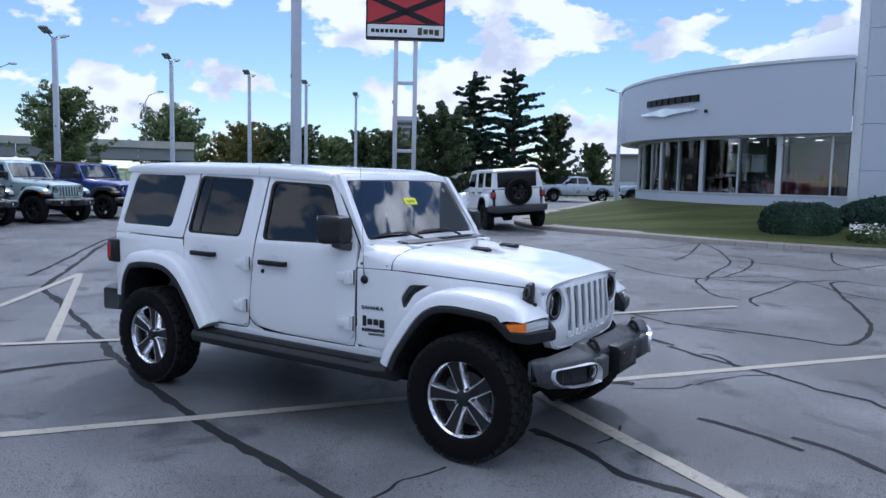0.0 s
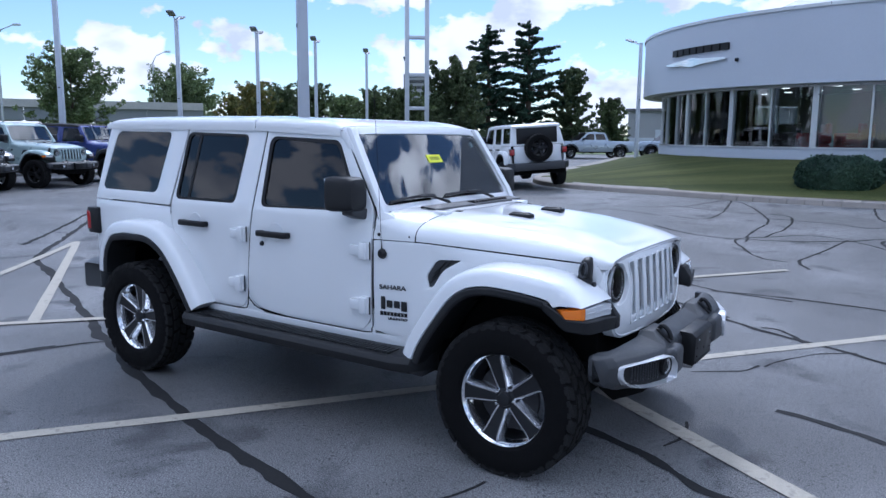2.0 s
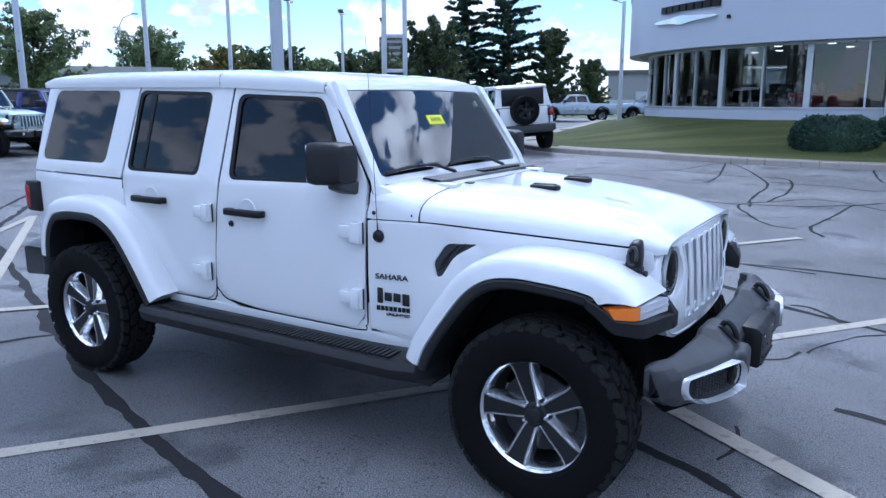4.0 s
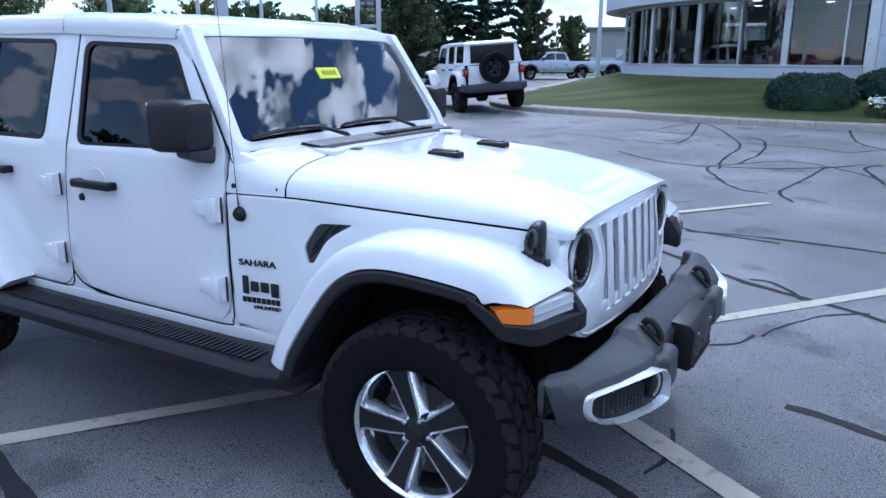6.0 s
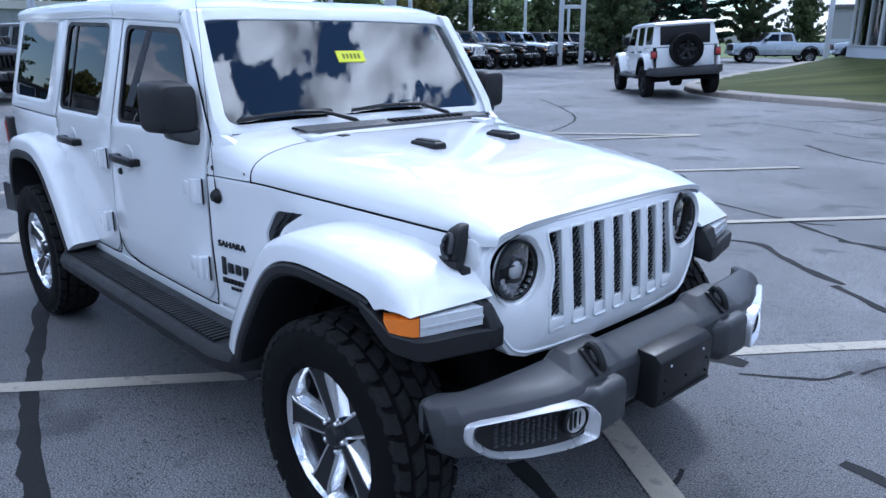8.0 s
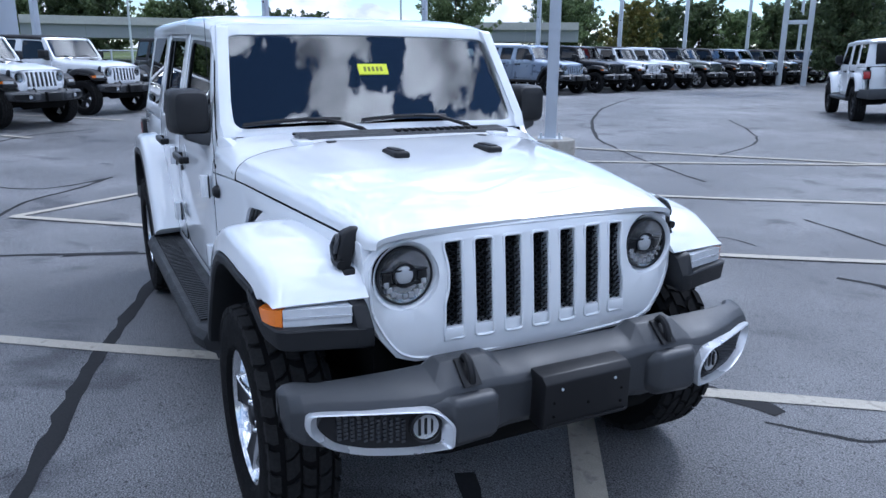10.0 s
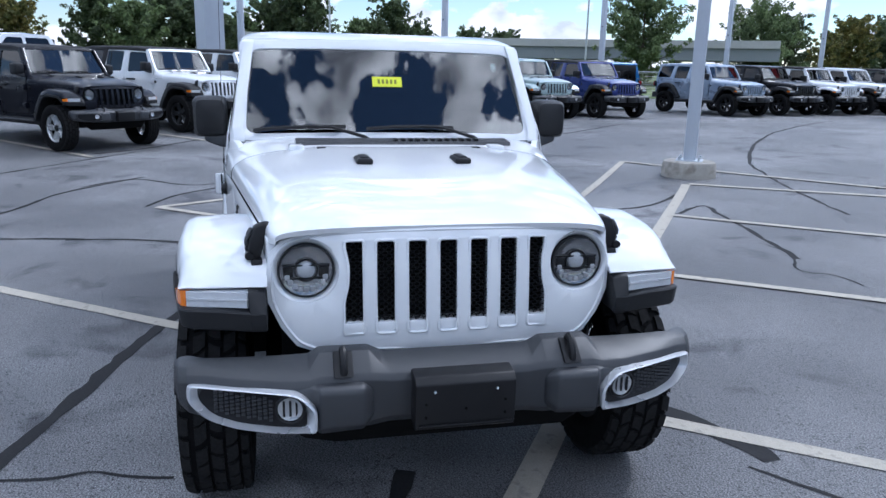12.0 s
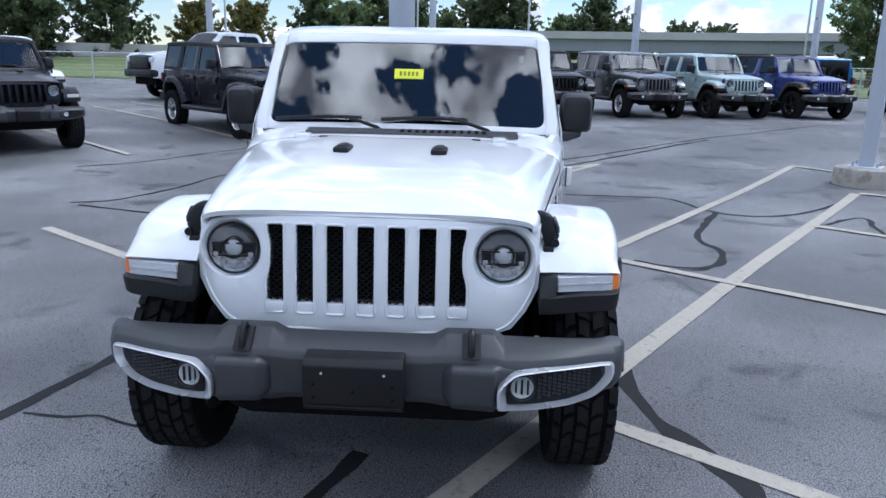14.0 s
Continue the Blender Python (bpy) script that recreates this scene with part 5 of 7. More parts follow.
    pod_x = lambda u: float(np.interp(abs(u), (0.28, 0.315, 0.46, 0.57, 0.70, 0.78, 0.84, 0.87), (0.650, 0.694, 0.698, 0.676, 0.628, 0.590, 0.560, 0.535)))
    fx = lambda u, v, off: Vector((pod_x(u) + off, u, v))
    plate = part("plate_bracket", soften(loft([[(x, y, z) for x, z in ((0.625, 0.690), (0.690, 0.684), (0.712, 0.664), (0.708, 0.518), (0.696, 0.508), (0.625, 0.520))] for y in (-0.162, 0.162)]), 0.005), BLACK, bumper, "empty black number plate bracket")
    part("bracket_ridge", box(0.707, 0.715, -0.150, 0.150, 0.522, 0.530, 0.002), BLACK, plate)
    for py, pz in ((-0.1, 0.640), (0.1, 0.640), (-0.128, 0.60), (0.128, 0.60), (-0.128, 0.555), (0.128, 0.555), (0, 0.578)):
        bright = pz > 0.63 or py == 0
        part("screw", revolve([(0, -0.005), (0.004, -0.004), (0.005, 0.0)], 8), STEEL if bright and py else UNDER, plate).matrix_basis = pose(0.7095 + (pz - 0.59) * 0.028, py, pz, 0, 0, 90) if bright else pose(0.7085, py, pz, 0, 0, 90)
    def ring_strip(loops):
        """A closed band over loops of equally many points."""
        return loft([list(r) for r in zip(*loops)] + [[q[0] for q in loops]], closed=False)
    for q in (-1, 1):
        rings = []
        for y, zt, zb, back in ((0.282, 0.640, 0.530, 0.0), (0.316, 0.666, 0.512, 0.0), (0.452, 0.668, 0.508, 0.0), (0.462, 0.668, 0.508, 0.024), (0.57, 0.668, 0.510, 0.024), (0.70, 0.667, 0.518, 0.024), (0.78, 0.664, 0.532, 0.024), (0.84, 0.664, 0.545, 0.022), (0.872, 0.660, 0.572, 0.022)):
            px = pod_x(y) - back
            rings.append([(px - 0.10, q * y, zt), (px - 0.014, q * y, zt), (px, q * y, zt - 0.016), (px, q * y, zb + 0.03), (px - 0.03, q * y, zb), (px - 0.10, q * y, zb)])
        part("bumper_pod", soften(loft(rings), 0.020, 22, 3), PLASTIC, bumper, smooth=45)
        outer_ = rounded([(q * 0.848, 0.656, 0.015), (q * 0.575, 0.662, 0.04), (q * 0.510, 0.655, 0.03), (q * 0.459, 0.602, 0.02), (q * 0.463, 0.532, 0.012), (q * 0.58, 0.529, 0.05), (q * 0.70, 0.532, 0.06), (q * 0.795, 0.550, 0.04), (q * 0.852, 0.602, 0.03)], 0.02, 4)
        inner_ = rounded([(q * 0.800, 0.642, 0.012), (q * 0.580, 0.646, 0.04), (q * 0.530, 0.638, 0.03), (q * 0.500, 0.595, 0.02), (q * 0.502, 0.546, 0.012), (q * 0.59, 0.543, 0.05), (q * 0.69, 0.546, 0.06), (q * 0.768, 0.562, 0.04), (q * 0.806, 0.602, 0.03)], 0.02, 4)
        inner_ = [(o[0] * 0.26 + i[0] * 0.74, o[1] * 0.26 + i[1] * 0.74) for o, i in zip(outer_, inner_)]
        mid_ = [(o[0] * 0.72 + i[0] * 0.28, o[1] * 0.72 + i[1] * 0.28) for o, i in zip(outer_, inner_)]
        bez = part("fog_bezel", ring_strip([[fx(u, v, -0.03) for u, v in outer_], [fx(u, v, 0.010) for u, v in outer_], [fx(u, v, 0.014) for u, v in mid_], [fx(u, v, -0.018) for u, v in inner_]]), SATIN, bumper, "satin silver fog lamp surround", smooth=35)
        part("fog_recess", thick(sheet(inner_, (), [q * c for c in (0.5, 0.55, 0.6, 0.65, 0.7, 0.75, 0.8)]), lambda u, v, o: fx(u, v, o - 0.016), 0.002), BLACK, bez)
        bm = None
        for r in range(6):
            for c in range(11):
                y, z = 0.598 + c * 0.0165, 0.562 + r * 0.0125 + c * 0.0012 + (0.006 if c % 2 else 0)
                bm = box(pod_x(y) - 0.018, pod_x(y) - 0.010, q * y - 0.0055, q * y + 0.0055, z - 0.0045, z + 0.0045, bm=bm)
        part("fog_mesh", bm, PLASTIC, bez)
        cy, cz = q * 0.540, 0.605
        cx = pod_x(cy) - 0.006
        for prof, nm, m in (([(0.047, 0.012), (0.047, -0.006), (0.040, -0.010), (0.036, 0.010)], "fog_ring", BLACK), ([(0.0, 0.002), (0.02, 0.001), (0.034, -0.003), (0.037, -0.004)], "fog_reflector", SATIN), ([(0.0, -0.008), (0.02, -0.007), (0.038, -0.003)], "fog_lens", LENS)):
            b = revolve(prof, 28)
            bmesh.ops.transform(b, matrix=Matrix.Translation((cx, cy, cz)) @ pose(0, 0, 0, 0, 0, 90 + q * 8), verts=b.verts[:])
            part(nm, b, m, bez)
        for dy in (-0.019, 0.0, 0.019):
            part("fog_rib", box(cx - 0.003, cx + 0.004, cy + dy - 0.0035, cy + dy + 0.0035, cz - 0.024, cz + 0.026, 0.001), GREYALLOY, bez)
        hook = tube(curve_through([(0.580, q * 0.375, 0.735), (0.598, q * 0.375, 0.757), (0.622, q * 0.375, 0.745), (0.640, q * 0.375, 0.715), (0.644, q * 0.375, 0.690)], 4), 0.012, 8)
        part("tow_hook", hook, BLACK, bumper, "black tow hook")
        part("hook_socket", soften(loft([[(x, q * 0.375 + w, z) for x, z in ((0.57, 0.744), (0.588, 0.744), (0.657, 0.684), (0.640, 0.680))] for w in (-0.030, 0.030)]), 0.004), BLACK, bumper)
    part("lower_valance", soften(loft([[(0.36, -0.62, 0.46), (0.36, 0.62, 0.46), (0.60, 0.44, 0.50), (0.60, -0.44, 0.50)], [(0.40, -0.5, 0.36), (0.40, 0.5, 0.36), (0.52, 0.40, 0.40), (0.52, -0.40, 0.40)]]), 0.01), UNDER, car)
    # --- underside and cabin ---
    part("underbody", box(-3.45, 0.30, -0.62, 0.62, 0.40, 0.56), UNDER, car)
    # unseen solid mass for rails and gearbox, added to deepen the ground shadow
    part("chassis_frame", soften(loft([[(x, y, z) for y, z in ((-w, 0.42), (w, 0.42), (w * 0.8, z0), (-w * 0.8, z0))] for x, w, z0 in ((-3.35, 0.46, 0.34), (-2.6, 0.50, 0.28), (-1.2, 0.50, 0.26), (-0.45, 0.48, 0.28), (0.25, 0.42, 0.36))]), 0.02), UNDER, car)
    part("engine_bay", box(-0.75, 0.33, -0.56, 0.56, 0.50, 1.04), UNDER, car)
    for x in (0.0, -3.008):
        part("axle", tube([(x, -0.72, 0.40), (x, -0.2, 0.40), (x, 0.2, 0.40), (x, 0.72, 0.40)], [0.045, 0.05, 0.05, 0.045], 12), UNDER, car)
    part("cabin_floor", box(-3.5, -0.8, -0.74, 0.74, 0.56, 0.62), CABIN, car)
    part("dashboard", soften(loft([[(-0.90, -0.70, 0.75), (-0.90, 0.70, 0.75), (-0.90, 0.70, 1.25), (-0.90, -0.70, 1.25)], [(-1.14, -0.70, 0.75), (-1.14, 0.70, 0.75), (-1.14, 0.70, 1.21), (-1.14, -0.70, 1.21)]]), 0.03), CABIN, car)
    wheel_ = revolve([(0.175, -0.014), (0.19, 0.0), (0.175, 0.014), (0.16, 0.0), (0.175, -0.014)], 32)
    for a in (90, 210, 330):
        wheel_ = tube([(0, 0, 0), (0.17 * math.cos(radians(a)), 0, 0.17 * math.sin(radians(a)))], 0.018, 6, wheel_)
    bmesh.ops.transform(wheel_, matrix=pose(-1.24, 0.37, 1.14, 0, 0, 90) @ pose(0, 0, 0, -25, 0, 0), verts=wheel_.verts[:])
    part("steering_wheel", wheel_, BLACK, car, "black steering wheel")
    for x, y in ((-1.75, -0.37), (-1.75, 0.37), (-2.6, -0.37), (-2.6, 0.37)):
        b = box(x - 0.05, x + 0.45, y - 0.25, y + 0.25, 0.72, 0.90, 0.05)
        b = merge(b, soften(loft([[(x - 0.05, y - 0.24, 0.85), (x - 0.05, y + 0.24, 0.85), (x + 0.08, y + 0.24, 0.85), (x + 0.08, y - 0.24, 0.85)], [(x - 0.20, y - 0.21, 1.38), (x - 0.20, y + 0.21, 1.38), (x - 0.10, y + 0.21, 1.38), (x - 0.10, y - 0.21, 1.38)]]), 0.03))
        b = box(x - 0.23, x - 0.13, y - 0.13, y + 0.13, 1.40, 1.57, 0.035, bm=b)
        part("seat", b, CABIN, car)
    part("roll_bar", tube([(-1.85, -0.62, 1.2), (-1.9, -0.60, 1.64), (-1.9, 0.60, 1.64), (-1.85, 0.62, 1.2)], 0.035, 10), CABIN, car)
    part("rear_view_mirror", box(-1.16, -1.13, -0.12, 0.12, 1.57, 1.64, 0.015), BLACK, car)
    part("headliner", box(-3.4, -1.25, -0.66, 0.66, 1.70, 1.72), CABIN, car)
    return car


hero = build_suv("white four-door off-road vehicle with seven-slot grille and alloy wheels")
for o in hero.children_recursive:
    if o.name.startswith(("window", "quarter_window", "windscreen")) and o.data.materials[0] in (GLASS_DARK, GLASS_CLEAR):
        o.visible_shadow = False
hero.name = "suv"

# ---- other vehicles on the lot ----
def repaint(car, swap):
    for o in car.children_recursive:
        if o.type == "MESH":
            for slot in o.material_slots:
                if slot.material in swap:
                    m = swap[slot.material]
                    slot.link = "OBJECT"
                    slot.material = m


plain = copy_thing(hero, pose(0, -60, 0))
DROP = ("vent_rib", "tread_ribs", "screw_hole", "note_bar", "price_note", "windscreen_sticker", "lettering", "step_bracket", "bolt", "door_lock", "washer_jet", "lug_nut", "barrel",
        "brake_disc", "spoke_inlay", "handle_cup", "grille_slats", "fog_mesh", "aerial", "axle", "lamp_bar", "lamp_shade", "projector", "rear_view_mirror", "latch_pin", "latch_loop", "latch_foot", "roll_bar", "badge", "badge_bar", "window_seal", "running_lamp_bar", "hook_socket", "engine_bay", "chassis_frame", "lamp_ring", "fog_ring", "screw", "fog_rib", "fog_lens", "bonnet_seam", "door_seam", "hinge_pin", "windscreen_seam", "bracket_ridge", "reflector_facet", "projector_ring")
for o in list(plain.children_recursive):
    if o.name.split(".")[0] in DROP:
        bpy.data.objects.remove(o)
PALE_RIM = mat("bright_painted_alloy", (0.55, 0.56, 0.57), 0.3, 0.7, var=0.05)
SOFT_TOP = mat("black_fabric_top", (0.018, 0.018, 0.02), 0.85, var=0.2, fine=300, bump=0.2)
C_GREY, C_TEAL, C_BLUE, C_STEEL = paint("granite_paint", (0.085, 0.085, 0.09), 0.3, 0.5), paint("pale_teal_paint", (0.36, 0.46, 0.46), 0.3, 0.2), paint("deep_blue_paint", (0.02, 0.035, 0.20), 0.3, 0.4), paint("steel_blue_paint", (0.30, 0.36, 0.45), 0.3, 0.4)
C_BLACK, C_NAVY, C_RED, C_BRIGHT, C_SILVER, C_GREEN = paint("black_paint", (0.005, 0.005, 0.006), 0.3, 0.0, 0.4, 0.15), paint("near_black_navy_paint", (0.006, 0.007, 0.012), 0.3, 0.0, 0.35, 0.12), paint("red_paint", (0.42, 0.015, 0.02), 0.3), paint("bright_blue_paint", (0.03, 0.20, 0.50), 0.3, 0.3), paint("silver_blue_paint", (0.38, 0.44, 0.50), 0.3, 0.5), paint("dark_green_paint", (0.03, 0.04, 0.025), 0.3)


def parked(at, body, label, wings=None, top=None, rims=CHROME, grille=None, tilt=0.0, group="parked vehicles"):
    """A vehicle of the same make in other colours."""
    x, y, turn = at
    car = copy_thing(plain, pose(x, y, rise(x, y) + (0.06 if tilt else 0), 0, 0, turn) @ pose(0, 0, 0, tilt, 0, 0))
    tagged(car, label, "suv", group)
    swap = {WHITE: body}
    if rims is not CHROME:
        swap[CHROME] = rims
    repaint(car, swap)
    for o in car.children_recursive:
        base = o.name.split(".")[0]
        m = None
        if wings is not None and base in ("front_wing", "rear_wing"):
            m = wings
        if top is not None and base in ("roof", "roof_front", "hardtop_side", "rear_top"):
            m = top
        if base == "fog_bezel":
            m = PLASTIC
        if grille is not None and base == "grille":
            m = grille
        if m is not None:
            o.material_slots[0].link = "OBJECT"
            o.material_slots[0].material = m
    return car


def stall(k, back=0.0):
    h = radians(16)
    return (-18.45 - 0.66 * k - back * math.cos(h), 5.0 + 2.58 * k - back * math.sin(h), 16)


ROW = "vehicles parked in the long row"
parked(stall(-1), C_BLACK, "black four-door off-road vehicle parked in the row", PLASTIC, SOFT_TOP, GREYALLOY, group=ROW)
parked(stall(0), C_GREY, "dark grey four-door off-road vehicle with bright alloys", C_GREY, C_GREY, PALE_RIM, group=ROW)
parked(stall(1), C_TEAL, "pale teal off-road vehicle with black wheels", C_TEAL, C_TEAL, BLACK, group=ROW)
parked(stall(2), C_BLUE, "deep blue off-road vehicle with black top and wings", BLACK, SOFT_TOP, BLACK, group=ROW)
parked(stall(4.15), C_STEEL, "steel blue four-door off-road vehicle with dark roof", BLACK, C_STEEL, BLACK, group=ROW)
parked(stall(5.15), C_BLACK, "glossy black off-road vehicle in the long row", BLACK, C_BLACK, BLACK, group=ROW)
parked(stall(6.1), WHITE, "white off-road vehicle with black soft top and wheels", WHITE, SOFT_TOP, BLACK, group=ROW)
parked(stall(7.0), WHITE, "white off-road vehicle with white roof and black wings", BLACK, WHITE, BLACK, group=ROW)
parked(stall(8.0), C_GREEN, "dark green off-road vehicle with bright alloys", C_GREEN, SOFT_TOP, PALE_RIM, group=ROW)
parked(stall(9.0), C_NAVY, "navy off-road vehicle with black top and wheels", BLACK, SOFT_TOP, BLACK, group=ROW)
parked(stall(10.0), C_SILVER, "silver blue off-road vehicle with black wheels", BLACK, C_SILVER, BLACK, group=ROW)
parked(stall(11.0), C_GREEN, "dark green off-road vehicle with black wings", BLACK, SOFT_TOP, PALE_RIM, group=ROW)
parked(stall(12.0), C_NAVY, "near-black off-road vehicle in the long row", BLACK, SOFT_TOP, BLACK, group=ROW)
parked(stall(13.0), C_BLACK, "black off-road vehicle near the end of the row", C_BLACK, C_BLACK, PALE_RIM, group=ROW)
parked(stall(14.0), C_NAVY, "dark navy off-road vehicle at the end of the row", BLACK, SOFT_TOP, BLACK, group=ROW)
x, y, a = stall(2.4, 6.2)
parked((x, y, a), C_RED, "red off-road vehicle parked behind the row", BLACK, C_RED, BLACK)
x, y, a = stall(3.4, 7.6)
parked((x, y, a + 180), C_BRIGHT, "bright blue off-road vehicle with its spare wheel showing", BLACK, C_BRIGHT, BLACK)
LEFT = "vehicles parked at an angle"
parked((-11.7, -3.6, 45), C_NAVY, "near-black four-door off-road vehicle with silver alloys", C_NAVY, SOFT_TOP, PALE_RIM, grille=C_NAVY, group=LEFT)
parked((-14.75, -1.95, 45), WHITE, "white off-road vehicle with black wings and tall tyres", BLACK, SOFT_TOP, GREYALLOY, group=LEFT)
parked((-17.5, -0.25, 45), WHITE, "white off-road vehicle with black wings and roof", BLACK, SOFT_TOP, BLACK, group=LEFT)
parked((-8.75, -7.05, 47), C_NAVY, "near-black off-road vehicle with blue-tinted bonnet", C_NAVY, SOFT_TOP, GREYALLOY, grille=C_NAVY, group=LEFT)
parked((-13.4, -9.9, 47), WHITE, "white off-road vehicle behind the black one", WHITE, WHITE, BLACK, group=LEFT)
parked((-10.33, 17.55, 136), WHITE, "white lifted off-road vehicle parked with two wheels on the kerb", WHITE, WHITE, BLACK, tilt=-4)
for o in list(plain.children_recursive) + [plain]:
    bpy.data.objects.remove(o)


# ---- pickups ----
def build_pickup(name, label, at, body, rims, lift=0.0, arch=BLACK):
    car = thing(name, label, "pickup", at=at)
    ax = (0.0, -3.65)
    for x in ax:
        for s in (-1, 1):
            wheel_parts(car, pose(x, s * 0.84, 0.392, 0, 0, 0 if s < 0 else 180))
    z0 = 0.50 + lift
    prof = [(0.95, z0), (0.98, 0.72 + lift), (0.95, 1.08 + lift), (0.82, 1.18 + lift), (0.0, 1.24 + lift), (-0.55, 1.27 + lift), (-2.75, 1.25 + lift), (-4.75, 1.22 + lift), (-4.80, 1.15 + lift), (-4.80, z0 + 0.05)]
    arch_r, arch_f = arc_pts(-3.65, 0.44, 0.52, 176, 4, 10), arc_pts(0.0, 0.44, 0.52, 176, 4, 10)
    outline = prof + [(x, max(z, z0)) for x, z in arch_r] + [(x, max(z, z0)) for x, z in arch_f]
    wid = lambda x, z: 0.95 - 0.05 * max(0, z - 0.95 - lift) / 0.3 - (0.10 * max(0, (x - 0.4) / 0.6) ** 2)
    for s in (-1, 1):
        part("body_side", thick(sheet(outline, (), (0.3, 0.5, 0.7, 0.85), (0.8, 0.95, 1.1)), lambda u, v, o: Vector((u, s * (wid(u, v) + o), v)), 0.05, 0.01), body, car)
        for x in ax:
            rim = arc_pts(x, 0.44, 0.535, 0, 180, 14)
            part("arch_trim", loft([[(px, s * 0.90, pz) for px, pz in rim], [(px, s * 0.975, pz) for px, pz in rim], [(x + (px - x) * 1.13, s * 0.965, 0.44 + (pz - 0.44) * 1.13) for px, pz in rim]], closed=False), arch, car)
            well = arc_pts(x, 0.44, 0.5, 0, 180, 12)
            part("wheel_well", loft([[(px, s * 0.4, pz) for px, pz in well], [(px, s * 0.93, pz) for px, pz in well]], closed=False), UNDER, car)
        top = 1.82 + lift
        cabin = rounded([(-0.60, 1.25 + lift, 0.02), (-1.25, top, 0.12), (-2.55, top, 0.12), (-2.78, 1.25 + lift, 0.02)], 0.1, 5)
        w1 = rounded([(-0.92, 1.32 + lift), (-1.32, top - 0.09), (-1.74, top - 0.09), (-1.76, 1.32 + lift)], 0.05, 4)
        w2 = rounded([(-1.84, 1.32 + lift), (-1.82, top - 0.09), (-2.46, top - 0.09), (-2.60, 1.32 + lift)], 0.05, 4)
        cy = lambda v: 0.87 - (v - 1.25 - lift) * 0.26
        cab = part("cab_side", thick(sheet(cabin, [w1, w2]), lambda u, v, o: Vector((u, s * (cy(v) + o), v)), 0.05, 0.01), body, car)
        for w in (w1, w2):
            part("window", thick(sheet(w), lambda u, v, o: Vector((u, s * (cy(v) - 0.012 + o), v)), 0.004), GLASS_DARK, cab, "dark tinted window")
        part("handle", box(-1.72, -1.55, min(s * 0.94, s * 0.975), max(s * 0.94, s * 0.975), 1.12 + lift, 1.16 + lift, 0.01), body, car)
        part("headlamp", box(0.80, 0.965, min(s * 0.62, s * 0.875), max(s * 0.62, s * 0.875), 0.92 + lift, 1.07 + lift, 0.03), WHITE_LENS, car, "headlamp")
        part("tail_lamp", box(-4.82, -4.70, min(s * 0.80, s * 0.945), max(s * 0.80, s * 0.945), 0.85 + lift, 1.15 + lift, 0.02), RED_LENS, car)
        part("mirror", box(-0.98, -0.80, min(s * 0.95, s * 1.12), max(s * 0.95, s * 1.12), 1.28 + lift, 1.48 + lift, 0.04), BLACK, car)
    t = 1.82 + lift
    part("bonnet", soften(loft([[(x, y * w, z - 0.03 * abs(y) ** 3) for y in np.linspace(-1, 1, 11)] for x, w, z in ((-0.6, 0.88, 1.28 + lift), (0.0, 0.88, 1.26 + lift), (0.6, 0.86, 1.20 + lift), (0.88, 0.82, 1.13 + lift))], closed=False), 0), body, car)
    part("roof", loft([[(x, y * 0.735, z - 0.05 * abs(y) ** 4) for y in np.linspace(-1, 1, 11)] for x, z in ((-1.18, t - 0.04), (-1.3, t + 0.02), (-1.9, t + 0.05), (-2.5, t + 0.02), (-2.6, t - 0.03))], closed=False), body, car)
    part("windscreen", loft([[(-0.58, -0.80, 1.28 + lift), (-0.52, 0, 1.29 + lift), (-0.58, 0.80, 1.28 + lift)], [(-1.22, -0.68, t - 0.03), (-1.16, 0, t), (-1.22, 0.68, t - 0.03)]], closed=False), BLACK, car, "dark windscreen")
    part("rear_window", box(-2.75, -2.68, -0.66, 0.66, 1.32 + lift, t - 0.1, 0.02), BLACK, car)
    part("bed_floor", box(-4.75, -2.75, -0.86, 0.86, 0.8 + lift, 0.86 + lift), BLACK, car)
    part("tailgate", box(-4.83, -4.76, -0.80, 0.80, 0.72 + lift, 1.21 + lift, 0.02), body, car)
    part("grille", box(0.88, 0.985, -0.60, 0.60, 0.74 + lift, 1.10 + lift, 0.04), BLACK, car, "black grille")
    part("front_bumper", box(0.70, 1.05, -0.90, 0.90, 0.52 + lift, 0.74 + lift, 0.05), BLACK if lift else body, car)
    part("rear_bumper", box(-4.98, -4.72, -0.90, 0.90, 0.50 + lift, 0.70 + lift, 0.04), SATIN, car)
    part("chassis", box(-4.6, 0.8, -0.7, 0.7, 0.42, 0.85 + lift), UNDER, car)
    if rims is not CHROME:
        repaint(car, {CHROME: rims})
    return car


build_pickup("pickup", "silver blue crew-cab pickup beside the lawn", pose(-20.6, 45.2, 0.2, 0, 0, 222), C_SILVER, CHROME)
build_pickup("pickup", "white pickup parked far across the lot", pose(-28.5, 44.0, 0.2, 0, 0, 195), WHITE, BLACK)
build_pickup("pickup", "white lifted pickup with black grille and arches", pose(-21.9, -9.95, 0.22, 0, 0, -42) @ Matrix.Scale(1.12, 4), WHITE, BLACK, 0.12)
build_pickup("pickup", "white pickup at the edge of the lot", pose(-25.5, -19.0, 0.2, 0, 0, 20), WHITE, BLACK)
for spot, lab in (((-12.5, 49.5), "silver pickup behind the lawn"), ((-17.5, 53.5), "pale pickup by the grey building")):
    build_pickup("pickup", lab, pose(*spot, 0.2, 0, 0, 215), C_SILVER, CHROME)


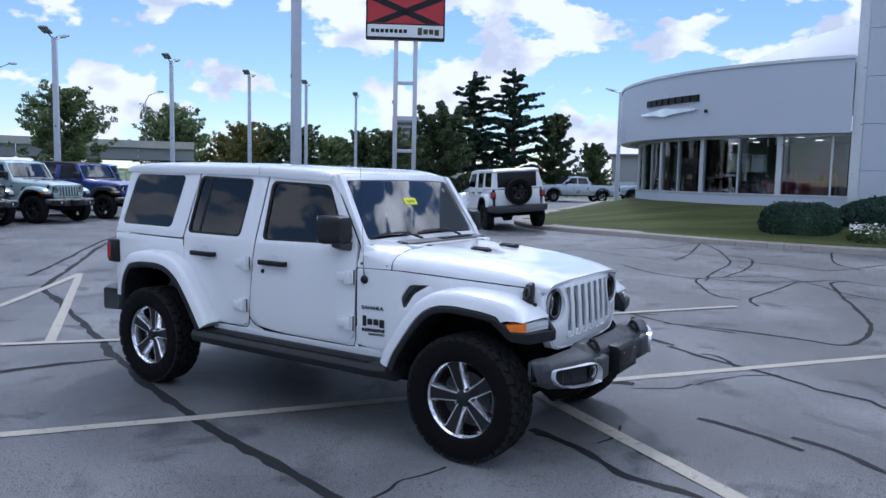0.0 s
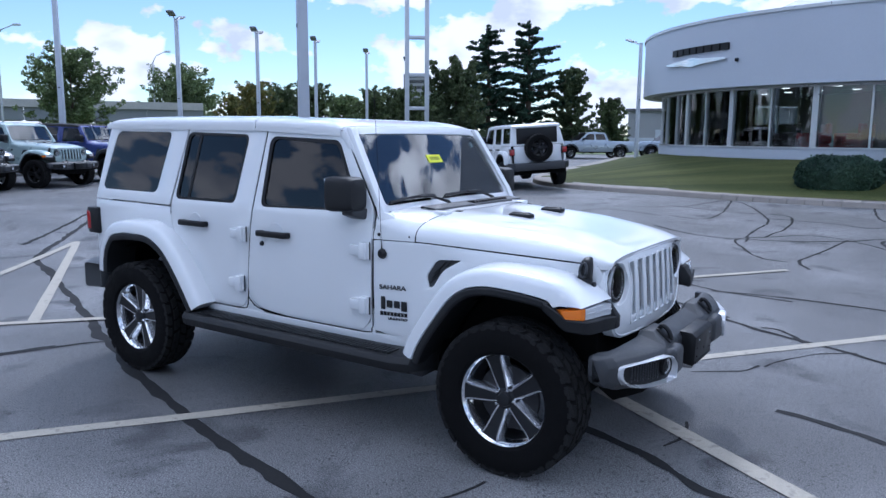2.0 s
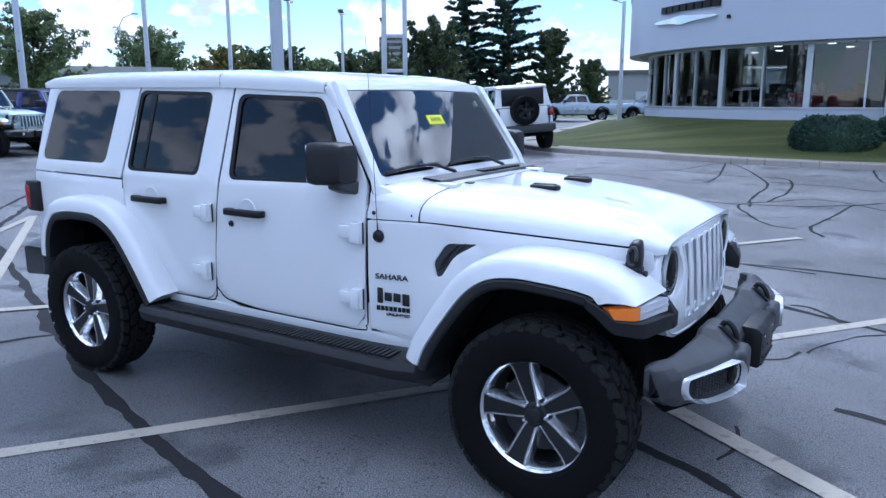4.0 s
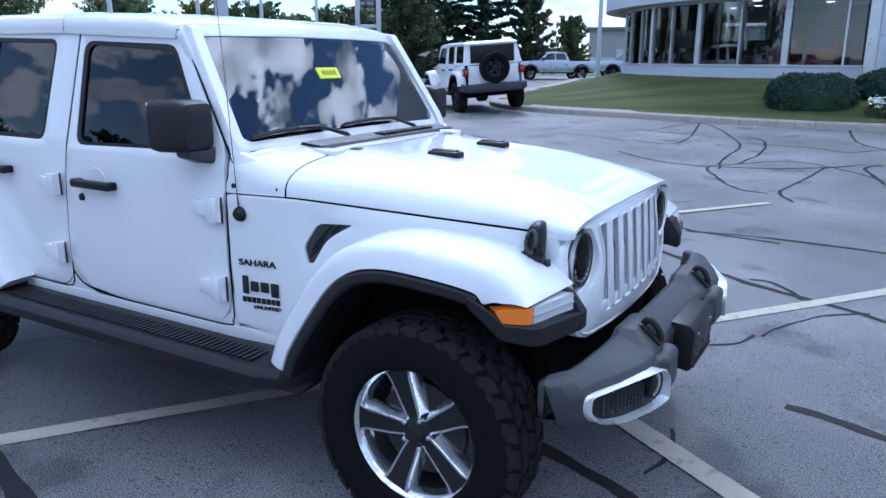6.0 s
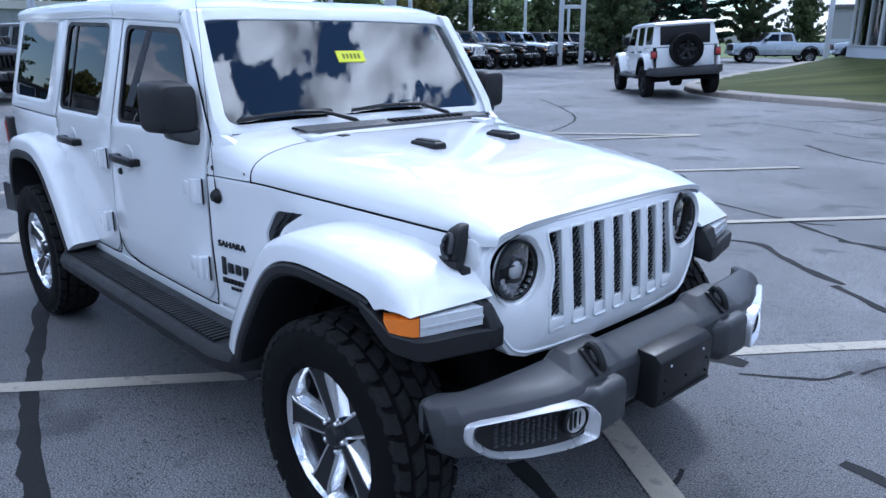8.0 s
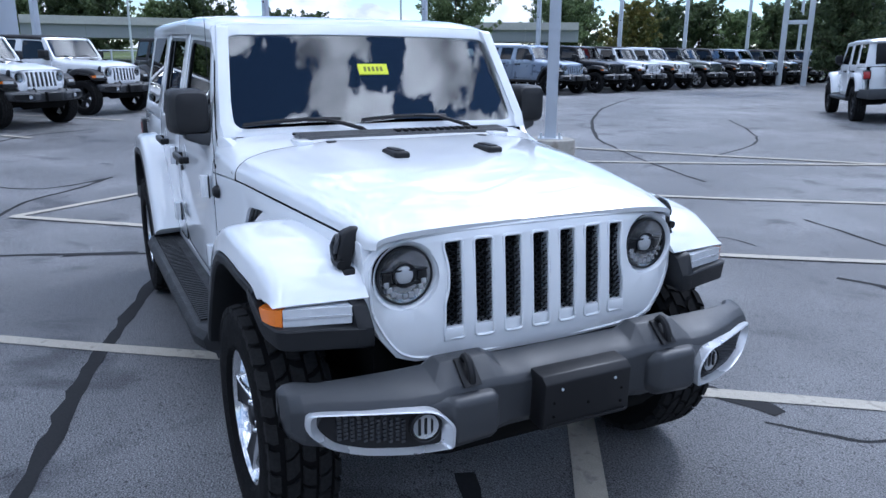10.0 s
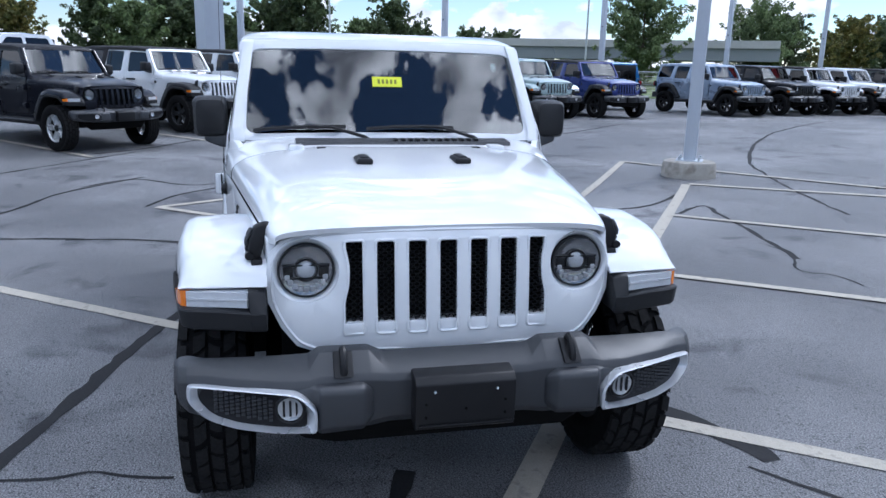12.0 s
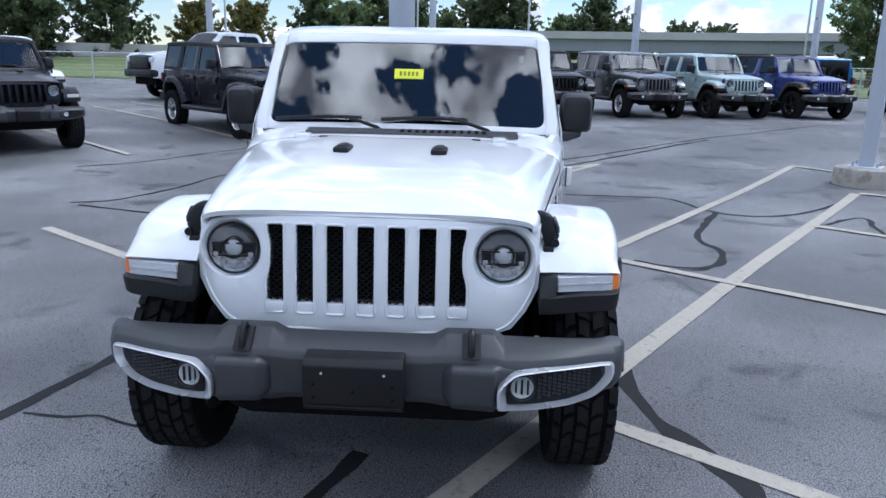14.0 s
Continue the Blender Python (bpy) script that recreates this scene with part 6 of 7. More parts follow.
# ---- lawn, kerb, planting ----
KERB_LINE = [(-17, 46), (-13.8, 34), (-11.6, 25), (-9.9, 19.6), (-8.4, 17.2), (-6.6, 16.15), (-4.4, 15.7), (-1.6, 15.2), (1.6, 15.15), (6, 15.4), (16, 16.2)]
BASE_LINE = [(-9.5, 46), (-9.0, 38), (-8.4, 32), (-7.75, 28.5), (-7.45, 25.0), (-6.3, 22.3), (-4.6, 20.4), (-2.4, 19.15), (0.6, 18.55), (6, 18.0), (16, 18.0)]
fine_k, fine_b = [Vector((*p, 0)) for p in curve_through(KERB_LINE, 8)], [Vector((*p, 0)) for p in curve_through(BASE_LINE, 8)]
bm, rows = bmesh.new(), []
for k, b in zip(fine_k, fine_b):
    row = []
    for t in np.linspace(0.0, 1.0, 13):
        p = k.lerp(b, t)
        z = 0.335 + 0.78 * (t * t * (3 - 2 * t)) + 0.02 * noise.noise((p.x * 0.7, p.y * 0.7, 0))
        row.append(bm.verts.new((p.x, p.y, z)))
    row.append(bm.verts.new((b.x * 0.3 + 4, b.y * 0.3 + 19, 1.12)))
    rows.append(row)
for a, b in zip(rows, rows[1:]):
    for i in range(len(a) - 1):
        bm.faces.new((a[i], a[i + 1], b[i + 1], b[i]))
bmesh.ops.recalc_face_normals(bm, faces=bm.faces[:])
for f in bm.faces:
    if f.normal.z < 0:
        f.normal_flip()
alone("lawn", bm, GRASS, "mown green lawn sloping up to the showroom", "lawn", kind="structure", smooth=60)
kerb = thing("kerb", "pale concrete kerb along the lawn", "kerb", kind="structure")
for i in range(len(fine_k) - 1):
    a, b = fine_k[i], fine_k[i + 1]
    d = (b - a).normalized()
    n_ = Vector((d.y, -d.x, 0))
    if n_.y > 0 and abs(n_.y) > 0.5 or (abs(n_.y) <= 0.5 and n_.x > 0):
        n_ = -n_
    p, q = a + d * 0.002, b - d * 0.002
    z = rise(a.x, a.y)
    ring = lambda c: [c + n_ * 0.30 + Vector((0, 0, z - 0.05)), c + n_ * 0.27 + Vector((0, 0, z + 0.11)), c + n_ * 0.24 + Vector((0, 0, z + 0.135)), c - n_ * 0.35 + Vector((0, 0, z + 0.15)), c - n_ * 0.35 + Vector((0, 0, z - 0.05))]
    part("kerb_stone", loft([ring(p), ring(q)]), KERB, kerb)


def leaves(blobs, count, size, seed, squash=1.0, shell=0.55, droop=0.0):
    """Many small leaf cards, in clumps, as one mesh."""
    rnd = np.random.default_rng(seed)
    c = np.array([b[:3] for b in blobs], float)
    r = np.array([b[3] for b in blobs], float)
    pick = rnd.choice(len(blobs), count, p=r ** 2 / (r ** 2).sum())
    d = rnd.normal(size=(count, 3))
    d /= np.linalg.norm(d, axis=1)[:, None]
    p = c[pick] + d * (r[pick] * (shell + (1 - shell) * rnd.random(count) ** 0.5))[:, None] * (1, 1, squash)
    u = rnd.normal(size=(count, 3)) + d * 0.2
    u /= np.linalg.norm(u, axis=1)[:, None]
    v = np.cross(u, rnd.normal(size=(count, 3)))
    v /= np.linalg.norm(v, axis=1)[:, None]
    s = size * (0.6 + 0.8 * rnd.random(count))[:, None]
    u[:, 2] -= droop
    verts = np.stack([p - u * s, p - v * s * 0.55, p + u * s, p + v * s * 0.55], 1).reshape(-1, 3)
    me = bpy.data.meshes.new("crown")
    me.from_pydata(verts.tolist(), [], np.arange(count * 4).reshape(-1, 4).tolist())
    return me


def build_tree(label, h, w, material, seed, count=2600, trunk=0.22, base=0.22, size=0.28, category="tree"):
    """A tapered trunk with rising limbs; leaves hang in sprays along the limbs, with gaps between."""
    rnd = random.Random(seed)
    tree = thing("tree", label, category)
    bm = tube([(0, 0, -0.2), (0.05, 0, h * 0.25), (-0.05, 0.05, h * 0.55), (0, 0, h * 0.93)], [trunk, trunk * 0.8, trunk * 0.42, 0.02], 9)
    sprays = []
    for k in range(46):
        t = base + (0.97 - base) * ((k + rnd.random()) / 46) ** 0.9
        u = (t - base) / (1 - base)
        a = k * 2.39996 + rnd.uniform(-0.5, 0.5)
        reach = w * (0.30 + 0.78 * math.sin(math.pi * min(1.0, 0.22 + 0.74 * u)) ** 0.8) * rnd.uniform(0.62, 1.08)
        climb = reach * rnd.uniform(0.25, 0.75) * (0.5 + u)
        start = (0.0, 0.0, max(0.10 * h, h * t - climb * 0.8))
        tip = (math.cos(a) * reach, math.sin(a) * reach, min(h, h * t + climb * 0.35))
        mid = tuple(0.55 * q + 0.45 * p for p, q in zip(start, tip))
        bm = tube([start, (mid[0], mid[1], mid[2] - 0.06 * reach), tip], [trunk * 0.26 * (1.1 - u), trunk * 0.14 * (1.1 - u), 0.012], 5, bm)
        for j in range(7):
            q = 0.25 + 0.80 * j / 6
            sprays.append((start[0] + (tip[0] - start[0]) * q + rnd.uniform(-1, 1) * w * 0.07, start[1] + (tip[1] - start[1]) * q + rnd.uniform(-1, 1) * w * 0.07, start[2] + (tip[2] - start[2]) * q + rnd.uniform(-0.6, 1) * w * 0.06, w * rnd.uniform(0.08, 0.20) * (1.15 - 0.5 * q)))
    for j in range(5):
        sprays.append((rnd.uniform(-0.1, 0.1) * w, rnd.uniform(-0.1, 0.1) * w, h * (0.90 + 0.02 * j), w * 0.09))
    part("trunk", bm, BARK, tree)
    me = leaves(sprays, int(count * 2.6), size * 0.72, seed, 0.85, 0.25)
    me.materials.append(material)
    o = new("crown", me)
    o.parent = tree
    tagged(o, kind="stuff")
    return tree


def build_pine(label, h, w, seed, count=5200):
    """A pine with long level limbs in uneven tiers, flat plumes of needles on them and gaps between."""
    rnd = random.Random(seed)
    tree = thing("tree", label, "tree")
    bm = tube([(0, 0, -0.2), (0.1, 0.05, h * 0.5), (0, 0, h)], [0.26, 0.17, 0.03], 9)
    blobs = []
    for k in range(17):
        t = 0.14 + 0.84 * (k / 17) ** 0.95
        for j in range(4 if k < 14 else 3):
            a = k * 1.1 + j * 1.7 + rnd.uniform(-0.6, 0.6)
            reach = w * min(1.0, (1.06 - t) * 1.75) ** 0.8 * rnd.uniform(0.45, 1.12)
            z = h * t + rnd.uniform(-0.18, 0.18)
            tip = (math.cos(a) * reach, math.sin(a) * reach, z + reach * rnd.uniform(0.05, 0.30))
            bm = tube([(0, 0, z), (tip[0] * 0.5, tip[1] * 0.5, z - 0.04 * reach), tip], [0.06 * (1.1 - t), 0.04 * (1.1 - t), 0.012], 5, bm)
            for q in np.linspace(0.22, 1.04, 6):
                blobs.append((tip[0] * q + rnd.uniform(-.18, .18), tip[1] * q + rnd.uniform(-.18, .18), z + (tip[2] - z) * q + 0.06, (0.20 + 0.22 * (1.1 - t)) * rnd.uniform(0.6, 1.25)))
    for j in range(4):
        blobs.append((0, 0, h * (0.94 + 0.02 * j), 0.18))
    part("trunk", bm, BARK, tree)
    me = leaves(blobs, int(count * 4), 0.13, seed, 0.38, 0.15)
    me.materials.append(NEEDLE)
    o = new("crown", me)
    o.parent = tree
    tagged(o, kind="stuff")
    return tree


def stand(tree, x, y, z=0.2, turn=0, k=1.0):
    tree.matrix_basis = pose(x, y, z, 0, 0, turn) @ Matrix.Scale(k, 4)
    return tree


stand(build_tree("young green maple behind the parked row", 8.6, 3.6, LEAF, 11, 9000, base=0.18, size=0.17), -54.75, 28.65, 0.2, 0, 0.93)
stand(build_tree("green maple behind the lamp posts", 9.6, 4.6, LEAF, 12, 9000, base=0.15, size=0.20), -64.6, 46.2, 0.2, 0, 0.87)
stand(build_tree("yellowing broadleaf tree on the verge", 8.6, 3.4, LEAF_GOLD, 13, 4000, size=0.25), -79.3, 69.2)
stand(build_tree("broad green tree beside the tall sign", 6.6, 2.6, LEAF_DARK, 14, 9000, base=0.08, size=0.17), -23.3, 34.8, 0.2, 0, 0.9)
stand(build_pine("tall dark pine with level branches", 9.6, 3.0, 15), -27.2, 45.2, 0.2)
stand(build_pine("tall dark pine with drooping tiers", 9.9, 2.9, 16), -24.6, 46.7, 0.2)
stand(build_tree("dark conical broadleaf tree by the pines", 8.0, 2.0, LEAF_DARK, 17, 8000, base=0.05, size=0.2), -21.7, 48.2, 0.2, 0, 0.83)
stand(build_tree("small round tree by the grey building", 5.4, 1.9, LEAF_DARK, 18, 2500, base=0.1, size=0.22), -27, 69.8)
far_kinds = [build_tree("dark green tree in the distant row", 9.5, 4.6, LEAF_DARK, 21, 2600, base=0.1, size=0.42), build_tree("green tree in the distant row", 8.5, 4.4, LEAF, 22, 2600, base=0.12, size=0.42),
             build_tree("tall dark green tree in the distance", 12.5, 5.2, LEAF_DARK, 23, 3000, base=0.08, size=0.45), build_tree("olive green tree in the distant row", 9.0, 4.0, LEAF_GOLD, 24, 2200, base=0.12, size=0.42)]
FAR = [(137, 116, 0, 1.0), (134.5, 120, 0, 1.05), (132, 118, 1, 0.95), (129.6, 122, 0, 1.0), (127.4, 125, 0, 1.05), (140, 124, 3, 0.9), (125, 130, 1, 1.0), (122.5, 132, 0, 1.0), (143, 128, 2, 0.9),
       (163, 150, 0, 1.0), (165.5, 152, 0, 1.05), (160.5, 155, 1, 0.9), (171.5, 118, 2, 1.0), (173.5, 122, 1, 1.1), (169.5, 122, 0, 0.9), (178, 96, 2, 1.0), (180.5, 98, 0, 1.1), (183, 96, 1, 0.9), (185.5, 92, 0, 1.0),
       (188, 94, 2, 0.85), (190, 90, 1, 1.0), (192.5, 92, 2, 1.0), (197.5, 90, 3, 1.1), (201.2, 84, 3, 1.0), (207, 80, 2, 1.0), (212, 78, 0, 1.1), (215, 80, 2, 1.1), (219, 78, 2, 1.1), (224, 80, 0, 1.2), (230, 82, 2, 1.1)]
for k, (bearing, dist, kind_, size_) in enumerate(FAR):
    p = (dist * math.cos(radians(bearing)), dist * math.sin(radians(bearing)))
    t = copy_thing(far_kinds[kind_], pose(0, 0, 0))
    stand(t, p[0], p[1], 0.6, 47 * k, size_ * (0.74 if bearing > 190 else 0.9))
    tagged(t, group="distant trees")
for t in far_kinds:
    for o in [*t.children_recursive, t]:
        bpy.data.objects.remove(o)
for k, hh in enumerate((10, 11, 9, 10, 12, 10, 11, 12)):
    a = radians(-75 + k * 22)
    stand(build_tree("broadleaf tree across the road", hh, 4.5, LEAF_DARK, 40 + k, 1500, size=0.5), 62 * math.cos(a), 62 * math.sin(a), 0.2)


def clipped_hedge(label, centre, half, seed, material, count, size=0.05):
    """A clipped bush: dense small leaves over a rounded dark core."""
    hedge = thing("hedge", label, "hedge", at=Matrix.Translation(centre))
    rnd = np.random.default_rng(seed)
    rings = []
    for k in range(9):
        z = k / 8
        rr = (1 - max(0, (z - 0.35) / 0.72) ** 3.2) ** 0.5 * (0.93 + 0.07 * math.sin(math.pi * z))
        rings.append([((half[0] - 0.05) * rr * math.copysign(abs(math.cos(a)) ** 0.65, math.cos(a)) * (1 + 0.05 * noise.noise((k * 0.5, a, seed))), (half[1] - 0.05) * rr * math.copysign(abs(math.sin(a)) ** 0.65, math.sin(a)), z * (half[2] * 2 - 0.06)) for a in (2 * math.pi * j / 28 for j in range(28))])
    core = part("bush_core", loft(rings), material, hedge)
    pts = np.array(rings).reshape(9, 28, 3)
    i, j, t, u = rnd.integers(0, 8, count), rnd.integers(0, 28, count), rnd.random(count)[:, None], rnd.random(count)[:, None]
    p = (pts[i, j] * (1 - t) + pts[i + 1, j] * t) * (1 - u) + (pts[i, (j + 1) % 28] * (1 - t) + pts[i + 1, (j + 1) % 28] * t) * u
    p += rnd.normal(size=p.shape) * 0.025
    a, b = rnd.normal(size=p.shape), rnd.normal(size=p.shape)
    a /= np.linalg.norm(a, axis=1)[:, None]
    b /= np.linalg.norm(b, axis=1)[:, None]
    s = size * (0.6 + rnd.random(count))[:, None]
    v = np.stack([p - a * s, p - b * s * 0.6, p + a * s, p + b * s * 0.6], 1).reshape(-1, 3)
    me = bpy.data.meshes.new("leaves")
    me.from_pydata(v.tolist(), [], np.arange(count * 4).reshape(-1, 4).tolist())
    me.materials.append(material)
    o = new("leaves", me)
    o.parent = hedge
    tagged(o, kind="stuff")
    return hedge


clipped_hedge("dense clipped grey-green hedge on the lawn edge", (-0.40, 16.75, 0.36), (1.0, 0.75, 0.48), 3, HEDGE, 16000, 0.035)
clipped_hedge("long clipped grey-green hedge by the showroom", (2.55, 17.25, 0.5), (2.2, 0.7, 0.52), 4, HEDGE, 18000, 0.04)
PETAL = mat("white_petals", (0.75, 0.76, 0.72), 0.6, var=0.1)
clipped_hedge("low leafy clump under the white flowers", (1.75, 15.95, 0.33), (1.0, 0.35, 0.22), 5, LEAF, 3500, 0.045)
rnd = np.random.default_rng(9)
n = 420
p = np.stack([rnd.uniform(0.8, 2.7, n), rnd.uniform(15.62, 16.25, n), 0.60 + 0.16 * rnd.random(n)], 1)
p[:, 2] += 0.12 - 0.5 * np.abs(p[:, 1] - 15.95)
a, b = rnd.normal(size=(n, 3)) * (1, 1, .4), rnd.normal(size=(n, 3)) * (1, 1, .4)
a /= np.linalg.norm(a, axis=1)[:, None]
b /= np.linalg.norm(b, axis=1)[:, None]
v = np.stack([p - a * .04, p - b * .04, p + a * .04, p + b * .04], 1).reshape(-1, 3)
me = bpy.data.meshes.new("white_flowers")
me.from_pydata(v.tolist(), [], np.arange(n * 4).reshape(-1, 4).tolist())
me.materials.append(PETAL)
tagged(new("white_flowers", me), "white blossoms over a low planting bed", "flowers", kind="stuff")
MULCH = mat("brown_mulch", (0.10, 0.055, 0.035), 0.95, var=0.4, scale=5, fine=50, bump=0.8)
bm = bmesh.new()
vs = [bm.verts.new((-0.25 + 1.35 * math.cos(a) * (1 + 0.08 * noise.noise((a * 2, 0, 0))), 16.5 + 0.95 * math.sin(a), 0.47 + 0.12 * math.sin(a))) for a in (2 * math.pi * k / 30 for k in range(30))]
bm.faces.new(vs)
alone("mulch_bed", bm, MULCH, "brown mulch under the hedge", "mulch", kind="structure")
bench = thing("bench", "pale concrete garden bench beside the flowers", "bench", at=pose(2.55, 15.75, 0.33, 0, 0, 4))
part("seat", box(-0.6, 0.6, -0.2, 0.2, 0.36, 0.44, 0.02), KERB, bench)
for sx in (-0.4, 0.4):
    part("leg", soften(loft([[(sx - 0.10, -0.15, 0), (sx + 0.10, -0.15, 0), (sx + 0.10, 0.15, 0), (sx - 0.10, 0.15, 0)], [(sx - 0.06, -0.12, 0.18), (sx + 0.06, -0.12, 0.18), (sx + 0.06, 0.12, 0.18), (sx - 0.06, 0.12, 0.18)], [(sx - 0.10, -0.15, 0.36), (sx + 0.10, -0.15, 0.36), (sx + 0.10, 0.15, 0.36), (sx - 0.10, 0.15, 0.36)]]), 0.01), KERB, bench)


# ---- showroom: a round front of glass under a white band, and a panelled tower ----
CX, CY = 0.3, 26.67
def rim(r, deg, z):
    return (CX + r * math.cos(radians(deg)), CY + r * math.sin(radians(deg)), z)


A0, A1 = 120.0, 271.4
show = thing("showroom", "white car showroom with a round glass front", "building")
steps = np.linspace(A0, A1, 60)
part("fascia", loft([[rim(r, a, z) for r, z in ((8.64, 3.16), (8.64, 5.12), (8.3, 5.12), (8.3, 3.16))] for a in steps]), CLADDING, show, "white curved metal fascia")
part("coping", loft([[rim(r, a, z) for r, z in ((8.68, 5.11), (8.68, 5.20), (8.2, 5.20), (8.2, 5.11))] for a in steps]), ALUM, show)
part("soffit", loft([[rim(r, a, z) for r, z in ((8.6, 3.17), (8.6, 3.23), (3.0, 3.23), (3.0, 3.17))] for a in steps]), mat("soffit", (0.35, 0.36, 0.38), 0.7), show)
part("knee_wall", loft([[rim(r, a, z) for r, z in ((8.0, 0.7), (8.0, 1.42), (7.75, 1.42), (7.75, 0.7))] for a in steps]), CLADDING, show)
part("sill", loft([[rim(r, a, z) for r, z in ((8.03, 1.42), (8.03, 1.46), (7.75, 1.46), (7.75, 1.42))] for a in steps]), ALUM, show)
frames_at = [271.2, 268.2, 258.2, 249.2, 239.4, 231.4, 223.7, 218.0, 210, 201, 192, 183, 174, 165, 156, 147, 138, 129, 121]
for k, a in enumerate(frames_at[:-1]):
    b = frames_at[k + 1]
    pane = part("window", loft([[rim(r, c, z) for r, z in ((7.9, 1.46), (7.9, 3.17), (7.885, 3.17), (7.885, 1.46))] for c in np.linspace(a - 0.08, b + 0.08, 5)]), GLASS_SHOW, show, "tall showroom window")
    w = 0.16 if k in (1, 3, 5) else 0.045
    part("mullion", loft([[rim(r, c, z) for r, z in ((7.96, 1.46), (7.96, 3.17), (7.8, 3.17), (7.8, 1.46))] for c in (b - math.degrees(w / 15.8), b + math.degrees(w / 15.8))]), ALUM, pane)
part("head_frame", loft([[rim(r, a, z) for r, z in ((7.96, 3.11), (7.96, 3.17), (7.82, 3.17), (7.82, 3.11))] for a in steps]), ALUM, show)
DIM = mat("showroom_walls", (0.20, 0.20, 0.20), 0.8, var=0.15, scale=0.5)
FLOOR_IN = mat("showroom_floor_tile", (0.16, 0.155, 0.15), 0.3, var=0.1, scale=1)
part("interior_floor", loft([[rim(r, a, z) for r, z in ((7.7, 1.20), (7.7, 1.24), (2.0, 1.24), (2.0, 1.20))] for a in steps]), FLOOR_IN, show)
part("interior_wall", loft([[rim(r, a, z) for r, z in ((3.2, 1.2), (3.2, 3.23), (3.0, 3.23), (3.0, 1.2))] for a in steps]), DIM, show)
DOME = (1.5, 28.0, 8.0, 5.06, 2.94)          # x, y, radius, foot, height
ROOF_M = mat("pale_roof_membrane", (0.50, 0.53, 0.58), 0.6, var=0.06, scale=0.5)
part("roof", loft([[rim(r, a, z) for r, z in ((8.3, 5.06), (4.0, 5.09), (0.1, 5.10))] for a in steps], closed=False), ROOF_M, show, "pale flat roof")
dome = revolve([(DOME[2] * k / 9, DOME[4] * (1 - (k / 9) ** 1.6)) for k in range(10)], 40)
bmesh.ops.transform(dome, matrix=Matrix.Translation((DOME[0], DOME[1], DOME[3])) @ pose(0, 0, 0, 90, 0, 0), verts=dome.verts[:])
part("roof_dome", dome, ROOF_M, show, "pale domed roof light")
LAMP_ON = bpy.data.materials.new("lit_downlight")
LAMP_ON.use_nodes = True
LAMP_ON.node_tree.nodes["Principled BSDF"].inputs["Emission Color"].default_value = (1, 0.93, 0.8, 1)
LAMP_ON.node_tree.nodes["Principled BSDF"].inputs["Emission Strength"].default_value = 4.0
for a in range(212, 272, 12):
    for r in (7.0, 5.2):
        c = rim(r, a, 3.15)
        b = revolve([(0, 0), (0.10, 0.0), (0.12, 0.012)], 12)
        bmesh.ops.transform(b, matrix=Matrix.Translation(c) @ pose(0, 0, 0, 90, 0, 0), verts=b.verts[:])
        part("downlight", b, LAMP_ON, show, "lit round downlight")
# the mark on the band: eight dark bars and a silver wing
mark = thing("wall_sign", "dark bars over a silver wing on the fascia", "sign")
for k in range(8):
    a = 225.6 + k * 2.14
    part("letter_bar", loft([[rim(r, c, z) for r, z in ((8.72, 4.24), (8.72, 4.44), (8.64, 4.44), (8.64, 4.24))] for c in (a, a + 1.7)]), BLACK, mark)
wing = [[rim(8.73, 223.2 + 18.6 * t, z) for z in (4.0 - h, 4.0 + h * 0.8)] + [rim(8.64, 223.2 + 18.6 * t, z) for z in (4.0 + h * 0.8, 4.0 - h)] for t in np.linspace(0, 1, 25) for h in [0.015 + 0.06 * math.exp(-((t - 0.5) / 0.10) ** 2) + 0.075 * math.sin(math.pi * t) ** 0.7]]
part("wing", loft(wing), CHROME, mark)
part("security_camera", box(-0.05, 0.05, -0.05, 0.05, -0.05, 0.05, 0.02), BLACK, mark).matrix_basis = Matrix.Translation(rim(8.68, 244.3, 3.92))
for k, (deg, r, turn, m) in enumerate(((254, 6.6, 200, C_RED), (263, 6.3, 160, C_RED), (245, 6.5, 240, C_BLACK), (236, 6.4, 250, C_BLACK))):
    seat_ = thing("armchair", "red showroom armchair behind the glass", "armchair", "showroom armchairs", at=Matrix.Translation(rim(r, deg, 1.24)) @ pose(0, 0, 0, 0, 0, turn))
    part("seat", box(-0.4, 0.4, -0.38, 0.38, 0.15, 0.45, 0.06), m, seat_)
    part("backrest", box(-0.42, -0.26, -0.4, 0.4, 0.3, 0.9, 0.06), m, seat_)
    for sy in (-0.42, 0.30):
        part("armrest", box(-0.38, 0.38, sy, sy + 0.12, 0.3, 0.62, 0.04), m, seat_)
TOWER = thing("entrance_tower", "tall white panelled entrance tower", "building")
for ix in range(5):
    for iz in range(8):
        x0, z0 = 0.78 + ix * 1.9, 0.9 + iz * 1.25
        part("cladding_panel", box(x0 + 0.006, x0 + 1.894, 18.25, 18.32, z0 + 0.006, z0 + 1.244, 0.004, 1), CLADDING, TOWER)
part("core", box(0.79, 10.26, 18.31, 24.0, 0.8, 10.88), CLADDING, TOWER)
part("side_channel", box(0.52, 0.775, 18.35, 19.3, 0.8, 10.9), ALUM, TOWER)


# ---- posts and signs ----
LAMP_GREY = mat("weathered_grey_enamel", (0.20, 0.21, 0.22), 0.5, 0.2, var=0.1)


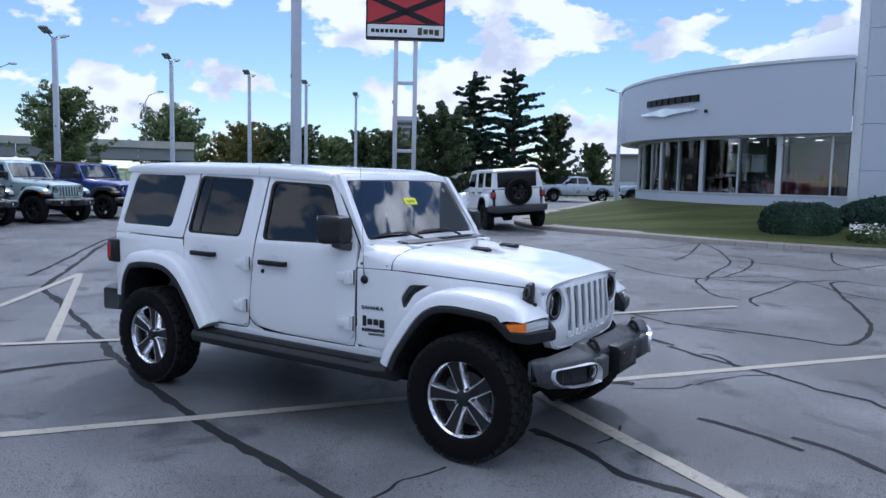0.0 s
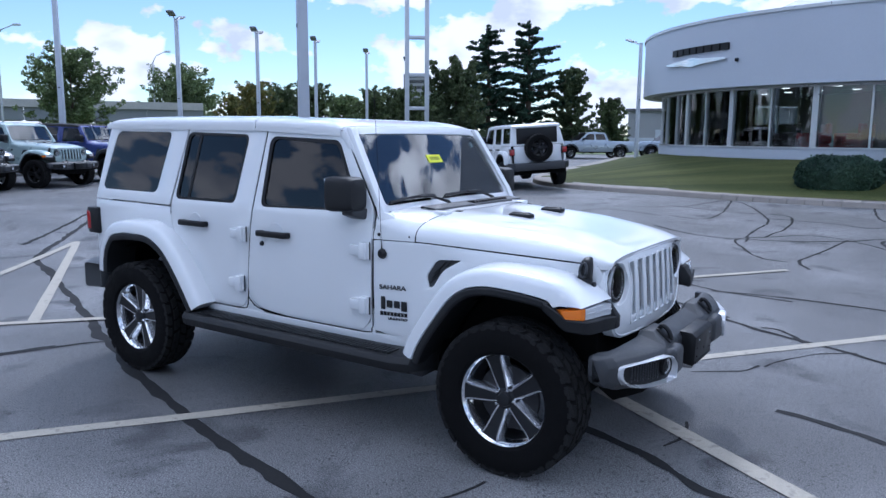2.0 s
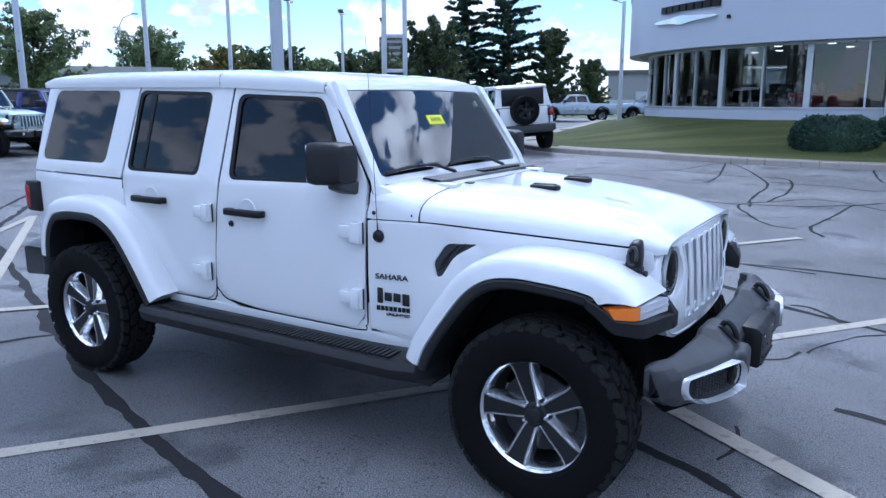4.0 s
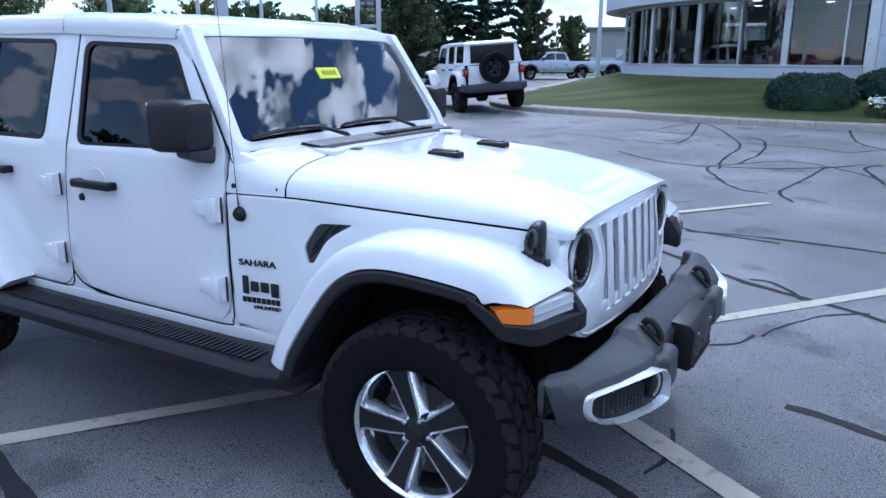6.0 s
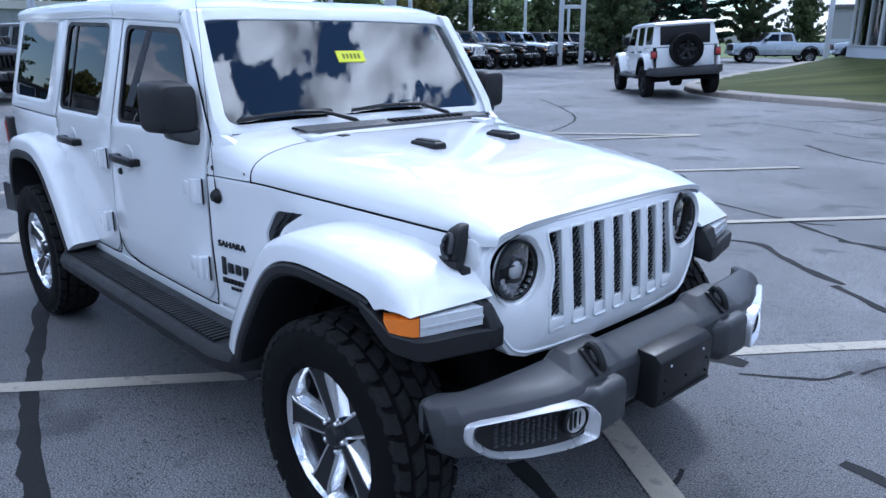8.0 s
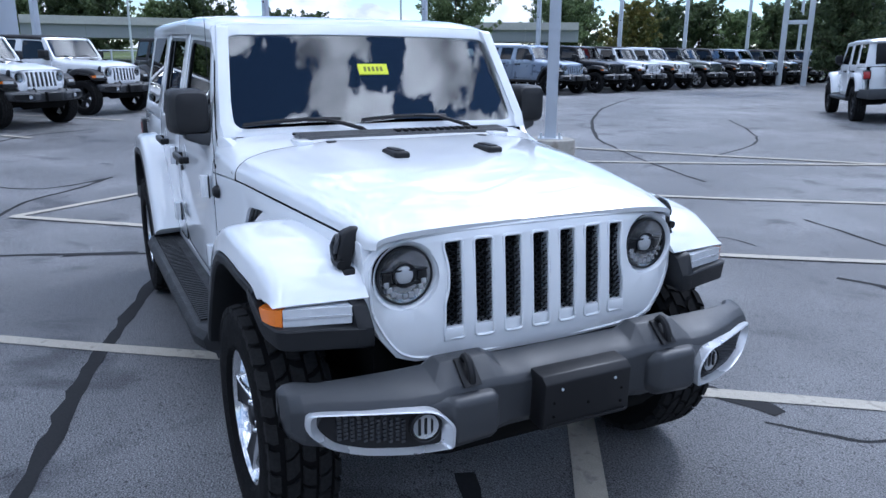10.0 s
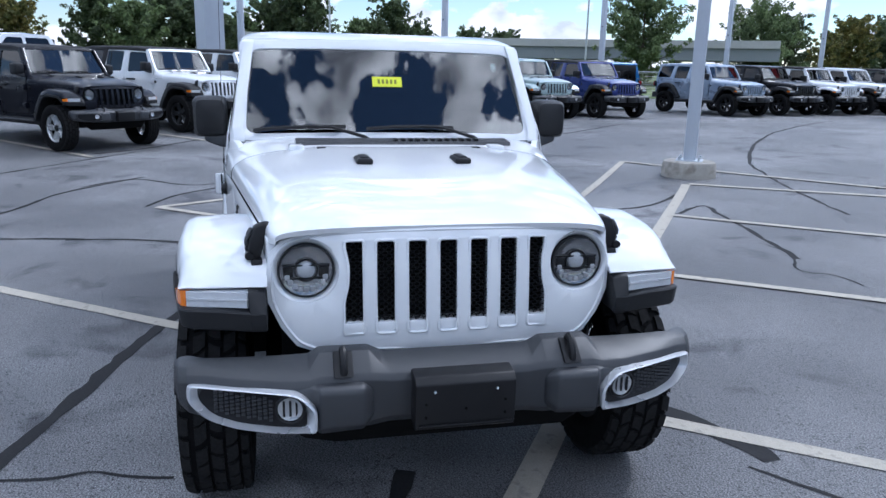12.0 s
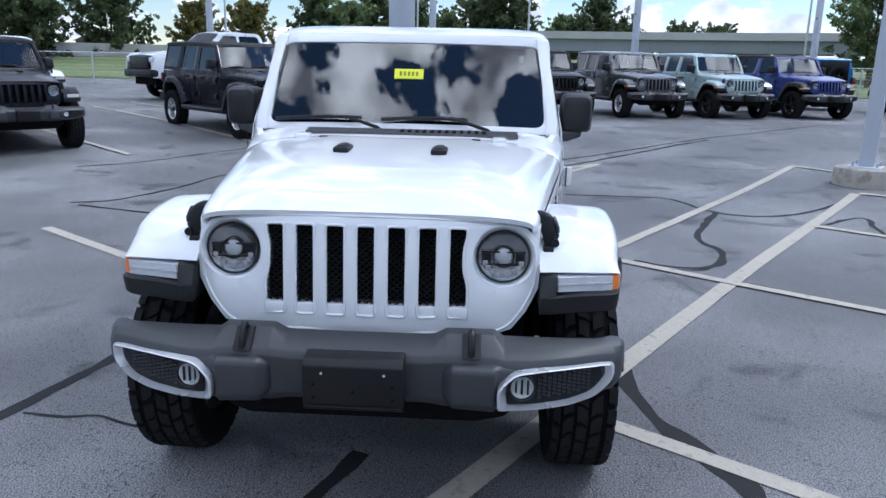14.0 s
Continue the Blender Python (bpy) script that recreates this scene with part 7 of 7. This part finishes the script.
def lamp_post(x, y, label, height=7.6, turn=0.0, heads=2, thick_=0.12, z=None):
    z = rise(x, y) if z is None else z
    post = thing("street_lamp", label, "street lamp", "lamp posts", at=pose(x, y, z, 0, 0, turn))
    k = thick_
    part("pole", soften(loft([[(-k, -k, 0.25), (k, -k, 0.25), (k, k, 0.25), (-k, k, 0.25)], [(-k * .8, -k * .8, height), (k * .8, -k * .8, height), (k * .8, k * .8, height), (-k * .8, k * .8, height)]]), 0.015), POLE, post)
    base = part("footing", revolve([(0, 0.25), (0.34, 0.25), (0.395, 0.235), (0.41, 0.20), (0.42, -0.05)], 28), CONCRETE, post, "weathered round concrete footing")
    bmesh_rot(base)
    part("base_plate", box(-0.2, 0.2, -0.2, 0.2, 0.235, 0.262, 0.004), STEEL, post)
    for sx in (-0.15, 0.15):
        for sy in (-0.15, 0.15):
            part("anchor_bolt", tube([(sx, sy, 0.25), (sx, sy, 0.32)], 0.018, 6), STEEL, post)
    part("hand_hole", revolve([(0, -k - 0.004), (0.035, -k - 0.004), (0.035, -k + 0.02)], 12, (0, 0, 3.55)), BLACK, post)
    for s in ((-1, 1) if heads == 2 else (1,)):
        part("arm", tube([(0, 0, height - 0.05), (0, s * 0.3, height - 0.02), (0, s * 0.62, height + 0.14)], 0.035, 8), POLE, post)
        part("lamp_head", soften(loft([[(-0.2, s * 0.55, height + 0.05), (0.2, s * 0.55, height + 0.05), (0.2, s * 0.55, height + 0.13), (-0.2, s * 0.55, height + 0.13)], [(-0.22, s * 1.1, height + 0.24), (0.22, s * 1.1, height + 0.24), (0.18, s * 1.09, height + 0.32), (-0.18, s * 1.09, height + 0.32)]]), 0.02), LAMP_GREY, post, "flat square lamp head")
    return post


def bmesh_rot(ob):
    """Turns a mesh revolved round y upright."""
    ob.data.transform(pose(0, 0, 0, 90, 0, 0))


lamp_post(-7.86, 5.82, "pale square lamp post on a concrete footing in the lot", 9.5, -35, 2, 0.095)
for x, y, h in ((-31.8, 14.9, 7.6), (-35.3, 23.9, 8.0), (-35.5, 30.1, 7.9), (-36.0, 36.0, 8.0), (-37.5, 43.5, 8.0), (-39.5, 51.5, 8.2), (-30.9, 6.9, 7.8), (-30.7, -1.9, 7.8), (-27.5, -10.6, 7.8)):
    lamp_post(x, y, "pale square lamp post with two heads behind the parked row", h, 35)
lamp_post(-12.5, 36.6, "slim grey lamp post beside the lawn", 6.6, 60, 1, 0.09)
for x, y in ((-57, -20), (-62, 4), (-60, 26), (-70, -6), (-66, 44)):
    mast = thing("street_lamp", "thin highway lamp mast beyond the lot", "street lamp", "highway masts", at=pose(x, y, 0.4, 0, 0, x))
    part("pole", tube([(0, 0, 0), (0, 0, 8.5), (0, 0.4, 9.2), (0, 1.5, 9.6)], [0.10, 0.07, 0.05, 0.04], 8), STEEL, mast)
    part("lamp_head", box(-0.12, 0.12, 1.4, 2.0, 9.5, 9.66, 0.04), STEEL, mast)
PY = thing("sign_pylon", "wide pale steel column of a tall sign", "sign", at=pose(-27.5, -2.9, 0.2, 0, 0, 30))
part("column", box(-0.42, 0.42, -0.38, 0.38, 0, 14, 0.02), POLE, PY)
part("sign_box", box(-2.6, 2.6, -0.5, 0.5, 14, 19, 0.05), CLADDING, PY)
SG = pose(-24.1, 31.75, 0.2, 0, 0, 36)
sign = thing("pylon_sign", "tall red and white sign board on two steel legs", "sign", at=SG)
for sx in (-0.53, 0.62):
    part("leg", box(sx - 0.13, sx + 0.13, -0.13, 0.13, 0, 9.7, 0.01), STEEL, sign)
for z in (3.0, 7.0, 4.9):
    part("crossbar", box(-0.42, 0.5, -0.08, 0.08, z, z + 0.2, 0.01), STEEL, sign)
part("board", box(-2.32, 2.32, -0.3, 0.3, 9.6, 14.0, 0.04), GREYALLOY, sign)
RED = mat("red_sign_face", (0.45, 0.02, 0.025), 0.35, var=0.06, scale=0.6)
SIGNW = mat("white_sign_face", (0.78, 0.78, 0.78), 0.35, var=0.04, scale=0.6)
part("red_face", box(-2.22, 2.22, -0.325, -0.3, 10.5, 13.9), RED, sign)
part("white_face", box(-2.22, 2.22, -0.325, -0.3, 9.72, 10.42), SIGNW, sign)
for s in (-1, 1):
    part("crossing_band", loft([[(-2.15 * s, -0.34, 10.75 + 1.1), (-2.15 * s, -0.34, 11.15 + 1.1), (-2.15 * s, -0.327, 11.15 + 1.1), (-2.15 * s, -0.327, 10.75 + 1.1)], [(1.2 * s, -0.34, 10.52), (2.1 * s, -0.34, 10.52), (2.1 * s, -0.327, 10.52), (1.2 * s, -0.327, 10.52)]]), BLACK, sign)
for k in range(8):
    part("letter_bar", box(-2.0 + k * 0.27, -1.80 + k * 0.27, -0.335, -0.326, 9.95, 10.16), BLACK, sign)
for k in range(4):
    part("letter_bar", box(0.72 + k * 0.33, 0.98 + k * 0.33, -0.335, -0.326, 9.86 if k in (0, 3) else 9.92, 10.28 if k == 0 else 10.2), LEAF_DARK, sign)

# ---- fence, verge, highway and far buildings ----
FENCE = [(-25.5, -34), (-33, -22), (-36.5, -6), (-37.5, 8), (-40, 24), (-45, 44), (-52, 62)]
fence = thing("fence", "grey chain-link fence behind the parked vehicles", "fence")
MESH_WIRE = mat("fence_wire", (0.42, 0.43, 0.44), 0.5, 0.6)
for a, b in zip(FENCE, FENCE[1:]):
    A_, B_ = Vector((*a, 0.2)), Vector((*b, 0.2))
    n = max(1, int((B_ - A_).length / 3.0))
    part("top_rail", tube([A_ + Vector((0, 0, 1.5)), B_ + Vector((0, 0, 1.5))], 0.028, 6), STEEL, fence)
    for k in range(n):
        p = A_.lerp(B_, k / n)
        part("post", tube([p, p + Vector((0, 0, 1.55))], 0.04, 8), STEEL, fence)
    for z in np.linspace(0.1, 1.4, 9):
        part("wire", tube([A_ + Vector((0, 0, z)), B_ + Vector((0, 0, z))], 0.006, 4), MESH_WIRE, fence)
VERGE = mat("verge_grass", (0.10, 0.145, 0.04), 0.9, var=0.3, scale=0.15, fine=8, second=(0.16, 0.18, 0.07), mix_at=(0.4, 0.65))
bm, rows = bmesh.new(), []
for k in range(57):
    a = radians(100 + k * 2.5)
    far = [(1.0, 0.24), (1.12, 0.3), (1.3, 0.5), (1.6, 1.4), (1.85, 2.0), (2.6, 2.2), (6.0, 2.6), (30.0, 3.0)]
    r0 = 39.0 / max(0.66, abs(math.cos(a - radians(172)))) if 118 < math.degrees(a) < 226 else 62.0
    rows.append([bm.verts.new((r0 * f * math.cos(a), r0 * f * math.sin(a), z if math.degrees(a) < 147 or math.degrees(a) > 178 or f > 2.4 else min(z, 0.4))) for f, z in far])
for a, b in zip(rows, rows[1:]):
    for i in range(len(a) - 1):
        bm.faces.new((a[i], a[i + 1], b[i + 1], b[i]))
bmesh.ops.recalc_face_normals(bm, faces=bm.faces[:])
for f in bm.faces:
    if f.normal.z < 0:
        f.normal_flip()
alone("verge", bm, VERGE, "green grass verge rising beyond the fence", "verge", kind="structure", smooth=60)
BRIDGE = mat("pale_bridge_concrete", (0.42, 0.42, 0.41), 0.85, var=0.12, scale=0.4, fine=6)
GIRDER = mat("grey_bridge_girder", (0.22, 0.24, 0.26), 0.7, var=0.12, scale=0.3)
hw = thing("highway_bridge", "pale concrete highway bridge beyond the lot", "bridge")
span = [(74 * math.cos(radians(a)), 74 * math.sin(radians(a))) for a in range(143, 184, 4)]
for (x0, y0), (x1, y1) in zip(span, span[1:]):
    d = Vector((x0, y0)).normalized()
    part("parapet", loft([[(x, y, 4.05), (x, y, 4.75), (x + d.x * .3, y + d.y * .3, 4.75), (x + d.x * .3, y + d.y * .3, 4.05)] for x, y in ((x0, y0), (x1, y1))]), BRIDGE, hw)
    part("girder", loft([[(x + d.x * .25, y + d.y * .25, 2.9), (x + d.x * .25, y + d.y * .25, 4.05), (x + d.x * 9, y + d.y * 9, 4.05), (x + d.x * 9, y + d.y * 9, 2.9)] for x, y in ((x0, y0), (x1, y1))]), GIRDER, hw)
for a in (150, 158, 166, 174):
    for dd in (76, 80.5):
        p = (dd * math.cos(radians(a)), dd * math.sin(radians(a)))
        part("pier", tube([(*p, 0), (*p, 2.95)], 0.5, 12), BRIDGE, hw)
for a0, a1, z in ((183, 232, 2.3), (112, 143, 2.1)):
    rail = thing("barrier", "low pale roadside barrier on the embankment", "barrier")
    pts = [((78 if a0 > 150 else 96) * math.cos(radians(a)), (78 if a0 > 150 else 96) * math.sin(radians(a))) for a in np.arange(a0, a1 + 0.1, 3.5)]
    for (x0, y0), (x1, y1) in zip(pts, pts[1:]):
        d = Vector((x0, y0)).normalized()
        part("wall", loft([[(x, y, z - 0.9), (x, y, z + 0.35), (x + d.x * .3, y + d.y * .3, z + 0.35), (x + d.x * .3, y + d.y * .3, z - 0.9)] for x, y in ((x0, y0), (x1, y1))]), BRIDGE, rail)
GREYB = mat("grey_block_wall", (0.30, 0.31, 0.33), 0.8, var=0.08, scale=0.4)
shed = thing("warehouse", "long low grey warehouse behind the lawn", "building", at=pose(-27, 78, 0, 0, 0, 14))
part("wall", box(-1, 30, 0, 20, 0, 4.6), GREYB, shed)
part("roof", box(-1.3, 30.3, -0.3, 20.3, 4.6, 4.9), mat("dark_roof_edge", (0.12, 0.12, 0.13), 0.7), shed)
part("wall_band", box(-1.0, 30, -0.06, 0.0, 0, 1.7), CLADDING, shed)
for k in range(5):
    part("door", box(2 + k * 5.5, 5.2 + k * 5.5, -0.12, -0.06, 0.1, 2.6), CLADDING, shed)
tall = thing("office_block", "distant grey office block with rows of windows", "building", at=pose(-242.8, 336.4, 0, 0, 0, 30))
part("wall", box(-7, 7, -8, 8, 0, 35), GREYB, tall)
for iz in range(11):
    part("window_band", box(-6.5, 6.5, -8.15, -8.0, 2.2 + iz * 3.1, 3.9 + iz * 3.1), GLASS_SHOW, tall)
BRICK = mat("brown_brick", (0.20, 0.11, 0.085), 0.85, var=0.2, scale=1, fine=20)
house = thing("house", "low brown brick house behind the trees", "house", at=pose(-163, -84, 1.5, 0, 0, 20))
part("wall", box(-9, 9, -4, 4, 0, 2.8), BRICK, house)
part("roof", loft([[(x, -4.5, 2.8), (x, 0, 4.9), (x, 4.5, 2.8)] for x in (-9.4, 9.4)]), mat("brown_shingles", (0.09, 0.07, 0.06), 0.9, var=0.25, scale=1), house)
for k in (-6, -2, 2.5, 6):
    part("window", box(k - 0.6, k + 0.6, -4.06, -4.0, 0.9, 2.2), GLASS_DARK, house)
shop = thing("office_building", "plain low building across the road behind the camera", "building", at=pose(40, -30, 0, 0, 0, 40))
part("wall", box(-12, 12, -5, 5, 0, 5), GREYB, shop)
part("roof", box(-12.3, 12.3, -5.3, 5.3, 5, 5.3), CLADDING, shop)
